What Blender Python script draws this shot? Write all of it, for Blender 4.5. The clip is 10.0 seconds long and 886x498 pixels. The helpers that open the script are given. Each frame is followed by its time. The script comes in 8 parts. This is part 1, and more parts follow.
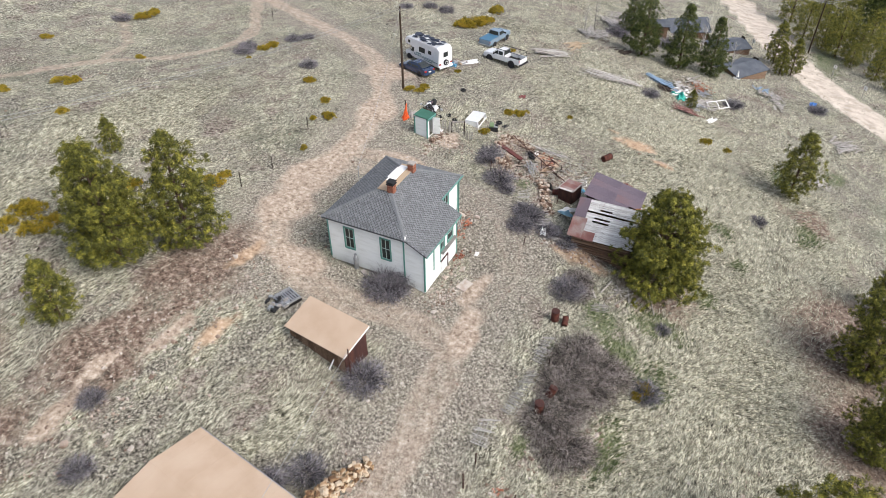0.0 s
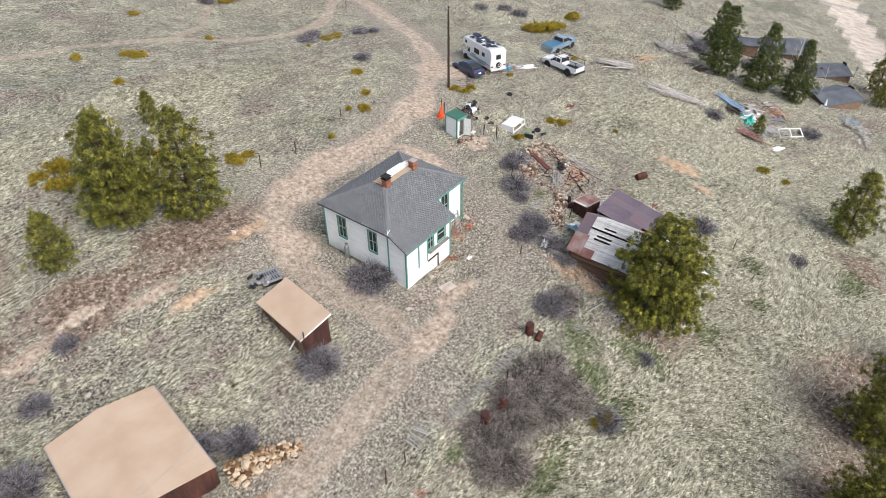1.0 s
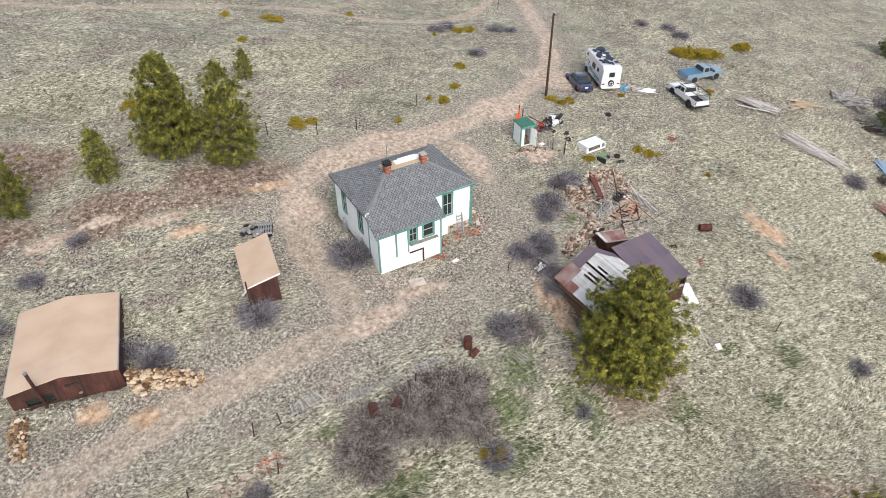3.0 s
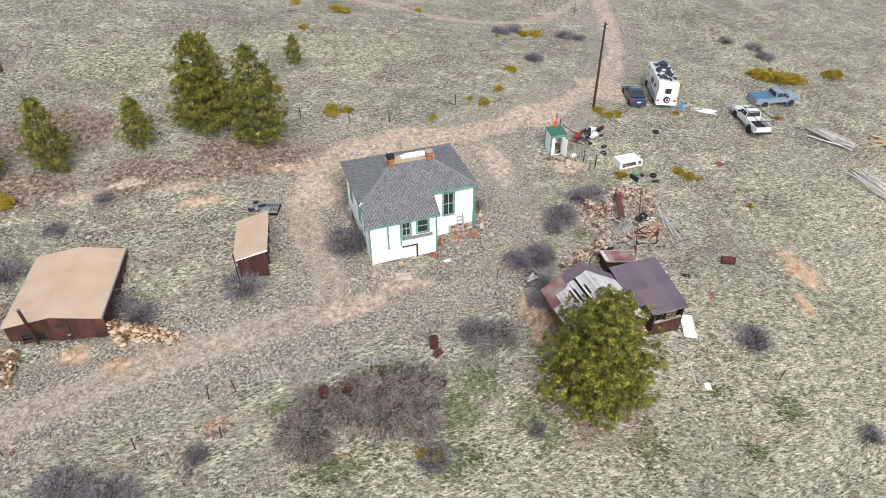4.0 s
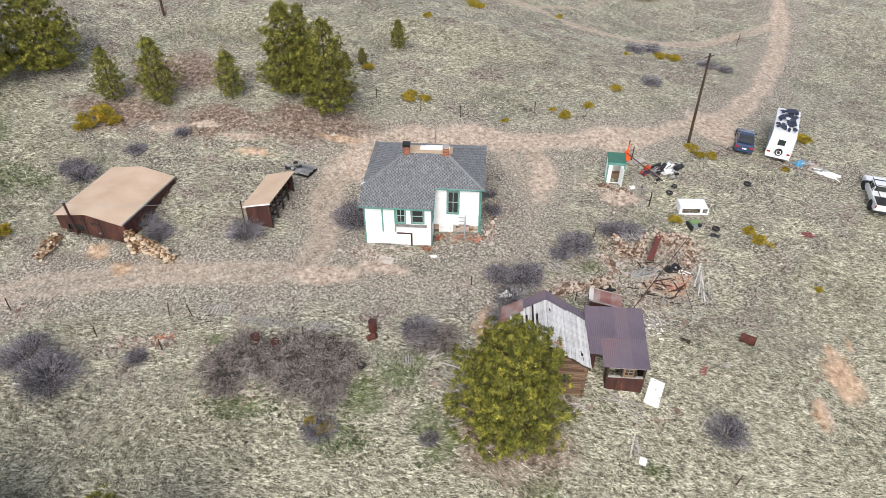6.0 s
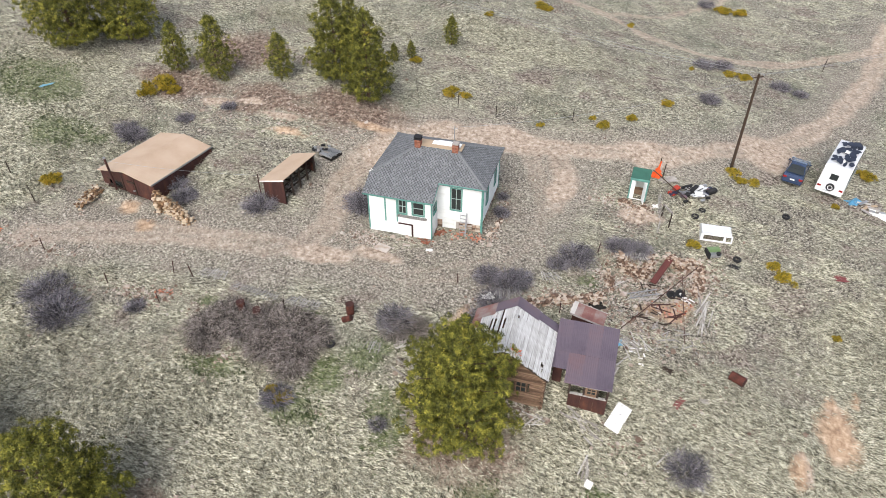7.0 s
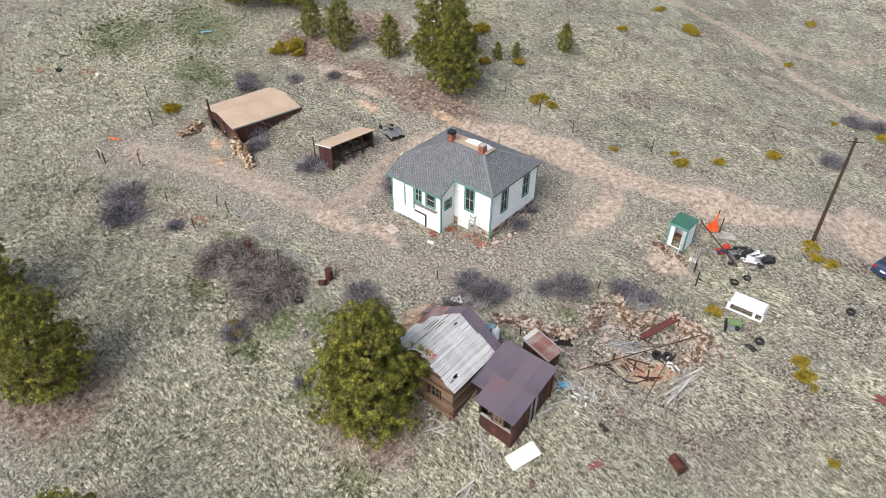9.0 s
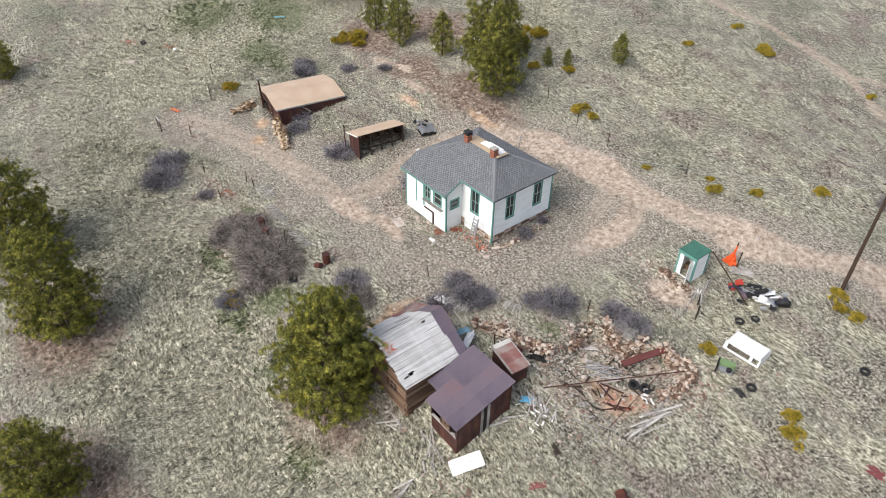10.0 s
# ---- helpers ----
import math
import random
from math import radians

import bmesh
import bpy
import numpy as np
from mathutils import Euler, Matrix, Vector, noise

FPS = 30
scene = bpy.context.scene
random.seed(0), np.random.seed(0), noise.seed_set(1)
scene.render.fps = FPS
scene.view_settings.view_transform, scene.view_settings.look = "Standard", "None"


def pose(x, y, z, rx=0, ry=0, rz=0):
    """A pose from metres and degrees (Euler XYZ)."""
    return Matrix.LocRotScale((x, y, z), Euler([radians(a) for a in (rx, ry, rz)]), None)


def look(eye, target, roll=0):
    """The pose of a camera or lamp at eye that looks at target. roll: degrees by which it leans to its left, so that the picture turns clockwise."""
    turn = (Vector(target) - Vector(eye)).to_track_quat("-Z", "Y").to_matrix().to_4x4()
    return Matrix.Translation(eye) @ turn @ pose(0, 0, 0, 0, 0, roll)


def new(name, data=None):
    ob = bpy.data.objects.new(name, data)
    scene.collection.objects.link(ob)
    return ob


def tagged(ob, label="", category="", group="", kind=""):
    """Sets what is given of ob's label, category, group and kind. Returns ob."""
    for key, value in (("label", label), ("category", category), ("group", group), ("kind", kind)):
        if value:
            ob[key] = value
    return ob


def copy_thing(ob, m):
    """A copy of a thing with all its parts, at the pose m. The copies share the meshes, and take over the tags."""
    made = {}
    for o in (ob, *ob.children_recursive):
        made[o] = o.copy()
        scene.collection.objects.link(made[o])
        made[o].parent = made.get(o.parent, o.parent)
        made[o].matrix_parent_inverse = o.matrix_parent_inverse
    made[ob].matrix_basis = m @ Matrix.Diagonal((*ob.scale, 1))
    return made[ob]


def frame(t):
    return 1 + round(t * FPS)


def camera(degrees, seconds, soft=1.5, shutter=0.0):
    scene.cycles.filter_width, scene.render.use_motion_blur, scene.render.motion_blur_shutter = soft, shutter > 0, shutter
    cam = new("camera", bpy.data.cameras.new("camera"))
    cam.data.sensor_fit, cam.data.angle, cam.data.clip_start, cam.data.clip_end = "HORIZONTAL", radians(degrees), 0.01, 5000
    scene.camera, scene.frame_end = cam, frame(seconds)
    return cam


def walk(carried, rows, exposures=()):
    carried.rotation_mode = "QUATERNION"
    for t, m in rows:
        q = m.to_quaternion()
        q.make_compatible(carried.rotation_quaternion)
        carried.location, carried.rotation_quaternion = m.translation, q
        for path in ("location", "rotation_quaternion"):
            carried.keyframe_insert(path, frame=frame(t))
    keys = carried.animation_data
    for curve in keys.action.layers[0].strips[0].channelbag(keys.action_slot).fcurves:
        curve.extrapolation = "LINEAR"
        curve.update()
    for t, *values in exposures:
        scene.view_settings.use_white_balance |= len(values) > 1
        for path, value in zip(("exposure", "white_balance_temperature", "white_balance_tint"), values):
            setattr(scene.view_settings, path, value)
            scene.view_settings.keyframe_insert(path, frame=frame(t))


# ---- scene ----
cam = camera(68.2, 10.0, soft=0.6)
METRES, TILT, LEAN, TURN = 84.0, -38.5, 0.3, -64.0
EYE_X, EYE_Y, EYE_Z = -31.651, -17.079, 32.8
ROWS = [
    (0.0, 0.0, 0.0, 0.0, 0.0, 0.0, -0.0),
    (0.5, 0.0486, 0.0011, 0.0011, 4.32, -0.11, -3.42),
    (1.0, 0.0978, 0.0062, 0.0054, 8.61, -0.46, -6.77),
    (1.5, 0.1467, 0.015, 0.0125, 13.11, -1.12, -10.22),
    (2.0, 0.1941, 0.0279, 0.0224, 17.82, -2.06, -13.65),
    (2.5, 0.2402, 0.0444, 0.035, 22.66, -3.32, -17.06),
    (4.0, 0.3629, 0.1139, 0.0884, 38.21, -8.99, -26.32),
    (4.5, 0.3977, 0.1433, 0.1111, 43.97, -11.61, -29.04),
    (5.0, 0.4284, 0.1749, 0.1359, 50.04, -14.62, -31.53),
    (5.5, 0.4558, 0.2088, 0.1623, 56.46, -18.05, -33.74),
    (7.0, 0.5107, 0.3193, 0.2495, 77.2, -30.33, -38.13),
    (7.5, 0.5189, 0.3577, 0.2802, 84.63, -34.96, -38.75),
    (8.0, 0.5221, 0.3966, 0.311, 92.19, -39.69, -38.9),
    (8.5, 0.5193, 0.4354, 0.3422, 99.73, -44.4, -38.55),
    (9.0, 0.5111, 0.4736, 0.3725, 107.08, -48.9, -37.72),
    (9.5, 0.4976, 0.5103, 0.4018, 114.14, -53.14, -36.5),
    (10.0, 0.48, 0.5459, 0.429, 120.8, -56.99, -34.88),
]
START = pose(EYE_X, EYE_Y, EYE_Z, TILT, LEAN, TURN)
walk(cam, [(t, START @ pose(METRES * x, METRES * y, METRES * z, 90 + pitch, roll, yaw)) for t, x, y, z, yaw, pitch, roll in ROWS])

# ---- light: a bright, thinly overcast sky ----
world = bpy.data.worlds.new("sky")
scene.world = world
world.use_nodes = True
wn, wl = world.node_tree.nodes, world.node_tree.links
sky = wn.new("ShaderNodeTexSky")
sky.sky_type = "NISHITA"
sky.sun_disc = False
sky.sun_elevation, sky.sun_rotation = radians(45), radians(186)
sky.dust_density, sky.air_density = 3.0, 0.7
grey = wn.new("ShaderNodeHueSaturation")
grey.inputs["Saturation"].default_value = 0.6
wl.new(sky.outputs[0], grey.inputs["Color"])
wl.new(grey.outputs[0], wn["Background"].inputs["Color"])
wn["Background"].inputs["Strength"].default_value = 0.15
sun_data = bpy.data.lights.new("sun", "SUN")
sun_data.energy, sun_data.angle, sun_data.color = 1.0, radians(40), (1.0, 0.97, 0.92)
sun = new("sun", sun_data)
sun.matrix_world = look((0, 0, 60), (5, 46, 12))
scene.view_settings.exposure = 0.87


# ---- helpers for meshes ----
def part(name, bm, material, parent=None, label="", smooth=False):
    """Links a bmesh as one mesh object under its thing."""
    me = bpy.data.meshes.new(name)
    bm.to_mesh(me)
    bm.free()
    return link(name, me, material, parent, label, smooth)


def link(name, me, material, parent=None, label="", smooth=False):
    if material:
        me.materials.append(material)
    if smooth:
        me.polygons.foreach_set("use_smooth", [True] * len(me.polygons))
    ob = new(name, me)
    if parent:
        ob.parent = parent
    if label:
        ob["label"] = label
    return ob


def shared(name, me, parent, m):
    """One more object on a mesh that is there already."""
    ob = new(name, me)
    ob.parent = parent
    ob.matrix_local = m
    return ob


def thing(name, m, label, category, group="", kind=""):
    ob = new(name)
    ob.empty_display_size = 0.2
    ob.matrix_world = m
    return tagged(ob, label, category, group, kind)


def raw(name, verts, faces):
    me = bpy.data.meshes.new(name)
    me.from_pydata([tuple(v) for v in verts], [], faces)
    me.update()
    return me


def tri_mesh(name, verts):
    """Loose triangles, three vertices each, from an array."""
    verts = np.asarray(verts, dtype=np.float32).reshape(-1, 3)
    n = len(verts) // 3
    me = bpy.data.meshes.new(name)
    me.vertices.add(3 * n)
    me.vertices.foreach_set("co", verts.ravel())
    me.loops.add(3 * n)
    me.loops.foreach_set("vertex_index", np.arange(3 * n, dtype=np.int32))
    me.polygons.add(n)
    me.polygons.foreach_set("loop_start", np.arange(0, 3 * n, 3, dtype=np.int32))
    me.polygons.foreach_set("loop_total", np.full(n, 3, dtype=np.int32))
    me.update()
    me.validate()
    return me


def box(bm, x0, y0, z0, x1, y1, z1, m=None):
    co = [(x0, y0, z0), (x1, y0, z0), (x1, y1, z0), (x0, y1, z0), (x0, y0, z1), (x1, y0, z1), (x1, y1, z1), (x0, y1, z1)]
    v = [bm.verts.new(m @ Vector(c) if m else c) for c in co]
    for f in ((0, 3, 2, 1), (4, 5, 6, 7), (0, 1, 5, 4), (1, 2, 6, 5), (2, 3, 7, 6), (3, 0, 4, 7)):
        bm.faces.new([v[i] for i in f])
    return v


def prism(bm, pts, d):
    """A polygon (3D points in order) given thickness by the vector d."""
    a = [bm.verts.new(p) for p in pts]
    b = [bm.verts.new(Vector(p) + Vector(d)) for p in pts]
    bm.faces.new(a)
    bm.faces.new(b[::-1])
    for i in range(len(a)):
        j = (i + 1) % len(a)
        bm.faces.new((a[j], a[i], b[i], b[j]))
    bmesh.ops.recalc_face_normals(bm, faces=bm.faces[:])


def rod(bm, p, q, r0, r1=None, n=6):
    """A tapered round bar from p to q."""
    p, q = Vector(p), Vector(q)
    r1 = r0 if r1 is None else r1
    turn = (q - p).to_track_quat("Z", "Y").to_matrix()
    rings = []
    for c, r in ((p, r0), (q, r1)):
        rings.append([bm.verts.new(c + turn @ Vector((r * math.cos(6.2832 * i / n), r * math.sin(6.2832 * i / n), 0))) for i in range(n)])
    for i in range(n):
        j = (i + 1) % n
        bm.faces.new((rings[0][i], rings[0][j], rings[1][j], rings[1][i]))
    bm.faces.new(rings[0][::-1])
    bm.faces.new(rings[1])


def lathe(bm, profile, n=20, centre=(0, 0, 0), axis="Z"):
    """A turned shape from (radius, height) pairs."""
    rings = []
    for r, h in profile:
        ring = []
        for i in range(n):
            a = 6.2832 * i / n
            c = {"Z": (r * math.cos(a), r * math.sin(a), h), "Y": (r * math.cos(a), h, r * math.sin(a)), "X": (h, r * math.cos(a), r * math.sin(a))}[axis]
            ring.append(bm.verts.new(Vector(c) + Vector(centre)))
        rings.append(ring)
    for a, b in zip(rings, rings[1:]):
        for i in range(n):
            j = (i + 1) % n
            bm.faces.new((a[i], a[j], b[j], b[i]))
    bm.faces.new(rings[0][::-1])
    bm.faces.new(rings[-1])
    bmesh.ops.recalc_face_normals(bm, faces=bm.faces[:])


def stone_bm(rng, sx, sy, sz):
    """A rough block."""
    bm = bmesh.new()
    bmesh.ops.create_icosphere(bm, subdivisions=1, radius=1)
    for v in bm.verts:
        k = 1 + 0.42 * (rng.random() - 0.5)
        c = [math.copysign(abs(a) ** 0.38, a) for a in v.co]
        v.co = Vector((c[0] * sx * k, c[1] * sy * k, c[2] * sz * k))
    return bm


# ---- materials ----
def mat(name, colours, scale=3.0, rough=0.85, metal=0.0, bump=0.2, stretch=(1, 1, 1), fine=30.0, island=False, piece=0.0, spec=0.3):
    """A surface whose colour runs through colours by two scales of noise, with fine relief. island and piece vary it from piece to piece."""
    m = bpy.data.materials.new(name)
    m.use_nodes = True
    n, l = m.node_tree.nodes, m.node_tree.links
    b = n["Principled BSDF"]
    b.inputs["Roughness"].default_value, b.inputs["Metallic"].default_value = rough, metal
    b.inputs["Specular IOR Level"].default_value = spec
    tc, mp = n.new("ShaderNodeTexCoord"), n.new("ShaderNodeMapping")
    mp.inputs["Scale"].default_value = stretch
    l.new(tc.outputs["Object"], mp.inputs["Vector"])
    big, small = n.new("ShaderNodeTexNoise"), n.new("ShaderNodeTexNoise")
    big.inputs["Scale"].default_value, big.inputs["Detail"].default_value = scale, 6
    small.inputs["Scale"].default_value, small.inputs["Detail"].default_value = fine, 4
    for t in (big, small):
        l.new(mp.outputs[0], t.inputs["Vector"])
    mix = n.new("ShaderNodeMath")
    mix.operation = "MULTIPLY_ADD"
    l.new(small.outputs["Fac"], mix.inputs[0])
    mix.inputs[1].default_value = 0.45
    l.new(big.outputs["Fac"], mix.inputs[2])
    value = mix.outputs[0]
    if island or piece:
        src = n.new("ShaderNodeNewGeometry").outputs["Random Per Island"] if island else n.new("ShaderNodeObjectInfo").outputs["Random"]
        add = n.new("ShaderNodeMath")
        add.operation = "MULTIPLY_ADD"
        l.new(src, add.inputs[0])
        add.inputs[1].default_value = piece or 0.5
        off = n.new("ShaderNodeMath")
        off.operation = "SUBTRACT"
        l.new(value, off.inputs[0])
        off.inputs[1].default_value = (piece or 0.5) / 2
        l.new(off.outputs[0], add.inputs[2])
        value = add.outputs[0]
    ramp = n.new("ShaderNodeValToRGB")
    l.new(value, ramp.inputs["Fac"])
    e = ramp.color_ramp.elements
    k = len(colours)
    e[0].position, e[0].color = 0.42, (*colours[0], 1)
    e[1].position, e[1].color = 1.02 if k == 1 else 1.0, (*colours[-1], 1)
    for i in range(1, k - 1):
        s = e.new(0.42 + 0.58 * i / (k - 1))
        s.color = (*colours[i], 1)
    l.new(ramp.outputs[0], b.inputs["Base Color"])
    if bump:
        bp = n.new("ShaderNodeBump")
        bp.inputs["Strength"].default_value, bp.inputs["Distance"].default_value = bump, 0.03
        l.new(mix.outputs[0], bp.inputs["Height"])
        l.new(bp.outputs[0], b.inputs["Normal"])
    return m


WHITE = mat("white_paint", [(0.62, 0.63, 0.605), (0.735, 0.755, 0.74), (0.78, 0.8, 0.79)], 0.8, 0.7, bump=0.1, stretch=(1, 1, 4))
GREEN = mat("green_paint", [(0.07, 0.185, 0.155), (0.1, 0.255, 0.215), (0.15, 0.32, 0.275)], 2.0, 0.6)
SASH = mat("faded_sash_paint", [(0.2, 0.29, 0.27), (0.34, 0.43, 0.4)], 3.0, 0.6)
SHINGLE = mat("asphalt_shingle", [(0.1, 0.105, 0.11), (0.15, 0.156, 0.163), (0.175, 0.182, 0.19), (0.22, 0.227, 0.235)], 9.0, 0.9, island=True, piece=0.4, fine=60)
ROOFBASE = mat("dark_roof_felt", [(0.06, 0.063, 0.067), (0.1, 0.104, 0.108)], 6.0, 0.95)
TAN = mat("tan_roofing", [(0.41, 0.3, 0.21), (0.475, 0.36, 0.265), (0.51, 0.4, 0.305)], 0.5, 0.9, bump=0.1)
PLY = mat("bare_plywood", [(0.36, 0.27, 0.18), (0.47, 0.36, 0.25)], 1.2, 0.85)
RUST = mat("rusty_metal", [(0.022, 0.011, 0.01), (0.043, 0.017, 0.015), (0.072, 0.03, 0.023), (0.15, 0.056, 0.031)], 0.9, 0.75, stretch=(2, 2, 0.6))
PURPLE = mat("weathered_tin", [(0.07, 0.056, 0.075), (0.115, 0.092, 0.118), (0.14, 0.105, 0.125), (0.17, 0.09, 0.09)], 0.45, 0.6, piece=0.35, spec=0.4)
REDTIN = mat("red_rusted_tin", [(0.3, 0.26, 0.24), (0.22, 0.1, 0.085), (0.14, 0.06, 0.055)], 0.9, 0.7, piece=0.3)
ROOFWOOD = mat("bleached_roof_boards", [(0.22, 0.21, 0.195), (0.46, 0.45, 0.43), (0.62, 0.615, 0.6), (0.74, 0.735, 0.72)], 3.0, 0.9, stretch=(6, 0.8, 1), piece=0.22, bump=0.4)
GREYWOOD = mat("silvered_boards", [(0.15, 0.14, 0.13), (0.28, 0.265, 0.25), (0.42, 0.4, 0.38)], 1.5, 0.9, stretch=(6, 0.6, 1), piece=0.5, bump=0.4)
OLDWOOD = mat("old_brown_timber", [(0.06, 0.036, 0.023), (0.135, 0.082, 0.052), (0.25, 0.168, 0.112)], 1.5, 0.9, stretch=(0.7, 6, 6), piece=0.4, bump=0.5)
DARKWOOD = mat("dark_timber", [(0.025, 0.018, 0.014), (0.06, 0.042, 0.032)], 2.0, 0.9, stretch=(4, 4, 0.6))
LUMBER = mat("weathered_lumber", [(0.22, 0.2, 0.18), (0.38, 0.355, 0.33), (0.52, 0.5, 0.47)], 2.0, 0.9, piece=0.6)
BRICK = mat("red_brick", [(0.14, 0.05, 0.03), (0.27, 0.1, 0.06), (0.34, 0.15, 0.1)], 5.0, 0.9, piece=0.5)
MORTAR = mat("mortar", [(0.3, 0.27, 0.24), (0.4, 0.37, 0.34)], 4.0, 0.95)
STONE = mat("sandstone", [(0.12, 0.075, 0.053), (0.28, 0.185, 0.133), (0.38, 0.285, 0.21), (0.52, 0.45, 0.375)], 4.0, 0.9, piece=1.0, bump=0.5)
OCHRESTONE = mat("ochre_stone", [(0.11, 0.06, 0.032), (0.26, 0.16, 0.085), (0.37, 0.25, 0.145), (0.52, 0.43, 0.32)], 4.0, 0.9, piece=1.0, bump=0.5)
PALESTONE = mat("pale_rubble", [(0.15, 0.1, 0.075), (0.28, 0.21, 0.165), (0.38, 0.31, 0.26), (0.48, 0.43, 0.38)], 2.0, 0.9, island=True, piece=0.7, bump=0.5)
SHEETWHITE = mat("white_sheet", [(0.72, 0.72, 0.7), (0.8, 0.8, 0.79)], 1.5, 0.5)
DARK = mat("dark_interior", [(0.012, 0.011, 0.01), (0.025, 0.022, 0.02)], 2.0, 0.95)
POLE = mat("creosoted_pole", [(0.03, 0.02, 0.014), (0.07, 0.045, 0.03)], 2.0, 0.9, stretch=(5, 5, 0.4))
STEEL = mat("galvanised_steel", [(0.3, 0.31, 0.32), (0.45, 0.46, 0.47)], 3.0, 0.45, metal=0.7)
BLACK = mat("black_rubber", [(0.012, 0.012, 0.013), (0.03, 0.03, 0.032)], 5.0, 0.8)
BARK = mat("pine_bark", [(0.05, 0.032, 0.022), (0.11, 0.07, 0.05)], 3.0, 0.95, stretch=(4, 4, 0.8), bump=0.6)
NEEDLES = mat("pine_needles", [(0.013, 0.018, 0.005), (0.062, 0.069, 0.012), (0.195, 0.19, 0.028), (0.5, 0.455, 0.075)], 2.0, 0.75, island=True, piece=0.22, bump=0, fine=6.0)
SLOPE_NEEDLES = mat("olive_needles", [(0.012, 0.016, 0.004), (0.054, 0.06, 0.011), (0.168, 0.165, 0.025), (0.43, 0.395, 0.066)], 2.0, 0.75, island=True, piece=0.22, bump=0, fine=6.0)
SPRUCE = mat("dark_needles", [(0.014, 0.024, 0.007), (0.045, 0.065, 0.014), (0.15, 0.17, 0.035)], 0.7, 0.75, island=True, piece=0.6, bump=0)
TWIG = mat("grey_twigs", [(0.03, 0.027, 0.032), (0.1, 0.092, 0.102), (0.36, 0.34, 0.365)], 1.0, 0.9, island=True, piece=0.9, bump=0)
BRUSH = mat("brown_brush", [(0.025, 0.019, 0.016), (0.1, 0.082, 0.071), (0.46, 0.41, 0.375)], 1.0, 0.9, island=True, piece=0.9, bump=0)
JUNIPER = mat("juniper_sprays", [(0.06, 0.056, 0.01), (0.22, 0.18, 0.02), (0.46, 0.36, 0.035), (0.5, 0.31, 0.045)], 1.6, 0.8, island=True, piece=0.5, bump=0)
GLASS = bpy.data.materials.new("window_glass")
GLASS.use_nodes = True
_g = GLASS.node_tree.nodes["Principled BSDF"]
_g.inputs["Base Color"].default_value = (0.03, 0.035, 0.035, 1)
_g.inputs["Roughness"].default_value = 0.06
CHROME = mat("bright_metal", [(0.6, 0.6, 0.6), (0.7, 0.7, 0.7)], 2.0, 0.2, metal=1.0, bump=0)


def plain(name, c, rough=0.5, metal=0.0, var=0.15):
    return mat(name, [tuple(a * (1 - var) for a in c), c], 2.0, rough, metal, bump=0.05)


# ---- the lay of the land ----
SLOPE = (-0.88, -5.72, 7.1)
HILLS = (-0.25, -0.4, -0.24, -0.29, -0.14, -0.06, 0.08, 0.51, -0.65, -0.97, -0.3, 0.09, 0.22, -0.1, -0.28, 0.53, -0.03, -0.11, -0.18, 0.18, 0.59, 1.25, 0.83, 0.46, 0.16, -0.11, 0.23, 0.96, 0.89, 0.78, 1.12, 0.78, -0.06, -0.23, 0.92, 1.07, 0.37, -0.63, -0.16, 0.39, -0.02, -0.02, 0.13, -0.96, -1.22, -0.52, -0.14, 0.06)
BANKS = (0.12, 0.52, -0.73, 0.03, -0.6, -0.57, 0.18, -0.29, 0.05, 0.21, 1.07, 0.64, 0.45, 0.71, 0.36, -0.52, 0.38, -0.72, 0.65, -0.11, -0.83, -0.49, -0.27, 0.47, -0.96, -0.25, -0.25, -0.3, -0.58, -0.76, 0.44, -0.35, -1.07, 0.52, -0.46)


def soft_cap(a, lo, hi):
    """Keeps the slope from running on for ever."""
    mid, half = (lo + hi) / 2, (hi - lo) / 2
    u = (a - mid) / half
    return mid + half * np.where(np.abs(u) < 1, u, np.sign(u) * (1 + np.log1p(np.maximum(np.abs(u) - 1, 0)) * 0.7))


def lie(x, y):
    """Height of the smooth ground."""
    x, y = np.asarray(x, float), np.asarray(y, float)
    z = SLOPE[0] + SLOPE[1] * soft_cap(x, -180, 220) / 50 + SLOPE[2] * soft_cap(y, -120, 160) / 50
    k = 0
    for gy in range(-40, 61, 20):
        for gx in range(-60, 81, 20):
            z = z + HILLS[k] * np.exp(-((x - gx) ** 2 + (y - gy) ** 2) / (2 * 17.0 ** 2))
            k += 1
    k = 0
    for gy in (-22, -11, 0, 11, 22):
        for gx in range(-30, 31, 10):
            z = z + BANKS[k] * np.exp(-((x - gx) ** 2 + (y - gy) ** 2) / (2 * 7.5 ** 2))
            k += 1
    return z


def smooth(a):
    a = np.clip(a, 0, 1)
    return a * a * (3 - 2 * a)


def rect_in(x, y, cx, cy, hx, hy, deg, edge):
    """1 inside a turned rectangle, falling to 0 over edge metres outside it."""
    c, s = math.cos(radians(deg)), math.sin(radians(deg))
    u, v = (x - cx) * c + (y - cy) * s, -(x - cx) * s + (y - cy) * c
    d = np.maximum(np.abs(u) - hx, np.abs(v) - hy)
    return smooth(1 - d / edge)


def height(x, y):
    """Height of the finished ground: cuts for the buildings and a rough surface."""
    x, y = np.asarray(x, float), np.asarray(y, float)
    z = lie(x, y)
    for cx, cy, hx, hy, deg, level, edge in CUTS:
        k = rect_in(x, y, cx, cy, hx, hy, deg, edge)
        z = z * (1 - k) + np.minimum(z, level) * k
    z = z + 0.05 * np.sin(x * 0.9 + 1.3 * np.sin(y * 0.5)) * np.sin(y * 0.8 + 0.7 * np.sin(x * 0.6))
    return z


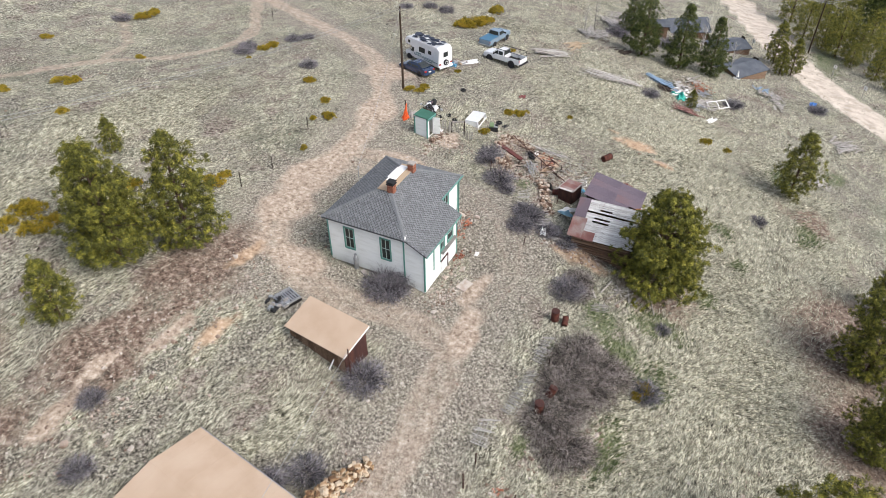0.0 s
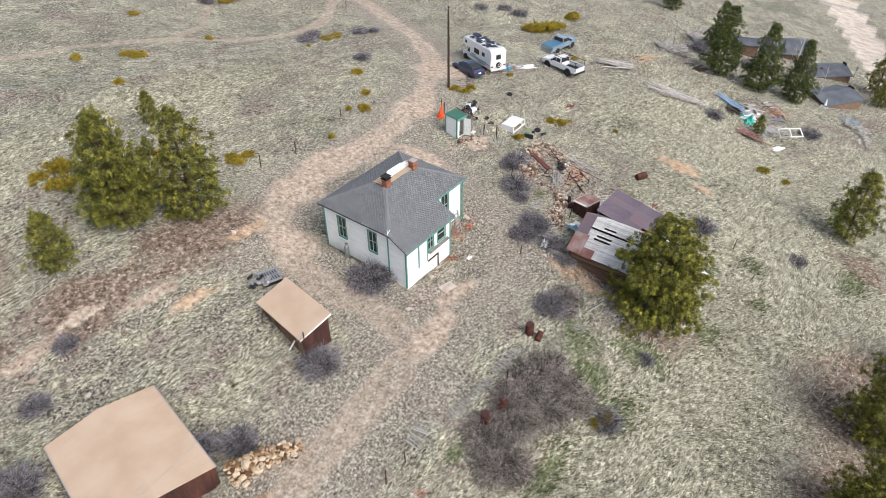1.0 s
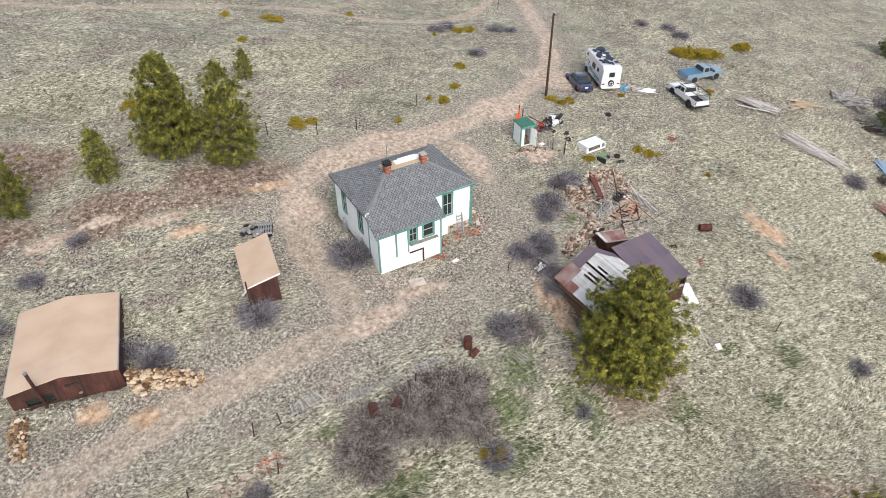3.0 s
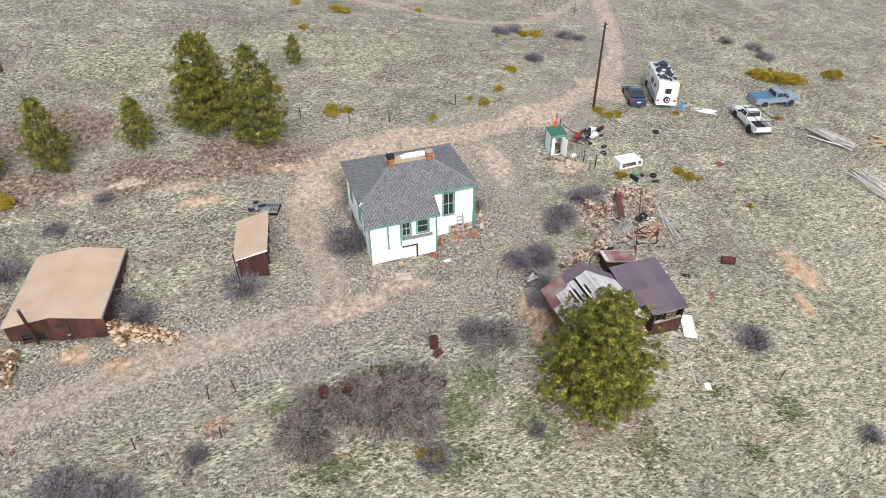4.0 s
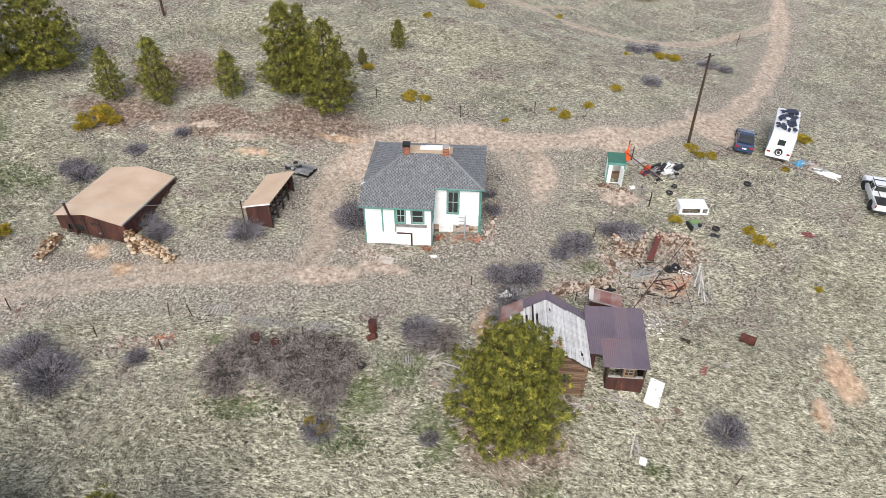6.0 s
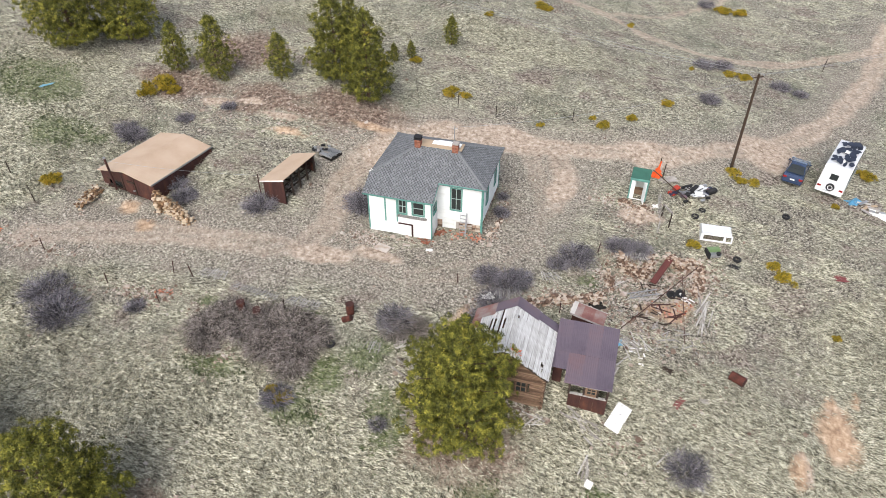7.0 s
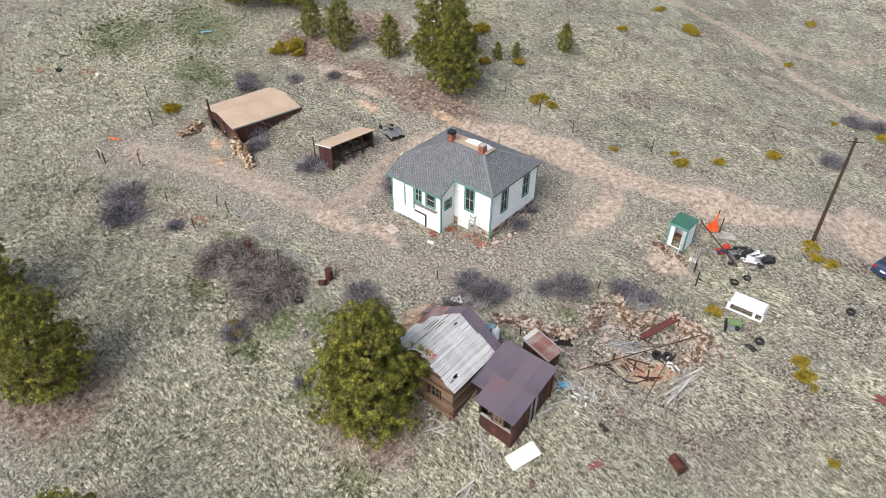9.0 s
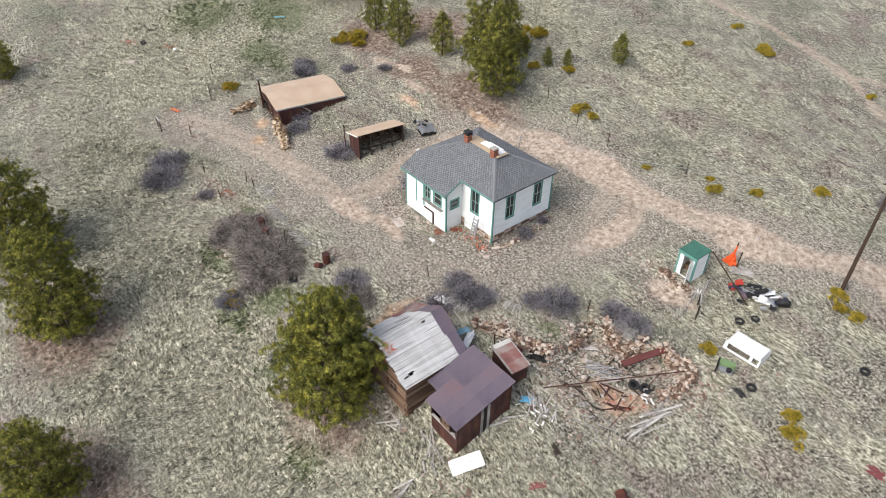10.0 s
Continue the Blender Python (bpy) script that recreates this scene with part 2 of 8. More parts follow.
CUTS = [(-19.6, -5.3, 5.0, 1.8, -9.5, 0.2, 0.45), (-21.2, 1.9, 2.7, 3.3, -9.5, 0.25, 0.5), (4.4, 4.0, 4.2, 3.8, 0, 0.3, 0.8), (2.6, -0.3, 2.6, 0.7, 0, 0.05, 0.8), (22.9, 0.6, 3.0, 2.0, 20, -1.7, 0.9)]


def at(x, y, dz=0.0, rz=0.0):
    return pose(x, y, float(height(x, y)) + dz, 0, 0, rz)


# worn tracks: centre line points and half width
TRACKS = [
    ([(52, 62), (49.3, 51.5), (45, 41.7), (41, 33), (36.2, 26.0), (31, 21.6), (24.6, 18.0), (16.8, 15.6), (10.2, 15.0), (4.5, 14.8), (1, 14.0), (-1.9, 12.3), (-3.6, 9.3), (-4.1, 5.0), (-3.4, -1.0), (-4.5, -4.2), (-10.6, -4.9), (-16.7, -5.4), (-22.7, -6.8), (-27, -8.6)], 1.5),
    ([(10.8, 14.6), (12.2, 9.9), (13.8, 6.2), (13.1, 1.9), (11.0, -1.4), (8.0, -3.7), (4.8, -4.9), (1.6, -4.9), (-1.2, -3.9), (-3.4, -1.0)], 1.3),
    ([(13.5, 14.6), (14.8, 9.8), (14.3, 6.8)], 1.3),
    ([(50.7, 55.5), (43.1, 50.2), (38, 46), (34.3, 44.0), (27.5, 42.3), (20.5, 43.4), (13.7, 48.4), (5.5, 49.5), (-12, 49.3), (-30, 56)], 0.9),
    ([(13.7, 47.5), (22, 52), (30, 62)], 0.7),
]
GRAVEL = [(185, 5), (165, -2), (142, -10), (121, -17), (107, -21.5), (95, -25.5), (85, -30), (77, -36), (67, -45), (55, -58), (45, -75)]


def line_distance(x, y, pts):
    d = np.full(np.shape(x), 1e9)
    for (ax, ay), (bx, by) in zip(pts, pts[1:]):
        ux, uy = bx - ax, by - ay
        k = np.clip(((x - ax) * ux + (y - ay) * uy) / (ux * ux + uy * uy), 0, 1)
        d = np.minimum(d, np.hypot(x - ax - k * ux, y - ay - k * uy))
    return d


def rough_noise(x, y, s, seed=0.0):
    """Cheap smooth noise, about -1 to 1."""
    a = np.sin(x / s + 1.7 * np.sin(y / s * 1.3 + seed) + seed)
    b = np.sin(y / s * 1.1 + 1.9 * np.sin(x / s * 0.9 + 2 * seed) + 3 * seed)
    c = np.sin((x + y) / s * 2.3 + 1.3 * np.sin((x - y) / s * 1.9 + seed))
    return (a + b + 0.6 * c) / 2.6


# bare patches: x, y, radii along x and y
DIRT = [(35.6, -8.3, 0.9, 2.3), (35.5, -6.4, 0.6, 0.8), (33.2, -11.2, 0.6, 1.2), (21.5, 8.3, 2.2, 1.0), (-13.5, 11.2, 2.2, 0.5), (-21, 12.4, 2.2, 0.7), (-2.4, 9.5, 2.0, 2.5), (8, 15.4, 5, 2.0), (3, 14.5, 3, 2.0), (22, 16.5, 3, 1.6), (33, 22, 3, 3), (2, -3.4, 2.0, 0.8), (-2.5, -4.3, 3, 1.3), (-17.5, 12.6, 1.6, 0.5), (14.5, 9.5, 1.4, 3.0)]
# warm ochre subsoil laid open
OCHRE = [(-11.6, 8.9, 2.4, 0.55), (-18.3, -4.9, 1.2, 0.75), (-20.8, -3.3, 1.2, 0.8), (35.7, -8.2, 1.6, 2.3), (35.4, -5.9, 0.5, 0.7), (24.0, -1.6, 1.9, 1.0), (25.4, -0.4, 0.9, 0.7), (9.9, -9.3, 1.1, 2.2), (10.3, -7.2, 0.7, 1.0), (-4.5, 12.4, 2.2, 0.5), (37.2, -5.0, 0.4, 0.8), (33.0, -11.6, 0.6, 1.4)]
NEEDLE_BEDS = [(-8.5, -27.5, 6, 4), (-7, 14.0, 6, 3.0), (-16, 14, 5, 2.0), (-26, 14.5, 6, 3), (12.2, -15.0, 4.6, 3.8), (-14, 12.2, 6, 1.2), (17, -31, 8, 6), (6, -32, 6, 5), (-23, 21, 6, 4), (36, -27, 3, 3), (11.8, -8.5, 1.0, 2.5)]
GREENS = [(-6.0, -15.4, 2.4, 0.9), (1.9, -14.1, 1.5, 1.8), (0.9, -17.0, 2.2, 1.2), (6.9, -10.4, 1.5, 0.8), (-8.4, -10.8, 1.2, 0.6), (20.4, -16.6, 0.6, 0.4), (14, -18.5, 1.4, 1.2), (21, -21, 1.5, 1.0), (7, -16, 1.6, 2.4), (32, -27, 2.5, 1.3), (4.4, -12.2, 1.6, 1.6), (-1.5, -10.0, 2.2, 0.4), (25, -19, 1.2, 1.0), (50, -30, 2.5, 1.6), (-33, 3, 3.5, 2.6), (-40, 9, 6, 4), (-46, 2, 5, 5), (-29, 3.5, 1.6, 1.0), (17.5, -0.9, 1.3, 0.7), (44, -24, 3.0, 1.6), (110, -30, 14, 3)]
# tall pale straw: x, y, radii along x and y
STRAW = [(-2, -21, 26, 8.5), (-13.6, 0.6, 4.2, 3.6), (26, -14, 16, 8), (46, -6, 13, 13), (16, 3, 2.6, 3.4), (-17, -10.5, 9, 1.4), (-30, -14, 12, 8), (-42, 0, 15, 18), (30, -24, 22, 8), (-20, -18, 8, 6), (26, 9.5, 3, 2), (-15, 30, 10, 4), (6, 33, 12, 4), (-34, 4, 9, 7)]


def patches(x, y, spots, edge):
    k = np.zeros(np.shape(x))
    for cx, cy, rx, ry in spots:
        k = np.maximum(k, smooth((1 + edge - np.hypot((x - cx) / rx, (y - cy) / ry)) / (2 * edge)))
    return k


def cover(x, y):
    """How bare, how rust-red with needles and how green the ground is, and where the gravel road runs."""
    wob = 0.5 * rough_noise(x, y, 1.3, 2.0)
    bare = patches(x + wob, y - wob, DIRT, 0.35)
    for (pts, w), worn in zip(TRACKS, (1.0, 0.6, 0.85, 0.9, 0.75)):
        d = line_distance(x, y, pts) + 0.45 * rough_noise(x, y, 2.1, 1.0)
        ruts = 1 - 0.35 * np.exp(-(d / (0.3 * w)) ** 2)
        fade = 0.72 + 0.28 * np.clip((y - 4) / 8, 0, 1) + 0.1 * rough_noise(x, y, 3.3, 4.0)
        bare = np.maximum(bare, smooth((w * 1.45 - d) / (1.2 * w)) * ruts * fade * worn)
    road = smooth((4.4 - line_distance(x, y, GRAVEL)) / 1.2)
    return np.maximum(bare, road), patches(x + 2 * wob, y + 2 * wob, NEEDLE_BEDS, 0.5), patches(x + 2 * wob, y, GREENS, 0.5), road


def zones(x, y):
    """Where subsoil shows, where tall straw stands and where the turf is trodden to grey litter."""
    wob = 0.45 * rough_noise(x, y, 0.8, 6.0)
    ochre = patches(x + wob, y + 0.6 * wob, OCHRE, 0.5)
    straw = patches(x + 4 * wob, y - 3 * wob, STRAW, 0.45) * (0.75 + 0.25 * rough_noise(x, y, 3.0, 9.0))
    d = np.full(np.shape(x), 1e9)
    for pts, w in TRACKS[:3]:
        d = np.minimum(d, line_distance(x, y, pts) - w)
    litter = smooth(1.1 - (d + 1.2 * rough_noise(x, y, 2.6, 8.0)) / 4.5)
    return ochre, np.clip(straw, 0, 1) * (1 - 0.8 * litter), litter


def steps(lo, hi, inner_lo, inner_hi, d):
    """Grid lines: even in the middle, wider and wider outside."""
    out = list(np.arange(inner_lo, inner_hi + d / 2, d))
    s, a = d, inner_hi
    while a < hi:
        s *= 1.12
        a += s
        out.append(a)
    s, a = d, inner_lo
    while a > lo:
        s *= 1.12
        a -= s
        out.insert(0, a)
    return np.array(out)


def build_ground():
    gx, gy = steps(-2600, 2600, -48, 64, 0.4), steps(-2600, 2600, -38, 48, 0.4)
    X, Y = np.meshgrid(gx, gy)
    Z = height(X, Y)
    nx, ny = len(gx), len(gy)
    idx = np.arange(nx * ny).reshape(ny, nx)
    quads = np.stack([idx[:-1, :-1], idx[:-1, 1:], idx[1:, 1:], idx[1:, :-1]], -1).reshape(-1, 4)
    me = bpy.data.meshes.new("ground")
    me.vertices.add(nx * ny)
    me.vertices.foreach_set("co", np.stack([X, Y, Z], -1).astype(np.float32).ravel())
    me.loops.add(4 * len(quads))
    me.loops.foreach_set("vertex_index", quads.astype(np.int32).ravel())
    me.polygons.add(len(quads))
    me.polygons.foreach_set("loop_start", np.arange(0, 4 * len(quads), 4, dtype=np.int32))
    me.polygons.foreach_set("loop_total", np.full(len(quads), 4, dtype=np.int32))
    me.polygons.foreach_set("use_smooth", np.ones(len(quads), dtype=bool))
    me.update()
    for name, values in zip(("bare", "rust", "green", "gravel"), cover(X, Y)):
        me.attributes.new(name, "FLOAT", "POINT").data.foreach_set("value", values.astype(np.float32).ravel())
    for name, values in zip(("ochre", "straw", "litter"), zones(X, Y)):
        me.attributes.new(name, "FLOAT", "POINT").data.foreach_set("value", values.astype(np.float32).ravel())
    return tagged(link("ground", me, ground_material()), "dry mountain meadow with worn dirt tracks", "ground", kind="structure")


def ground_material():
    m = bpy.data.materials.new("dry_meadow")
    m.use_nodes = True
    n, l = m.node_tree.nodes, m.node_tree.links
    b = n["Principled BSDF"]
    b.inputs["Roughness"].default_value = 0.95
    b.inputs["Specular IOR Level"].default_value = 0.15
    tc = n.new("ShaderNodeTexCoord")

    def noise_fac(scale, detail=5, stretch=None, rot=0.0, rough=0.6, warp=0.0):
        t = n.new("ShaderNodeTexNoise")
        t.inputs["Distortion"].default_value = warp
        t.inputs["Scale"].default_value, t.inputs["Detail"].default_value, t.inputs["Roughness"].default_value = scale, detail, rough
        if stretch:
            mp = n.new("ShaderNodeMapping")
            mp.inputs["Scale"].default_value = stretch
            mp.inputs["Rotation"].default_value = (0, 0, rot)
            l.new(tc.outputs["Object"], mp.inputs["Vector"])
            l.new(mp.outputs[0], t.inputs["Vector"])
        else:
            l.new(tc.outputs["Object"], t.inputs["Vector"])
        return t.outputs["Fac"]

    def ramp(fac, stops):
        r = n.new("ShaderNodeValToRGB")
        l.new(fac, r.inputs["Fac"])
        e = r.color_ramp.elements
        e[0].position, e[0].color = stops[0][0], (*stops[0][1], 1)
        e[1].position, e[1].color = stops[-1][0], (*stops[-1][1], 1)
        for p, c in stops[1:-1]:
            e.new(p).color = (*c, 1)
        return r.outputs[0]

    def mix(fac, a, c):
        k = n.new("ShaderNodeMix")
        k.data_type = "RGBA"
        l.new(fac, k.inputs["Factor"])
        l.new(a, k.inputs["A"])
        l.new(c, k.inputs["B"])
        return k.outputs["Result"]

    def attr(name, fac, sharp=1.6, gain=2.2, offset=-1.75):
        """The plan's cover with its edge broken up by noise."""
        a = n.new("ShaderNodeAttribute")
        a.attribute_name = name
        s = n.new("ShaderNodeMath")
        s.operation = "MULTIPLY_ADD"
        l.new(a.outputs["Fac"], s.inputs[0])
        s.inputs[1].default_value = sharp
        d = n.new("ShaderNodeMath")
        d.operation = "MULTIPLY_ADD"
        l.new(fac, d.inputs[0])
        d.inputs[1].default_value = gain
        d.inputs[2].default_value = offset
        l.new(d.outputs[0], s.inputs[2])
        s.use_clamp = True
        return s.outputs[0]

    # near-black first stops put the shade between grass tufts into the ground colour
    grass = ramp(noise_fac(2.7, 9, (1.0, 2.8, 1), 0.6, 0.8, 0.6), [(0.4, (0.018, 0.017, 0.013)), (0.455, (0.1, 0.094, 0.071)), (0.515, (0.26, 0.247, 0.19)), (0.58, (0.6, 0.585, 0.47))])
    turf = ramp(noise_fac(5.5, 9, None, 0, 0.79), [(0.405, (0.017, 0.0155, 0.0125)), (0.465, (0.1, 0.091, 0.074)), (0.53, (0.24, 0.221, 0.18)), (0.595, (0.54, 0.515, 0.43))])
    meadow = mix(ramp(noise_fac(0.16, 7), [(0.44, (0, 0, 0)), (0.56, (1, 1, 1))]), grass, turf)
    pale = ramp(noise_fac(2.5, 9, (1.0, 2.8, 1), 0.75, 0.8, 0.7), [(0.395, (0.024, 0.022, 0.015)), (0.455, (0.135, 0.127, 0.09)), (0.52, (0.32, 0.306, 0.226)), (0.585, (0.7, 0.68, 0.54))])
    meadow = mix(ramp(noise_fac(0.34, 7, (1, 1.7, 1), 0.4), [(0.5, (0, 0, 0)), (0.575, (1, 1, 1))]), meadow, pale)
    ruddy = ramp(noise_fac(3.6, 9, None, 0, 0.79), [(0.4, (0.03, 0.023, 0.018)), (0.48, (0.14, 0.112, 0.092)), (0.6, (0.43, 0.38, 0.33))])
    meadow = mix(ramp(noise_fac(0.23, 6, (1, 1.4, 1), 2.0), [(0.54, (0, 0, 0)), (0.63, (1, 1, 1))]), meadow, ruddy)
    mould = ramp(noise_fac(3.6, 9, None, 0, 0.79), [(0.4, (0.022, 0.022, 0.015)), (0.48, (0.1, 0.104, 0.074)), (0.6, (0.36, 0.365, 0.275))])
    meadow = mix(ramp(noise_fac(0.11, 6, (1.3, 1, 1), 1.0), [(0.54, (0, 0, 0)), (0.66, (0.8, 0.8, 0.8))]), meadow, mould)
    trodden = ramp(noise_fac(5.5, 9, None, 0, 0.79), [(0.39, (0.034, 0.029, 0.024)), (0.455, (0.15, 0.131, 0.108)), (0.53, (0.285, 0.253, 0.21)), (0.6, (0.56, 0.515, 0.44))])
    soil = ramp(noise_fac(2.6, 9, None, 0, 0.72), [(0.36, (0.19, 0.142, 0.104)), (0.45, (0.335, 0.262, 0.203)), (0.54, (0.45, 0.366, 0.292)), (0.64, (0.6, 0.515, 0.43))])
    subsoil = ramp(noise_fac(1.6, 9, None, 0, 0.7), [(0.36, (0.2, 0.118, 0.07)), (0.46, (0.36, 0.242, 0.156)), (0.55, (0.48, 0.35, 0.24)), (0.64, (0.6, 0.47, 0.35))])
    gravel = ramp(noise_fac(0.6, 9, None, 0, 0.62), [(0.36, (0.4, 0.34, 0.28)), (0.5, (0.52, 0.455, 0.385)), (0.64, (0.62, 0.55, 0.475))])
    needles = ramp(noise_fac(2.6, 9, None, 0, 0.77), [(0.38, (0.042, 0.028, 0.021)), (0.47, (0.138, 0.096, 0.073)), (0.54, (0.235, 0.176, 0.139)), (0.62, (0.43, 0.355, 0.295))])
    sprouts = ramp(noise_fac(4.0, 9, None, 0, 0.79), [(0.4, (0.02, 0.032, 0.01)), (0.5, (0.085, 0.115, 0.04)), (0.62, (0.33, 0.345, 0.2))])
    edge = noise_fac(1.6, 8, None, 0, 0.72)
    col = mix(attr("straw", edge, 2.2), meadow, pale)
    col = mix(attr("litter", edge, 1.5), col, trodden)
    col = mix(attr("green", edge, 1.25), col, sprouts)
    col = mix(attr("rust", edge, 1.5, 1.5, -1.3), col, needles)
    col = mix(attr("bare", edge, 1.6, 1.1, -0.98), col, soil)
    col = mix(attr("ochre", edge, 1.5, 1.8, -1.4), col, subsoil)
    col = mix(attr("gravel", edge, 1.9, 0.6, -0.6), col, gravel)
    # stones and gravel lying about
    v = n.new("ShaderNodeTexVoronoi")
    v.inputs["Scale"].default_value = 4.2
    l.new(tc.outputs["Object"], v.inputs["Vector"])
    peb = ramp(v.outputs["Distance"], [(0.07, (1, 1, 1)), (0.12, (0, 0, 0))])
    sel = n.new("ShaderNodeMath")
    sel.operation = "MULTIPLY"
    l.new(peb, sel.inputs[0])
    l.new(ramp(noise_fac(0.5, 3), [(0.5, (0, 0, 0)), (0.62, (1, 1, 1))]), sel.inputs[1])
    stones = ramp(v.outputs["Color"], [(0.2, (0.3, 0.21, 0.16)), (0.8, (0.5, 0.44, 0.38))])
    col = mix(sel.outputs[0], col, stones)
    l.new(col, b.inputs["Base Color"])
    bp = n.new("ShaderNodeBump")
    bp.inputs["Strength"].default_value, bp.inputs["Distance"].default_value = 0.75, 0.12
    l.new(noise_fac(6.0, 8, None, 0, 0.75), bp.inputs["Height"])
    l.new(bp.outputs[0], b.inputs["Normal"])
    return m


build_ground()


# ---- house ----
def wall_boards(bm, a, b, z0, z1, holes=(), top=None, row=0.13, out=0.02):
    """Lapped boards along a wall from a to b (plan points), outside to the right of a->b. holes: (u0, u1, z0, z1). top: height of the wall at u."""
    a, b = Vector((*a, 0)), Vector((*b, 0))
    length = (b - a).length
    d = (b - a) / length
    nrm = Vector((d.y, -d.x, 0))
    z = z0
    while z < z1 - 0.01:
        h = min(row, z1 - z)
        spans = [(0.0, length)]
        if top:
            us = [u for u in np.linspace(0, length, 41) if top(u) >= z + h]
            spans = [(us[0], us[-1])] if us else []
        for u0, u1, c0, c1 in holes:
            if c0 < z + h * 0.6 and c1 > z + h * 0.4:
                spans = [s for p, q in spans for s in ((p, min(q, u0)), (max(p, u1), q)) if s[1] - s[0] > 0.02]
        for p, q in spans:
            v = [bm.verts.new(a + d * u + nrm * o + Vector((0, 0, zz))) for u, o, zz in ((p, out, z), (q, out, z), (q, 0.004, z + h), (p, 0.004, z + h), (p, 0, z), (q, 0, z))]
            bm.faces.new(v[:4])
            bm.faces.new((v[4], v[5], v[1], v[0]))
        z += h


def wall_core(bm, a, b, z0, z1, holes=(), thick=0.14, top=None):
    """The wall behind the boards, with real openings."""
    a, b = Vector((*a, 0)), Vector((*b, 0))
    length = (b - a).length
    d = (b - a) / length
    nrm = Vector((d.y, -d.x, 0))
    us = sorted({0.0, length, *[h[0] for h in holes], *[h[1] for h in holes]})
    zs = sorted({z0, z1, *[h[2] for h in holes], *[h[3] for h in holes]})
    for p, q in zip(us, us[1:]):
        for r, s in zip(zs, zs[1:]):
            if any(h[0] <= p and q <= h[1] and h[2] <= r and s <= h[3] for h in holes):
                continue
            prism(bm, [a + d * p + Vector((0, 0, r)), a + d * q + Vector((0, 0, r)), a + d * q + Vector((0, 0, s)), a + d * p + Vector((0, 0, s))], -nrm * thick)
    if top:
        pts = [a + Vector((0, 0, z1)), a + d * length + Vector((0, 0, z1))]
        pts += [a + d * u + Vector((0, 0, top(u))) for u in (length, 0) if top(u) > z1 + 0.02]
        if len(pts) > 2:
            prism(bm, pts, -nrm * thick)


def sash_window(parent, a, b, u, z0, z1, w, bars=True, name="window", frame_paint=None):
    """A green-framed sash window in the wall a->b, centred at u."""
    a, b = Vector((*a, 0)), Vector((*b, 0))
    d = (b - a).normalized()
    ang = math.degrees(math.atan2(d.y, d.x))
    e = new(name)
    e.parent = parent
    p = a + d * u
    e.matrix_local = pose(p.x, p.y, z0, 0, 0, ang)
    h, k = z1 - z0, w / 2
    bm = bmesh.new()
    t = 0.1
    box(bm, -k, -0.045, 0, -k + t, 0.1, h)
    box(bm, k - t, -0.045, 0, k, 0.1, h)
    box(bm, -k + t, -0.05, h - t, k - t, 0.1, h)
    box(bm, -k + t, -0.07, 0, k - t, 0.1, t * 0.8)
    part("window_frame", bm, frame_paint or GREEN, e, "bare weathered window frame" if frame_paint else "green-painted window frame")
    bm = bmesh.new()
    zm, s = h * 0.5, 0.05
    for z, y in ((t * 0.8, 0.02), (zm, 0.0)):
        box(bm, -k + t, y, z, k - t, y + 0.03, z + s)
    box(bm, -k + t, 0.0, h - t - s, k - t, 0.03, h - t)
    box(bm, -k + t, 0.0, t, -k + t + s, 0.03, h - t)
    box(bm, k - t - s, 0.0, t, k - t, 0.03, h - t)
    if bars:
        box(bm, -0.025, 0.003, t, 0.025, 0.028, h - t)
    part("sash", bm, frame_paint or SASH, e, "pale sash bars")
    for z, q in ((t * 0.8 + s, zm), (zm + s, h - t - s)):
        bm = bmesh.new()
        box(bm, -k + t + s, 0.035, z, k - t - s, 0.045, q)
        part("pane", bm, GLASS, e)
    # near-black sheet behind the glass stands in for the unlit room
    bm = bmesh.new()
    box(bm, -k + 0.02, 0.16, 0.02, k - 0.02, 0.18, h - 0.02)
    part("blind", bm, DARK, e)
    return e


def shingle_plane(verts, faces, o, ud, vd, inside, length, rise, rng):
    """Rows of tabs on a roof plane: o the eave corner, ud along the eave, vd up the slope."""
    n = ud.cross(vd).normalized()
    if n.z < 0:
        n = -n
    row, tab = 0.15, 0.27
    j = 0
    v = 0.0
    while v < rise:
        off = (j % 2) * tab / 2 + 0.04 * rng.random()
        u = -off
        while u < length:
            w = tab * rng.choice((0.6, 0.66, 0.72, 0.8))
            if inside(u + w / 2, v + row / 2):
                k = len(verts)
                lift = 0.014 + 0.006 * rng.random()
                for uu, vv, hh in ((u, v, lift), (u + w, v, lift), (u + w, v + row * 1.02, 0.003), (u, v + row * 1.02, 0.003), (u, v, 0.0), (u + w, v, 0.0)):
                    verts.append(o + ud * uu + vd * vv + n * hh)
                faces.append((k, k + 1, k + 2, k + 3))
                faces.append((k + 4, k + 5, k + 1, k))
            u += tab
        v += row
        j += 1


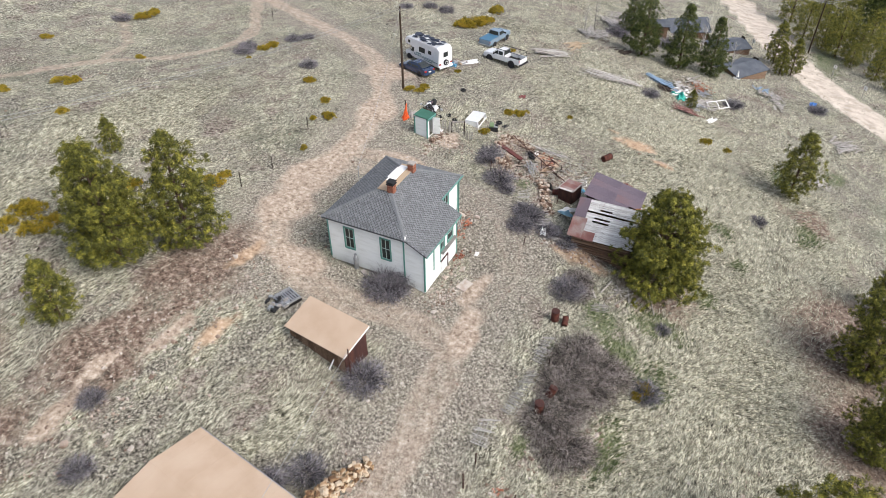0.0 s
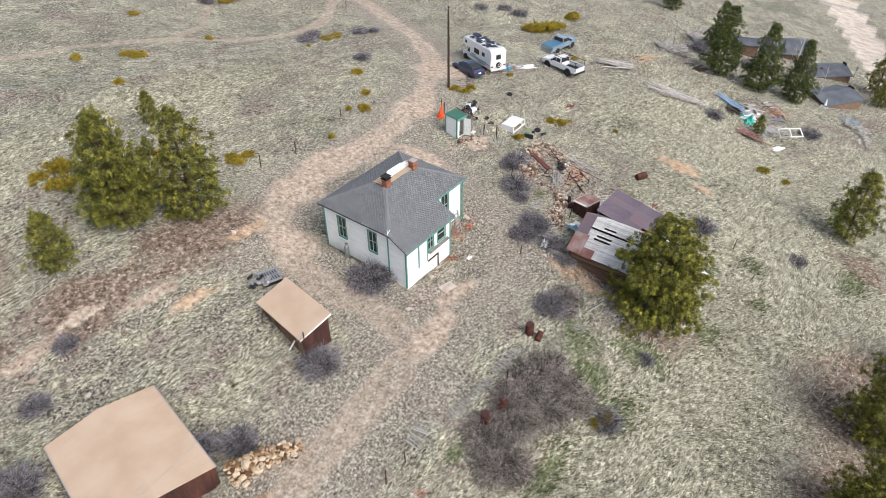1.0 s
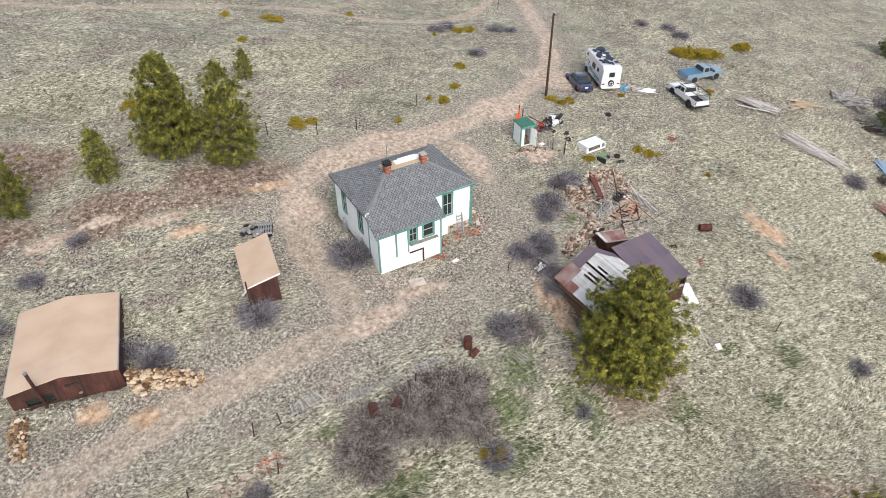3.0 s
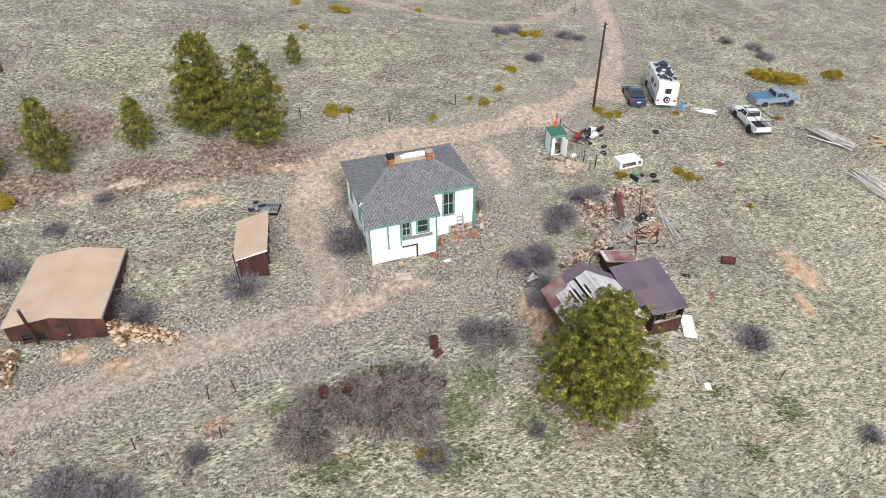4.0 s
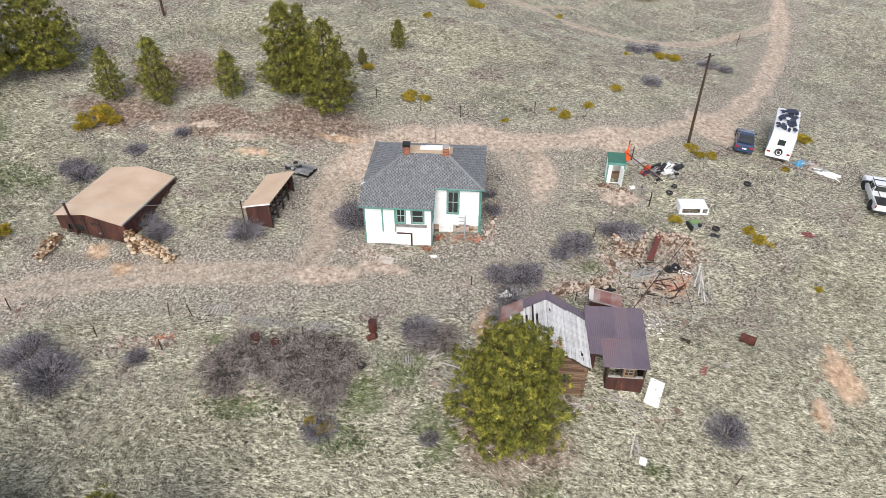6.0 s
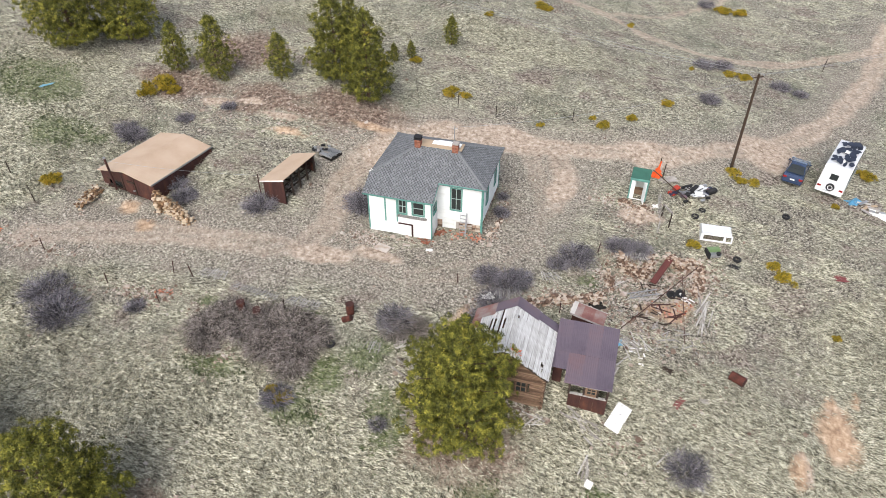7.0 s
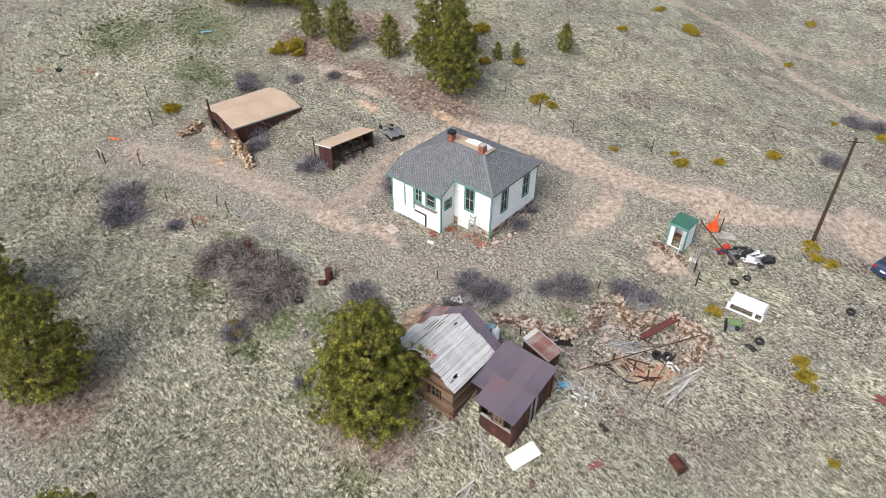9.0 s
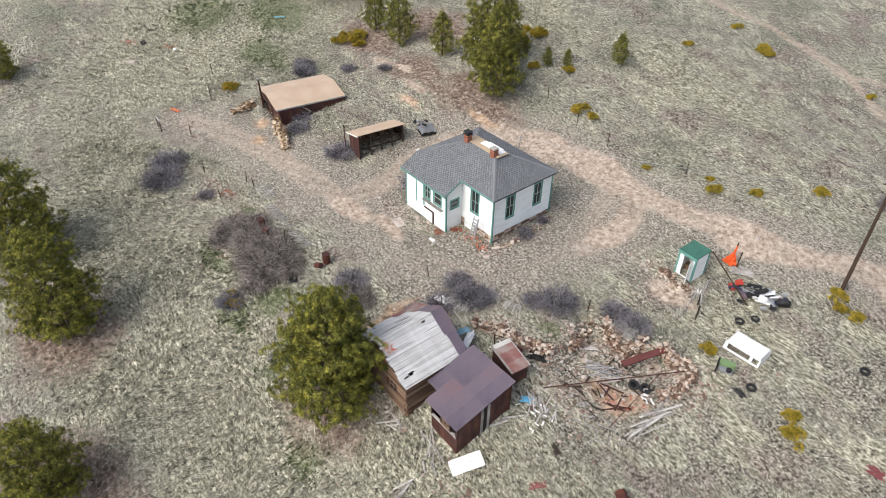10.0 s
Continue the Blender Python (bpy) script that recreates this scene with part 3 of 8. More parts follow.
def build_house():
    rng = random.Random(3)
    house = thing("house", pose(0, 0, 0), "white clapboard house with green trim and grey shingle roof", "house")
    X1, Y0, Y1, PX = 9.0, 1.65, 8.1, 5.3
    EV, PITCH = 4.66, 0.53
    F0, B0 = 1.05, 0.0
    # walls: corner points, base, top, openings (u0, u1, z0, z1)
    specs = {
        "porch_front": ((0, 0), (PX, 0), -0.1, 3.78, [(2.45, 3.3, 2.1, 3.55), (3.65, 4.75, 2.15, 3.5)], None),
        "porch_right": ((PX, 0), (PX, Y0), -0.1, 3.72, [(0.35, 1.35, 2.1, 3.05)], lambda u: 3.72 + PITCH * u),
        "porch_left": ((0, Y0), (0, 0), 0.1, 3.72, [], lambda u: 3.72 + PITCH * (Y0 - u)),
        "front": ((PX, Y0), (X1, Y0), F0, EV + 0.1, [(1.05, 2.1, 2.1, 4.3)], None),
        "right": ((X1, Y0), (X1, Y1), F0, EV + 0.1, [(1.3, 2.3, 2.1, 4.25), (4.35, 5.35, 2.1, 4.25)], None),
        "back": ((X1, Y1), (0, Y1), 0.9, EV + 0.1, [], None),
        "left": ((0, Y1), (0, Y0), 0.6, EV + 0.1, [(1.35, 2.3, 2.1, 4.1), (4.45, 5.4, 2.1, 4.1)], None),
    }
    for key, (a, b, z0, z1, holes, top) in specs.items():
        bm = bmesh.new()
        wall_core(bm, a, b, z0, z1, holes, 0.14, top)
        w = part("wall", bm, WHITE, house)
        bm = bmesh.new()
        wall_boards(bm, a, b, z0, z1 + (0.9 if top else 0), holes, top)
        part("siding", bm, WHITE, w, "white painted lapped boards")
        for u0, u1, c0, c1 in holes:
            wide = u1 - u0
            sash_window(house, a, b, (u0 + u1) / 2, c0, c1, wide, bars=key != "porch_right" and wide < 1.08)
    # stone footing under the main block
    bm = bmesh.new()
    box(bm, PX, Y0 + 0.06, -0.4, X1 - 0.06, Y0 + 0.4, F0)
    box(bm, X1 - 0.4, Y0 + 0.4, -0.4, X1 - 0.06, Y1 - 0.06, F0)
    box(bm, 0.06, Y1 - 0.4, -0.4, X1 - 0.4, Y1 - 0.06, 0.9)
    box(bm, 0.06, Y0 + 0.1, -0.4, 0.4, Y1 - 0.4, 0.6)
    footing = part("footing", bm, MORTAR, house, "rough stone footing with pale mortar")
    meshes = []
    for i in range(5):
        bm = stone_bm(rng, 0.2, 0.07, 0.1)
        me = bpy.data.meshes.new("stone")
        bm.to_mesh(me)
        bm.free()
        me.materials.append(STONE)
        meshes.append(me)
    for z in (0.2, 0.4, 0.6, 0.8, 0.97):
        x = PX + 0.2
        while x < X1 - 0.1:
            if not (5.7 < x < 6.95) and z > 0.25:
                shared("stone", rng.choice(meshes), footing, pose(x, Y0 + 0.06, z, 0, 0, rng.uniform(-4, 4)) @ Matrix.Diagonal((rng.uniform(0.7, 1.2), 1, 1, 1)))
            x += 0.36
        y = Y0 + 0.2
        while y < Y1:
            if z > 0.35:
                shared("stone", rng.choice(meshes), footing, pose(X1 - 0.06, y, z, 0, 0, 90 + rng.uniform(-4, 4)) @ Matrix.Diagonal((rng.uniform(0.7, 1.2), 1, 1, 1)))
            y += 0.36
    # corner boards and gutter
    for x, y, z0, z1 in ((0, 0, 0.2, 3.8), (PX, 0, -0.1, 3.75), (X1, Y0, 0.3, EV), (X1, Y1, 0.8, EV), (0, Y0, 0.4, EV), (0, Y1, 0.9, EV)):
        bm = bmesh.new()
        box(bm, x - 0.055, y - 0.055, z0, x + 0.055, y + 0.055, z1)
        part("corner_board", bm, GREEN, house, "green corner board")
    bm = bmesh.new()
    rod(bm, (X1 + 0.1, Y0 - 0.12, EV - 0.05), (X1 + 0.1, Y0 - 0.12, 0.9), 0.05, n=8)
    rod(bm, (X1 + 0.1, Y0 - 0.12, 0.9), (X1 + 0.16, Y0 - 0.3, 0.45), 0.05, n=8)
    part("downpipe", bm, GREEN, house, "green downpipe")
    bm = bmesh.new()
    box(bm, PX + 0.2, Y0 - 0.42, EV - 0.05, X1 + 0.35, Y0 - 0.33, EV + 0.03)
    part("gutter", bm, GREEN, house, "green eave gutter")
    # porch front details: blocked door, shelf, cellar hatch
    bm = bmesh.new()
    box(bm, 1.5, -0.045, 1.35, 2.38, 0.0, 3.6)
    box(bm, 1.72, -0.06, 1.5, 2.3, -0.045, 2.3)
    part("boarded_door", bm, WHITE, house, "white boarded-up door")
    for x, z0 in ((1.42, 1.2), (2.42, 1.3)):
        bm = bmesh.new()
        box(bm, x - 0.06, -0.06, z0, x + 0.06, 0.0, 3.65)
        part("door_trim", bm, GREEN, house, "green door trim")
    bm = bmesh.new()
    box(bm, 2.5, -0.28, 1.98, 4.95, 0.0, 2.06)
    part("shelf", bm, GREYWOOD, house, "weathered shelf under the windows")
    bm = bmesh.new()
    box(bm, 2.6, -0.07, 0.05, 3.6, -0.02, 1.15)
    hatch = part("hatch", bm, WHITE, house, "white cellar hatch")
    bm = bmesh.new()
    box(bm, 2.5, -0.1, 1.15, 3.75, -0.01, 1.24)
    box(bm, 3.63, -0.1, 0.05, 3.75, -0.01, 1.15)
    part("hatch_frame", bm, RUST, hatch, "dark brown hatch frame")
    # cellar door under the front wall
    bm = bmesh.new()
    for i in range(6):
        box(bm, 5.75 + 0.19 * i, Y0 - 0.04, 0.05, 5.925 + 0.19 * i, Y0 + 0.05, 1.3)
    part("cellar_door", bm, WHITE, house, "white plank cellar door")
    # roof body
    zr = lambda dy: EV + PITCH * dy
    ex0, ex1, ey0, ey1 = -0.32, X1 + 0.32, Y0 - 0.35, Y1 + 0.32
    run = 2.85
    dx0, dx1, dy0, dy1 = ex0 + run + 0.35, ex1 - run - 0.2, ey0 + run, ey0 + run + 1.05
    zt = EV + PITCH * run
    pe = -0.35
    zp = EV - PITCH * (ey0 - pe)
    A, B, C, D = Vector((ex0, ey0, EV)), Vector((ex1, ey0, EV)), Vector((ex1, ey1, EV)), Vector((ex0, ey1, EV))
    a, b, c, d = Vector((dx0, dy0, zt)), Vector((dx1, dy0, zt)), Vector((dx1, dy1, zt)), Vector((dx0, dy1, zt))
    pl, pr, pv = Vector((ex0, pe, zp)), Vector((PX + 0.2, pe, zp)), Vector((PX + 0.2, ey0, EV))
    bm = bmesh.new()
    V = {k: bm.verts.new(p) for k, p in dict(A=A, B=B, C=C, D=D, a=a, b=b, c=c, d=d, pl=pl, pr=pr, pv=pv).items()}
    for f in (("A", "pv", "B", "b", "a"), ("B", "C", "c", "b"), ("C", "D", "d", "c"), ("D", "A", "a", "d"), ("a", "b", "c", "d"), ("pl", "pr", "pv", "A")):
        bm.faces.new([V[k] for k in f])
    ret = bmesh.ops.extrude_face_region(bm, geom=bm.faces[:])
    for g in ret["geom"]:
        if isinstance(g, bmesh.types.BMVert):
            g.co.z -= 0.12
    bmesh.ops.recalc_face_normals(bm, faces=bm.faces[:])
    roof = part("roof", bm, ROOFBASE, house, "grey asphalt shingle hip roof")
    verts, faces = [], []
    up = Vector((0, 1, PITCH)).normalized()

    def in_poly(poly):
        def test(u, v, o, ud, vd):
            p = o + ud * u + vd * v
            r = False
            for (x0, y0), (x1, y1) in zip(poly, poly[1:] + poly[:1]):
                if (y0 > p.y) != (y1 > p.y) and p.x < (x1 - x0) * (p.y - y0) / (y1 - y0) + x0:
                    r = not r
            return r
        return test

    def plane(o, ud, vd, poly, length, rise):
        t = in_poly([(p.x, p.y) for p in poly])
        shingle_plane(verts, faces, o, ud, vd, lambda u, v: t(u, v, o, ud, vd), length, rise, rng)

    plane(pl, Vector((1, 0, 0)), up, [pl, pr, pv, B, b, a, A], 11, 5.6)
    plane(B, Vector((0, 1, 0)), Vector((-(ex1 - dx1), 0, zt - EV)).normalized(), [B, C, c, b], 8, 4)
    plane(C, Vector((-1, 0, 0)), Vector((0, -(ey1 - dy1), zt - EV)).normalized(), [C, D, d, c], 11, 4)
    plane(D, Vector((0, -1, 0)), Vector((dx0 - ex0, 0, zt - EV)).normalized(), [D, A, a, d], 8, 4)
    me = raw("shingles", verts, faces)
    me.materials.append(SHINGLE)
    sh = new("shingles", me)
    sh.parent = roof
    tagged(sh, "overlapping grey shingle tabs", kind="stuff")
    for p, q in ((A, a), (B, b), (C, c), (D, d)):
        bm = bmesh.new()
        k = (q - p).cross(Vector((0, 0, 1))).normalized() * 0.13
        prism(bm, [p + k + Vector((0, 0, -0.01)), p + Vector((0, 0, 0.035)), q + Vector((0, 0, 0.035)), q + k + Vector((0, 0, -0.01))], (0, 0, 0.02))
        prism(bm, [p - k + Vector((0, 0, -0.01)), q - k + Vector((0, 0, -0.01)), q + Vector((0, 0, 0.035)), p + Vector((0, 0, 0.035))], (0, 0, 0.02))
        part("hip_cap", bm, SHINGLE, roof)
    # bare deck and its white sheet
    bm = bmesh.new()
    box(bm, dx0 - 0.15, dy0 - 0.05, zt + 0.01, dx1 + 0.35, dy1 + 0.08, zt + 0.04)
    part("roof_deck", bm, PLY, roof, "bare plywood roof deck")
    bm = bmesh.new()
    box(bm, dx0 + 1.1, dy0 + 0.45, zt + 0.045, dx1 + 0.1, dy1 + 0.04, zt + 0.07)
    box(bm, dx0 + 1.5, dy1 - 0.3, zt + 0.072, dx1 - 0.3, dy1 + 0.14, zt + 0.085)
    part("roof_patch", bm, SHEETWHITE, roof, "white sheet on the roof deck")
    # fascia
    bm = bmesh.new()
    box(bm, ex0 - 0.02, pe - 0.03, zp - 0.14, PX + 0.22, pe, zp - 0.01)
    part("fascia", bm, GREEN, roof, "dark green fascia")
    bm = bmesh.new()
    prism(bm, [pr + Vector((0.01, 0, -0.14)), pr + Vector((0.01, 0, -0.01)), pv + Vector((0.01, 0, -0.01)), pv + Vector((0.01, 0, -0.14))], (0.03, 0, 0))
    part("fascia", bm, GREEN, roof, "green rake board")
    # chimneys of single bricks
    bme = bmesh.new()
    box(bme, -0.1, -0.05, -0.033, 0.1, 0.05, 0.033)
    brick = bpy.data.meshes.new("brick")
    bme.to_mesh(brick)
    bme.free()
    brick.materials.append(BRICK)
    for cx, cy, capped in ((2.95, 4.15, True), (6.1, 4.15, False)):
        z0 = zt - 0.52
        bm = bmesh.new()
        box(bm, cx - 0.22, cy - 0.22, z0, cx + 0.22, cy + 0.22, z0 + 1.12)
        ch = part("chimney", bm, MORTAR, roof, "red brick chimney")
        for r in range(14):
            z = z0 + 0.06 + r * 0.078
            s = 0.055 if r % 2 else -0.055
            for k in range(4):
                for o in (-0.11, 0.11):
                    m = Matrix.Translation((cx, cy, z)) @ pose(0, 0, 0, 0, 0, 90 * k) @ pose(o + s * 0.5, -0.2, 0)
                    ob = new("brick", brick)
                    ob.parent = ch
                    ob.matrix_local = m
        bm = bmesh.new()
        if capped:
            box(bm, cx - 0.3, cy - 0.3, z0 + 1.12, cx + 0.3, cy + 0.3, z0 + 1.18)
            box(bm, cx - 0.2, cy - 0.2, z0 + 1.18, cx + 0.2, cy + 0.2, z0 + 1.32)
            box(bm, cx - 0.3, cy - 0.3, z0 + 1.32, cx + 0.3, cy + 0.3, z0 + 1.36)
            part("chimney_cap", bm, BLACK, ch, "black metal chimney cap")
        else:
            box(bm, cx - 0.26, cy - 0.26, z0 + 1.12, cx + 0.26, cy + 0.26, z0 + 1.22)
            part("chimney_cap", bm, MORTAR, ch, "pale mortar chimney crown")
    # vent mast behind, small aerial on the corner
    bm = bmesh.new()
    rod(bm, (4.9, 8.3, 4.2), (4.9, 8.3, 6.1), 0.03)
    rod(bm, (4.65, 8.3, 5.9), (5.15, 8.3, 5.9), 0.02)
    part("vent_mast", bm, STEEL, house, "grey service mast")
    bm = bmesh.new()
    rod(bm, (-0.3, 1.35, 4.7), (-0.15, 1.5, 5.0), 0.02)
    rod(bm, (-0.35, 1.3, 4.85), (0.0, 1.4, 4.95), 0.02)
    part("aerial", bm, SHEETWHITE, house, "small white aerial")


build_house()


def leaning_ladder():
    m = Matrix.Translation((7.65, 0.75, 0.4)) @ pose(0, 0, 0, 12, 0, 180) @ pose(0, 0, 0)
    lad = thing("step_ladder", m, "aluminium step ladder standing against the house", "ladder")
    for x in (-0.25, 0.25):
        bm = bmesh.new()
        box(bm, x * 1.1 - 0.03, -0.04, 0, x * 0.9 + 0.03, 0.04, 2.0)
        part("rail", bm, STEEL, lad)
    for i in range(6):
        bm = bmesh.new()
        box(bm, -0.26, -0.05, 0.25 + 0.3 * i, 0.26, 0.05, 0.29 + 0.3 * i)
        part("rung", bm, STEEL, lad)


leaning_ladder()


# ---- garage dug into the bank ----
def build_garage():
    g = thing("garage", pose(-21.2, 1.9, 0, 0, 0, -9.5), "low garage with tan roof and rusty metal front", "garage")
    hw, hl, ze, zr = 3.0, 3.6, 2.3, 2.85
    for s in (-1, 1):
        bm = bmesh.new()
        prism(bm, [(s * (hw + 0.1), -hl - 0.25, ze), (s * (hw + 0.1), hl + 0.1, ze), (0, hl + 0.1, zr), (0, -hl - 0.25, zr)], (0, 0, 0.07))
        part("roof", bm, TAN, g, "tan rolled roofing")
    bm = bmesh.new()
    prism(bm, [(-0.15, -hl - 0.26, zr + 0.05), (0, -hl - 0.26, zr + 0.08), (0.15, -hl - 0.26, zr + 0.05)], (0, 2 * hl + 0.37, 0))
    part("ridge_cap", bm, TAN, g)
    for s in (-1, 1):
        bm = bmesh.new()
        box(bm, s * (hw + 0.13) - 0.025, -hl - 0.25, ze - 0.06, s * (hw + 0.13) + 0.025, hl + 0.1, ze + 0.06)
        part("drip_edge", bm, STEEL, g, "grey drip edge")
        bm = bmesh.new()
        box(bm, s * hw - 0.1, -hl, 0.0, s * hw + 0.1, hl, ze)
        part("side_wall", bm, RUST, g)
    bm = bmesh.new()
    prism(bm, [(-hw, hl, 0), (hw, hl, 0), (hw, hl, ze), (0, hl, zr), (-hw, hl, ze)], (0, -0.12, 0))
    part("back_wall", bm, RUST, g)
    for y in (-2.7, -1.75, -0.8, 0.15, 1.1, 2.05, 3.0):
        for sx in (-1, 1):
            bm = bmesh.new()
            prism(bm, [(sx * (hw + 0.09), y, ze + 0.072), (sx * (hw + 0.09), y + 0.05, ze + 0.072), (0, y + 0.05, zr + 0.072), (0, y, zr + 0.072)], (0, 0, 0.008))
            part("roof_seam", bm, TAN, g)
    # front of upright metal sheets
    rng = random.Random(5)
    x = -hw
    while x < hw - 0.05:
        w = min(rng.uniform(0.55, 0.8), hw - x)
        top = lambda u: ze + (zr - ze) * (1 - abs(u) / hw) - 0.02
        y = -hl - 0.02 * rng.random()
        bm = bmesh.new()
        lo = 0.95 if -2.3 < x + w / 2 < -0.9 else 0.05
        if lo > 0.5:
            prism(bm, [(x, y, -0.1), (x + w, y, -0.1), (x + w, y, 0.85), (x, y, 0.85)], (0, 0.05, 0))
            part("front_sheet", bm, RUST, g, "rust-brown metal sheet")
            bm = bmesh.new()
            prism(bm, [(x, y, 1.55), (x + w, y, 1.55), (x + w, y, top(x + w)), (x, y, top(x))], (0, 0.05, 0))
        else:
            pts = [(x, y, -0.1), (x + w, y, -0.1), (x + w, y, top(x + w))]
            if x < 0 < x + w:
                pts.append((0, y, top(0)))
            pts.append((x, y, top(x)))
            prism(bm, pts, (0, 0.05, 0))
        part("front_sheet", bm, RUST, g, "rust-brown metal sheet")
        x += w + 0.012
    bm = bmesh.new()
    box(bm, -2.5, -hl - 0.05, 0.82, -0.75, -hl + 0.02, 0.92)
    box(bm, -2.5, -hl - 0.05, 1.5, -0.75, -hl + 0.02, 1.58)
    part("window_frame", bm, DARKWOOD, g)
    bm = bmesh.new()
    box(bm, -2.4, -hl + 0.15, 0.9, -0.8, -hl + 0.18, 1.52)
    part("pane", bm, GLASS, g)
    for x in (-0.55, 0.85):
        bm = bmesh.new()
        box(bm, x - 0.035, -hl - 0.07, 0, x + 0.035, -hl - 0.02, 2.3)
        part("door_post", bm, DARKWOOD, g)
    bm = bmesh.new()
    box(bm, 0.0, -hl - 0.09, 1.75, 0.75, -hl - 0.02, 1.95)
    part("latch_board", bm, DARKWOOD, g)
    bm = bmesh.new()
    box(bm, 0.55, -hl - 0.12, 1.0, 0.75, -hl - 0.03, 1.1)
    part("handle", bm, STEEL, g, "grey metal handle")
    pole = thing("flue_pipe", Matrix.Translation((-23.1, -1.75, 0.25)), "rusty iron pipe standing at the garage front", "pipe")
    bm = bmesh.new()
    rod(bm, (0, 0, 0), (-0.12, -0.1, 3.7), 0.1, n=10)
    part("pipe", bm, RUST, pole)
    bm = bmesh.new()
    rod(bm, (-0.12, -0.1, 3.7), (-0.125, -0.1, 3.82), 0.12, n=10)
    part("cap", bm, STEEL, pole)


build_garage()


# ---- open-fronted shed ----
def build_shed():
    s = thing("woodshed", pose(-8.4, 2.7, 0, 0, 0, -8), "open wooden shed with tan roof and rusty ends", "shed")
    hx, hy = 1.05, 2.35
    z0 = 1.0
    top = lambda x: 3.05 + 0.27 * x
    bm = bmesh.new()
    prism(bm, [(-hx - 0.25, -hy - 0.15, top(-hx - 0.25)), (hx + 0.2, -hy - 0.15, top(hx + 0.2)), (hx + 0.2, hy + 0.15, top(hx + 0.2)), (-hx - 0.25, hy + 0.15, top(-hx - 0.25))], (0, 0, 0.06))
    part("roof", bm, TAN, s, "tan rolled roofing")
    bm = bmesh.new()
    prism(bm, [(-hx - 0.25, -hy - 0.18, top(-hx - 0.25) - 0.06), (hx + 0.2, -hy - 0.18, top(hx + 0.2) - 0.1), (hx + 0.2, -hy - 0.18, top(hx + 0.2) + 0.02), (-hx - 0.25, -hy - 0.18, top(-hx - 0.25) + 0.02)], (0, 0.03, 0))
    part("fascia", bm, SHEETWHITE, s, "pale rake board")
    bm = bmesh.new()
    prism(bm, [(-hx, -hy, z0 - 0.5), (hx, -hy, z0 - 0.3), (hx, -hy, top(hx)), (-hx, -hy, top(-hx))], (0, 0.06, 0))
    part("end_wall", bm, RUST, s, "rust-red metal end wall")
    bm = bmesh.new()
    prism(bm, [(-hx, hy, z0 - 0.3), (hx, hy, z0), (hx, hy, top(hx)), (-hx, hy, top(-hx))], (0, -0.06, 0))
    part("end_wall", bm, RUST, s)
    for i in range(9):
        bm = bmesh.new()
        y = -hy + 0.06 + i * 0.515
        box(bm, -hx - 0.03, y, z0 - 0.3, -hx + 0.03, y + 0.5, top(-hx))
        part("back_board", bm, OLDWOOD, s)
    for i in range(5):
        y = -hy + 0.1 + i * (2 * hy - 0.2) / 4
        bm = bmesh.new()
        box(bm, hx - 0.12, y - 0.06, z0 - 0.3, hx, y + 0.06, top(hx))
        part("post", bm, DARKWOOD, s)
        bm = bmesh.new()
        box(bm, -hx, y - 0.05, top(0) - 0.55, hx, y + 0.05, top(0) - 0.45)
        part("tie_beam", bm, DARKWOOD, s)
    for z in (1.55, 2.2):
        bm = bmesh.new()
        box(bm, hx - 0.45, -hy + 0.1, z, hx - 0.4, hy - 0.1, z + 0.12)
        part("rail", bm, DARKWOOD, s)
    rng = random.Random(8)
    for i in range(34):
        st = tagged(new("firewood"), "grey split log lying in the shed", "firewood", "firewood in the shed")
        bm = bmesh.new()
        rod(bm, (-0.35, 0, 0), (0.35, 0, 0), rng.uniform(0.05, 0.09), rng.uniform(0.05, 0.09), 6)
        part("log", bm, LUMBER, st)
        st.matrix_world = s.matrix_world @ pose(rng.uniform(-0.5, 0.5), -hy + 0.5 + 3.8 * rng.random(), z0 + 0.15 + 0.09 * (i // 8), 0, rng.uniform(-6, 6), rng.uniform(-40, 60))
    p = tagged(new("leaning_plank"), "pale plank leaning on the shed", "plank")
    bm = bmesh.new()
    box(bm, -0.06, -0.03, 0, 0.06, 0.03, 1.3)
    part("board", bm, SHEETWHITE, p)
    p.matrix_world = pose(-10.1, 1.6, float(height(-10.1, 1.6)), 10, 40, 0)
    q = thing("iron_post", at(-9.9, 0.1), "rusty iron post beside the shed", "post")
    bm = bmesh.new()
    rod(bm, (0, 0, -0.2), (0, 0, 2.6), 0.05)
    part("pipe", bm, RUST, q)


build_shed()


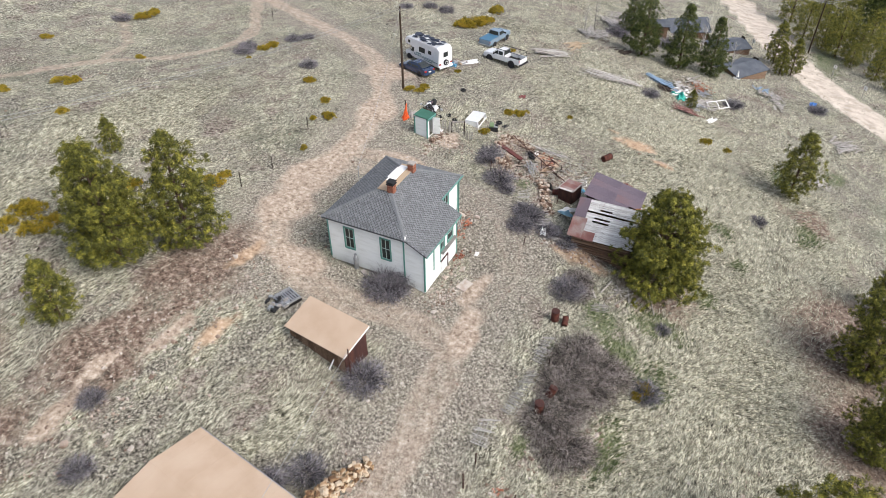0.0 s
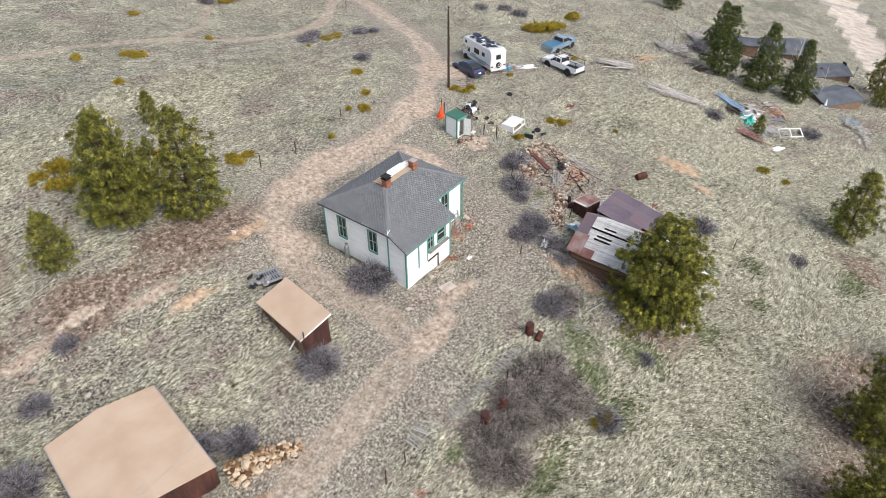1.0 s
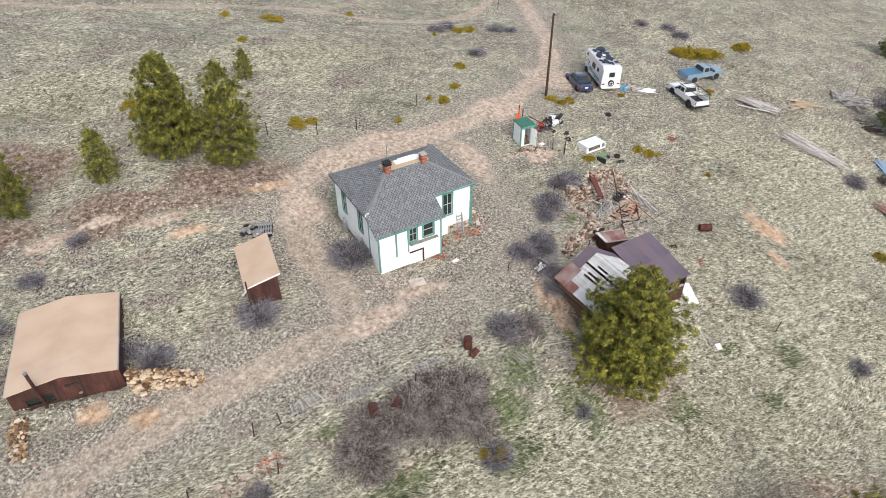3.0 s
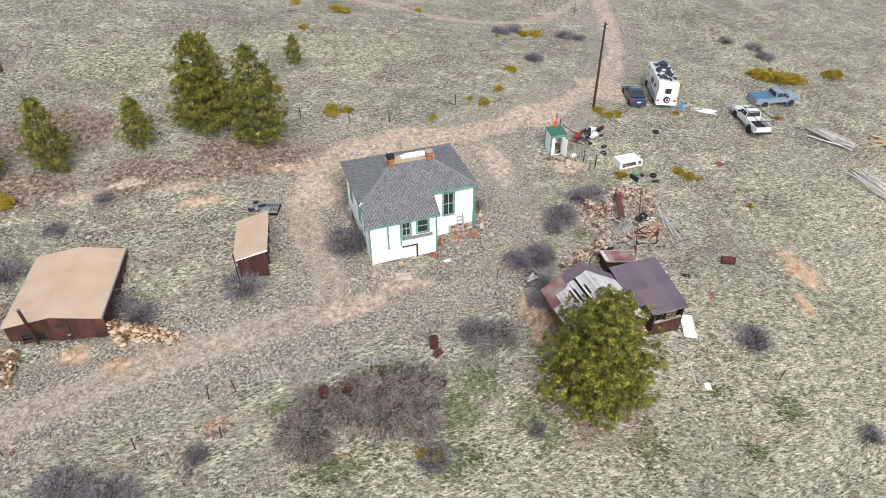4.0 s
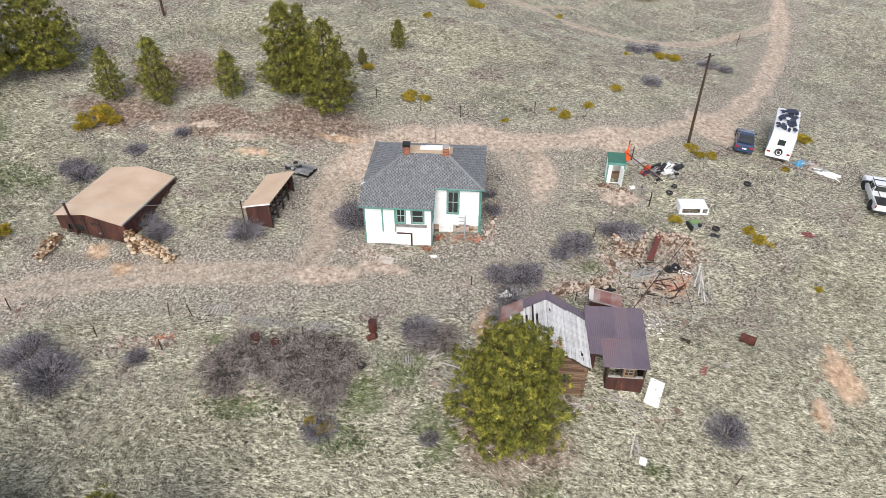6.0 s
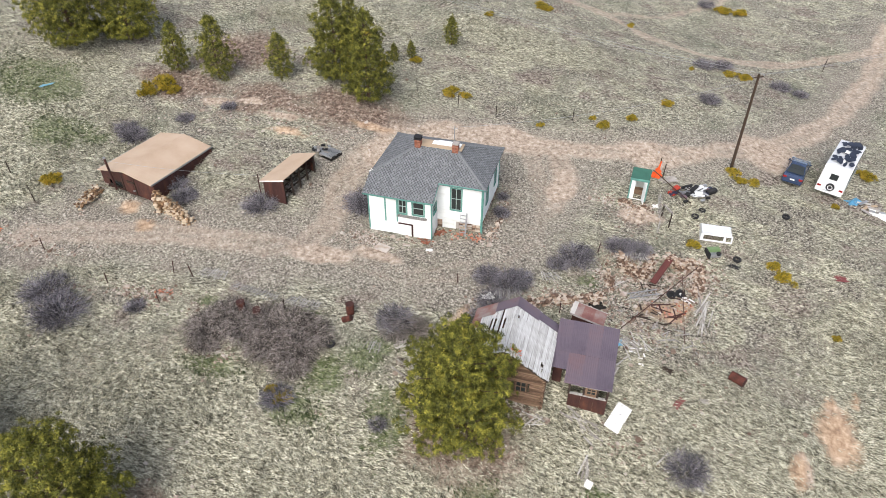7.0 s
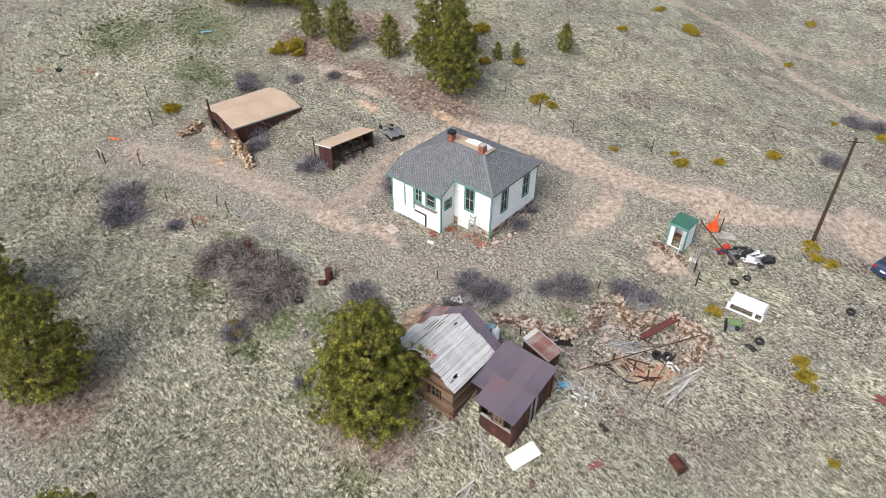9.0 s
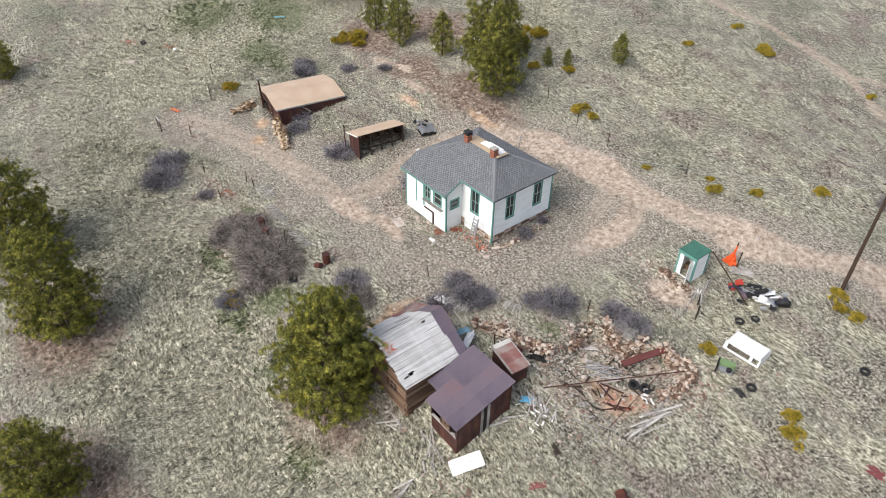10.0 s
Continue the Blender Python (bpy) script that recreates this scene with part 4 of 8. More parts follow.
# ---- log cabin and tin annex ----
def build_cabin():
    rng = random.Random(11)
    c = thing("log_cabin", pose(13.85, -10.1, 0), "collapsing log cabin with grey board roof", "cabin")
    hx, hy, ze, zr = 2.6, 2.25, 0.5, 2.3
    ground_z = -2.6
    # log walls, with gaps for a window in the south gable
    logs = []
    for i in range(4):
        bm = bmesh.new()
        rod(bm, (-0.5, 0, 0), (0.5, 0, 0), 0.13, 0.12, 7)
        me = bpy.data.meshes.new("log")
        bm.to_mesh(me)
        bm.free()
        me.materials.append(OLDWOOD)
        logs.append(me)

    def log(x, y, z, length, rz):
        shared("log", rng.choice(logs), c, pose(x, y, z, rng.uniform(-180, 180), rng.uniform(-0.6, 0.6), rz) @ Matrix.Diagonal((length, 1, 1, 1)))

    z = ground_z + 0.1
    k = 0
    while z < ze - 0.05:
        o = 0.15 if k % 2 else 0.3
        log(-hx, 0, z, 2 * hy + o, 90)
        log(hx, 0, z + 0.05, 2 * hy + o, 90)
        log(0, hy, z + 0.1, 2 * hx + o, 0)
        if -1.5 < z < -0.4:
            log(-1.0, -hy, z + 0.1, 3.2, 0)
            log(2.2, -hy, z + 0.1, 0.9, 0)
        else:
            log(0, -hy, z + 0.1, 2 * hx + o, 0)
        z += 0.235
        k += 1
    for y in (-hy, hy):
        zz = ze + 0.1
        while zz < zr - 0.2:
            w = 2 * hx * (zr - zz) / (zr - ze) - 0.15
            bm = bmesh.new()
            box(bm, -w / 2, y - 0.03, zz, w / 2, y + 0.03, zz + 0.17)
            part("gable_board", bm, OLDWOOD, c)
            zz += 0.185
    e = sash_window(c, (-hx, -hy), (hx, -hy), hx + 1.2, -1.5, -0.35, 0.9, frame_paint=OLDWOOD)
    # roof poles
    for y in np.linspace(-hy - 0.2, hy + 0.2, 6):
        for s in (-1, 1):
            bm = bmesh.new()
            rod(bm, (s * (hx + 0.25), y, ze - 0.22), (0, y, zr - 0.06), 0.06)
            part("rafter", bm, DARKWOOD, c)
    # roof boards along the ridge, some gone
    run = math.hypot(hx + 0.3, zr - ze)
    for s in (-1, 1):
        ang = math.degrees(math.atan2(zr - ze + 0.02, hx + 0.3)) * s
        n = 30 if s > 0 else 22
        for i in range(n):
            if s < 0 and i == 6:
                continue
            d0 = run * i / n
            w = run / n
            a, b = -hy - 0.3 + rng.uniform(-0.06, 0.1), hy + 0.25
            if s < 0:
                b = hy - 0.45 + rng.uniform(-0.1, 0.1)
            pieces = [(a, b)]
            if rng.random() < 0.75:
                cut = rng.uniform(a + 1.2, b - 1.2)
                pieces = [(a, cut - 0.008), (cut + 0.008, b)]
            if s > 0 and i in (23, 24):
                pieces = [(a, a + 0.75), (a + 1.2, b)] if i == 23 else [(a, a + 0.4), (a + 0.75, a + 0.82), (a + 1.1, b)]
            if s > 0 and i in (2, 4, 5):
                pieces = [(a, b - 1.9 + 0.1 * i), (b - 1.3 - 0.06 * i, b)]
            if s < 0 and i in (4, 9, 11):
                pieces = [(a, -0.2), (0.6 + 0.05 * i, b)]
            for p, q in pieces:
                bm = bmesh.new()
                box(bm, -w / 2 + 0.004, p, 0, w / 2 - 0.004, q, 0.028)
                ob = part("roof_board", bm, ROOFWOOD, c)
                f = 1 - (d0 + w / 2) / run
                ob.matrix_local = pose(s * (hx + 0.3) * (1 - f), 0, ze - 0.1 + (zr - ze + 0.1) * f + rng.uniform(0.01, 0.03), 0, ang, rng.uniform(-0.5, 0.5))
    # metal along the north verge and part of the west slope
    for s, x0, x1, y0, y1 in ((1, 0.0, 1.5, 1.75, 2.7), (1, 1.5, 2.95, 1.9, 2.65), (-1, 0.0, 1.5, 1.75, 2.7), (-1, 1.45, 2.95, 1.55, 2.75), (-1, 2.35, 2.98, 0.6, 1.6)):
        f = lambda x: zr + 0.07 - (zr - ze + 0.1) * x / (hx + 0.3)
        bm = bmesh.new()
        prism(bm, [(s * x0, y0, f(x0)), (s * x1, y0, f(x1)), (s * x1, y1, f(x1)), (s * x0, y1, f(x0))], (0, 0, 0.03))
        part("roof_sheet", bm, REDTIN if s < 0 and x0 > 1.4 else PURPLE, c, "rusted roofing sheet")
    # an orange rag on the boards
    rag = tagged(new("orange_rag"), "torn orange netting snagged on the boards", "netting")
    tri = []
    for i in range(26):
        x, y = rng.gauss(0, 0.12), rng.gauss(0, 0.35)
        p = np.array([x, y, 0.06 + 0.1 * rng.random()])
        for j in range(3):
            tri.append(p + np.array([rng.uniform(-0.12, 0.12), rng.uniform(-0.12, 0.12), rng.uniform(-0.05, 0.08)]))
    link("shreds", tri_mesh("shreds", tri), plain("orange_net", (0.75, 0.13, 0.03), 0.7), rag)
    rag.matrix_world = pose(14.3, -11.9, 1.95, 0, 30, 40) @ Matrix.Diagonal((1.6, 1.4, 1, 1))


def corrugated(w, l, pitch=0.13, amp=0.009):
    """A sheet w wide with its waves running along y."""
    n = int(w / pitch * 4)
    bm = bmesh.new()
    rows = []
    for y in (0, l):
        rows.append([bm.verts.new((w * i / n, y, amp * math.sin(math.pi * i / 2))) for i in range(n + 1)])
    for i in range(n):
        bm.faces.new((rows[0][i], rows[0][i + 1], rows[1][i + 1], rows[1][i]))
    ret = bmesh.ops.extrude_face_region(bm, geom=bm.faces[:])
    for g in ret["geom"]:
        if isinstance(g, bmesh.types.BMVert):
            g.co.z -= 0.012
    bmesh.ops.recalc_face_normals(bm, faces=bm.faces[:])
    return bm


def build_annex():
    rng = random.Random(12)
    a = thing("tin_annex", pose(0, 0, 0), "rust-brown tin shed with purple-brown corrugated roof", "shed")
    x0, x1, y0, y1, xn, yn = 16.75, 20.7, -11.7, -7.2, 18.05, -10.75
    zt = lambda y: 0.75 + (y - y1) * 0.2
    gz = -3.1
    ang = math.degrees(math.atan(0.2))

    def sheet(xa, xb, ya, yb, dz):
        bm = corrugated(xb - xa, math.hypot(yb - ya, zt(yb) - zt(ya)))
        ob = part("roof_sheet", bm, PURPLE, a, "purple-brown corrugated sheet")
        ob.matrix_local = pose(xa, ya, zt(ya) + dz, ang, 0, rng.uniform(-0.4, 0.4))

    for i in range(4):
        w = (x1 - x0) / 4
        lo = y0 if x0 + w * i > xn - 0.5 else yn
        sheet(x0 + w * i - 0.04, x0 + w * (i + 1) + 0.04, -9.6, y1 + 0.15, 0.05 + 0.012 * (i % 2))
        sheet(x0 + w * i - 0.04, x0 + w * (i + 1) + 0.04, lo - 0.15, -9.45, 0.01 + 0.012 * (i % 2))
    # walls of upright sheets
    def run(p, q, z_of, lo, name="wall_sheet", skip=()):
        p, q = Vector(p), Vector(q)
        n = max(2, round((q - p).length / 0.7))
        for i in range(n):
            if i in skip:
                continue
            s, e = p.lerp(q, i / n), p.lerp(q, (i + 0.985) / n)
            side = (q - p).cross(Vector((0, 0, 1))).normalized() * rng.uniform(0.02, 0.05)
            bm = bmesh.new()
            prism(bm, [(s.x, s.y, lo), (e.x, e.y, lo), (e.x, e.y, z_of(e.y)), (s.x, s.y, z_of(s.y))], side)
            part(name, bm, RUST, a, "rust-brown metal sheet")

    top = lambda y: zt(y) - 0.05
    run((x1 - 0.15, y0 + 0.05, 0), (x1 - 0.15, y1, 0), top, gz)
    run((x0, y1 - 0.1, 0), (x1, y1 - 0.1, 0), top, gz)
    run((xn + 0.05, y0 + 0.1, 0), (x1 - 0.15, y0 + 0.1, 0), lambda y: -1.25, gz)
    run((xn + 0.05, y0 + 0.1, 0), (xn + 0.05, yn, 0), top, gz)
    run((x0 + 0.1, yn + 0.5, 0), (xn, yn + 0.5, 0), top, gz, skip=(1,))
    for x in (xn + 0.05, xn + 1.0, x1 - 0.8, x1 - 0.2):
        bm = bmesh.new()
        box(bm, x - 0.06, y0 + 0.04, -1.3, x + 0.06, y0 + 0.16, zt(y0) - 0.04)
        part("post", bm, DARKWOOD, a)
    bm = bmesh.new()
    box(bm, xn + 0.1, y0 + 0.02, -1.3, x1 - 0.2, y0 + 0.18, -1.2)
    box(bm, xn + 0.1, y0 + 0.02, -0.42, x1 - 0.2, y0 + 0.18, -0.34)
    part("window_rail", bm, GREYWOOD, a)
    sash_window(a, (xn, y0 + 0.1), (x1, y0 + 0.1), 1.45, -1.2, -0.45, 0.8, frame_paint=OLDWOOD)
    for x in np.arange(xn + 0.3, x1, 0.9):
        bm = bmesh.new()
        rod(bm, (x, y1, zt(y1) - 0.06), (x, y0, zt(y0) - 0.06), 0.045)
        part("rafter", bm, DARKWOOD, a)
    # two grey door planks; the middle strip is near-black to paint the shaded gap
    for i, y in enumerate((-9.75, -9.5, -9.22)):
        bm = bmesh.new()
        box(bm, x1 - 0.1, y, gz, x1 - 0.06, y + (0.2 if i != 1 else 0.16), zt(y) - 0.25)
        part("door_plank", bm, GREYWOOD if i != 1 else DARK, a, "grey plank of the side door" if i != 1 else "dark strip painting the shaded gap in the side door")
    # low box beside it
    b = thing("tin_box_shed", pose(18.55, -5.35, 0, 0, 0, -8), "low rusty metal box shed with red tin lid", "shed")
    for z, x, y in ((0, 0, -0.65), (0, 0, 0.65)):
        bm = bmesh.new()
        prism(bm, [(-1.05, y - 0.03, -2.4), (1.05, y - 0.03, -2.4), (1.05, y - 0.03, -0.05), (-1.05, y - 0.03, 0.25)], (0, 0.06, 0))
        part("side_wall", bm, RUST, b)
    for x, zz in ((-1.02, 0.24), (1.02, -0.06)):
        bm = bmesh.new()
        box(bm, x - 0.03, -0.62, -2.4, x + 0.03, 0.62, zz)
        part("end_wall", bm, RUST, b)
    for i in range(3):
        bm = bmesh.new()
        f = lambda x: 0.11 - 0.145 * x
        xa, xb = -1.2 + 0.8 * i, -0.39 + 0.8 * i
        prism(bm, [(xa, -0.75, f(xa)), (xb, -0.75, f(xb)), (xb, 0.75, f(xb)), (xa, 0.75, f(xa))], (0, 0, 0.03))
        part("lid_sheet", bm, REDTIN, b, "red and grey rusted lid sheet")
    g = lambda x: 0.148 - 0.145 * x
    for xa, xb, ya, yb in ((-1.22, 1.22, -0.78, -0.62), (-1.22, -0.9, -0.61, 0.76), (-0.88, 1.22, 0.7, 0.78)):
        bm = bmesh.new()
        prism(bm, [(xa, ya, g(xa)), (xb, ya, g(xb)), (xb, yb, g(xb)), (xa, yb, g(xa))], (0, 0, 0.012))
        part("lid_edge", bm, LUMBER, b, "pale worn edge of the lid")


build_cabin()
build_annex()


# ---- outhouse ----
def build_outhouse():
    x, y = 21.05, 10.85
    o = thing("outhouse", pose(x, y, float(height(x, y)) - 0.05, 0, 0, -4), "white wooden outhouse with green trim and green roof", "outhouse")
    w, d, h = 0.72, 0.72, 2.1
    for s in (-1, 1):
        bm = bmesh.new()
        wall_core(bm, (s * w, s * -d), (s * w, s * d), 0, h, (), 0.08)
        wl_ = part("wall", bm, WHITE, o)
        bm = bmesh.new()
        wall_boards(bm, (s * w, s * -d), (s * w, s * d), 0, h, row=0.15)
        part("siding", bm, WHITE, wl_)
    bm = bmesh.new()
    wall_core(bm, (w, d), (-w, d), 0, h, (), 0.08)
    part("wall", bm, WHITE, o)
    bm = bmesh.new()
    wall_core(bm, (-w, -d), (w, -d), 0, h, ((0.4, 1.1, 0.05, 1.85),), 0.08)
    part("wall", bm, WHITE, o)
    for sx in (-1, 1):
        for sy in (-1, 1):
            bm = bmesh.new()
            box(bm, sx * w - 0.06, sy * d - 0.06, 0, sx * w + 0.06, sy * d + 0.06, h)
            part("corner_board", bm, GREEN, o, "green corner board")
    bm = bmesh.new()
    prism(bm, [(-w - 0.08, -d - 0.1, h + 0.02), (w + 0.08, -d - 0.1, h + 0.02), (w + 0.08, d + 0.1, h + 0.16), (-w - 0.08, d + 0.1, h + 0.16)], (0, 0, 0.06))
    part("roof", bm, plain("green_roofing", (0.05, 0.15, 0.11), 0.8, 0, 0.3), o, "dark green roof")
    bm = bmesh.new()
    box(bm, -w - 0.09, -d - 0.13, h - 0.16, w + 0.09, -d - 0.1, h + 0.06)
    part("fascia", bm, GREEN, o)
    door = new("door")
    door.parent = o
    door.matrix_local = pose(0.38, -d - 0.02, 0.05, 0, 0, 112)
    bm = bmesh.new()
    for i in range(4):
        box(bm, -0.01 - 0.17 * (i + 1), -0.02, 0, -0.02 - 0.17 * i, 0.02, 1.8)
    part("door_leaf", bm, WHITE, door, "white plank door standing wide open")
    bm = bmesh.new()
    box(bm, -0.66, -0.05, 0.85, -0.6, 0.05, 0.95)
    part("handle", bm, STEEL, door)
    bm = bmesh.new()
    box(bm, -0.6, 0.1, 0, 0.6, 0.62, 0.5)
    part("bench", bm, OLDWOOD, o)


build_outhouse()


# ---- power poles ----
def power_pole(x, y, h, lean=0.0, arm=True, deg=0):
    p = thing("utility_pole", pose(x, y, float(height(x, y)), 0, lean, deg), "dark creosoted wooden utility pole", "pole", "utility poles")
    bm = bmesh.new()
    rod(bm, (0, 0, -0.5), (0, 0, h), 0.15, 0.1, 10)
    part("shaft", bm, POLE, p)
    if arm:
        bm = bmesh.new()
        rod(bm, (-0.55, 0, h - 0.3), (0.55, 0, h - 0.3), 0.05)
        part("crossarm", bm, POLE, p)
        for s in (-0.5, 0, 0.5):
            bm = bmesh.new()
            lathe(bm, [(0.03, h - 0.27), (0.06, h - 0.2), (0.05, h - 0.12), (0.02, h - 0.08)], 8, (s, 0, 0))
            part("insulator", bm, STEEL, p)
    return p


power_pole(29.3, 17.9, 9.3, -1.0, True, 30)
power_pole(-28.2, 31.1, 9.0, 0, False)


# ---- trees and shrubs ----
def sprays(centres, dirs, size, k, rs, spread=0.62, wide=0.2, brush=False):
    """k slim triangles springing from each centre about its direction: needle bunches, sprays and grass blades."""
    c = np.repeat(np.asarray(centres, float), k, 0)
    d = np.repeat(np.asarray(dirs, float), k, 0)
    s = np.repeat(np.asarray(size, float), k)[:, None] * rs.uniform(0.65, 1.15, (len(c), 1))
    d = d + rs.normal(0, spread, d.shape)
    d /= np.linalg.norm(d, axis=1, keepdims=True)
    side = np.cross(d, rs.normal(0, 1, d.shape))
    side /= np.linalg.norm(side, axis=1, keepdims=True)
    root = c - d * s * 0.15
    if brush:
        tip = c + d * s
        return np.stack([tip - side * s * wide * 0.5, tip + side * s * wide * 0.5, root], 1).reshape(-1, 3)
    return np.stack([root - side * s * wide * 0.5, root + side * s * wide * 0.5, c + d * s], 1).reshape(-1, 3)


def tips(centres, dirs, size, k, rs):
    """The rounded outside of a needle bunch: short splayed needle ends that lie across its direction."""
    c = np.repeat(np.asarray(centres, float), k, 0)
    d = np.repeat(np.asarray(dirs, float), k, 0)
    s = np.repeat(np.asarray(size, float), k)[:, None]
    d = d + rs.normal(0, 0.55, d.shape)
    d /= np.linalg.norm(d, axis=1, keepdims=True)
    a = np.cross(d, rs.normal(0, 1, d.shape))
    a /= np.linalg.norm(a, axis=1, keepdims=True)
    b = np.cross(d, a)
    p = c + d * s * rs.uniform(0.5, 0.95, (len(c), 1))
    q = s * rs.uniform(0.22, 0.36, (len(c), 1))
    return np.stack([p + a * q, p - a * q * 0.6 + b * q * 0.3, p - a * q * 0.6 - b * q * 0.3], 1).reshape(-1, 3)


def pine_parts(h, r, shape, seed, tuft=0.3, dense=1.0, bare=0.06, needles_each=44, rise=0.0):
    """Trunk, limbs and crown of a pine: whorls of limbs whose branchlets end in round needle tufts, with gaps between."""
    rs = np.random.RandomState(seed)
    trunk = bmesh.new()
    rod(trunk, (0, 0, -0.4), (0.05, 0.02, h * 0.5), 0.02 * h, 0.013 * h, 8)
    rod(trunk, (0.05, 0.02, h * 0.5), (0.0, 0.05, h * 0.97), 0.013 * h, 0.02, 8)
    centres, dirs, limbs = [], [], []
    up = np.array([0, 0, 1.0])
    z = bare * h
    gap = max(0.26, 0.05 * h) / dense
    while z < h * 0.97:
        u = z / h
        rr = r * shape(u)
        n = max(4, int(4.2 + rr * 0.9 + rs.uniform(0, 1.5)))
        a0 = rs.uniform(0, 6.28)
        for i in range(n):
            a = a0 + 6.283 * i / n + rs.normal(0, 0.2)
            reach = max(0.2, rr * rs.uniform(0.55, 1.22))
            lift = -0.12 + rise + 0.75 * u + rs.normal(0, 0.14)
            out = np.array([math.cos(a), math.sin(a), 0.0])
            side = np.array([-out[1], out[0], 0.0])
            root = np.array([0, 0, z + rs.uniform(-0.3, 0.3) * gap])
            along = lambda f: root + out * reach * f + up * reach * (lift * f + 0.18 * f * f)
            limbs.append((tuple(root), tuple(along(0.55)), tuple(along(0.97)), reach))
            m = max(2, int(reach / (tuft * 1.45)))
            for q in range(m):
                f = 1.0 - 0.72 * q / m
                fan = 0.0 if q == 0 else (0.18 + 0.42 * reach * (1 - f) * 1.25)
                for sgn in ((0,) if q == 0 else (-1, 1)):
                    if q > 0 and rs.rand() < 0.16:
                        continue
                    c = along(f) + side * sgn * fan * rs.uniform(0.6, 1.25) + up * rs.normal(0.04, 0.12) + out * rs.normal(0, 0.1)
                    centres.append(c)
                    dirs.append(out * 0.45 + side * sgn * 0.35 + up * rs.uniform(0.35, 0.8))
                    if rs.rand() < 0.25:
                        e = rs.normal(0, 1, 3)
                        e /= np.linalg.norm(e)
                        centres.append(c + e * tuft * 0.95)
                        dirs.append(out * 0.3 + e * 0.4 + up * 0.5)
        z += gap * rs.uniform(0.75, 1.25)
    for k in range(5):
        centres.append(np.array([rs.normal(0, 0.06), rs.normal(0, 0.06), h * (0.93 + 0.015 * k)]))
        dirs.append(up.copy())
    size = rs.uniform(0.8, 1.2, len(centres)) * tuft
    crown = np.concatenate([sprays(centres, dirs, size, needles_each // 2, rs, spread=0.7, wide=0.1, brush=True), tips(centres, dirs, size, needles_each // 2, rs)])
    return trunk, limbs, crown


def pine(name, x, y, h, r, shape, seed, needles, label, shown=28, **kw):
    t = thing(name, at(x, y, 0, (seed * 67) % 360), label, "tree", "pines")
    trunk, limbs, crown = pine_parts(h, r, shape, seed, **kw)
    part("trunk", trunk, BARK, t)
    limbs = [b for b in limbs if b[3] > 0.6]
    for p, q, e, reach in limbs[:: max(1, len(limbs) // shown)]:
        bm = bmesh.new()
        rod(bm, p, q, 0.022 + 0.012 * reach, 0.014 + 0.006 * reach, 5)
        rod(bm, q, e, 0.014 + 0.006 * reach, 0.008, 5)
        part("limb", bm, BARK, t)
    link("crown", tri_mesh("crown", crown), needles, t, "bunches of long yellow-green needles" if needles is not SPRUCE else "dark green needles")
    return t


def spire(u):
    return max(0.03, min(1.0, (u + 0.12) / 0.3) * (1 - u) ** 0.8 * 1.12)


def column(u):
    return max(0.05, min(1.0, (u + 0.1) / 0.25) * (1 - u ** 2.2) ** 0.75)


def cone(u):
    return max(0.04, min(1.0, (u + 0.12) / 0.27) * max(0.0, 1 - u ** 1.45) ** 0.85)


def dome(u):
    return max(0.08, min(1.0, (u + 0.25) / 0.36) * max(0.0, 1 - u ** 1.65) ** 0.66)


pine("pine_tree", 11.6, -15.0, 8.5, 3.75, dome, 21, NEEDLES, "broad yellow-green pine beside the log cabin", tuft=0.29, bare=0.03, needles_each=72, dense=1.5, shown=50)
pine("pine_tree", -10.3, 18.0, 8.6, 3.15, cone, 22, SLOPE_NEEDLES, "tall bushy pine above the house", tuft=0.3, bare=0.06, needles_each=60, dense=1.15)
pine("pine_tree", -6.0, 15.8, 9.0, 3.05, cone, 23, SLOPE_NEEDLES, "tall bushy pine above the house", tuft=0.3, bare=0.06, needles_each=60, dense=1.15)
pine("pine_tree", -9.4, 20.4, 7.4, 1.8, spire, 27, SLOPE_NEEDLES, "slimmer pine behind the tall pair", tuft=0.28, dense=0.9)
small = pine("pine_tree", -16.0, 16.9, 4.6, 1.5, spire, 24, SLOPE_NEEDLES, "young pine on the slope", tuft=0.26, dense=1.0, rise=0.3, shown=16)
middle = pine("pine_tree", -22.9, 16.1, 6.4, 2.1, spire, 25, SLOPE_NEEDLES, "half-grown pine on the slope", tuft=0.3, dense=0.95, rise=0.28, shown=18)
large = pine("pine_tree", -40.1, 15.9, 10.4, 4.0, column, 26, NEEDLES, "large pine on the upper slope", tuft=0.34, needles_each=60, dense=1.2)


def again(ob, x, y, s, label, turn):
    c = copy_thing(ob, at(x, y, 0, turn) @ Matrix.Scale(s, 4))
    c["label"] = label
    return c


again(middle, -27.8, 16.1, 0.8, "young pine beside a larger one", 80)
again(small, -0.9, 28.4, 0.66, "small pine alone on the slope", 40)
again(small, -5.6, 22.6, 0.42, "pine sapling on the slope", 90)
again(small, -4.2, 24.1, 0.38, "pine sapling on the slope", 200)
again(small, -8.8, 22.5, 0.4, "pine sapling behind the tall pair", 300)
again(large, -35.7, 19.3, 0.86, "large pine on the upper slope", 120)
again(large, 14.1, -32.0, 0.78, "pine on the lower meadow edge", 30)
again(large, 5.0, -32.2, 0.66, "pine on the lower meadow edge", 210)
again(large, -8.3, -27.3, 0.86, "pine on the lower meadow edge", 150)
again(large, -18.0, -27.0, 0.85, "pine on the lower meadow edge", 260)
again(middle, 23.5, -33.5, 0.9, "pine on the lower meadow edge", 0)
again(large, -50.0, -21.3, 0.45, "young pine beyond the track", 75)
again(middle, 39.4, -24.9, 1.2, "pine standing alone on the lower slope", 110)
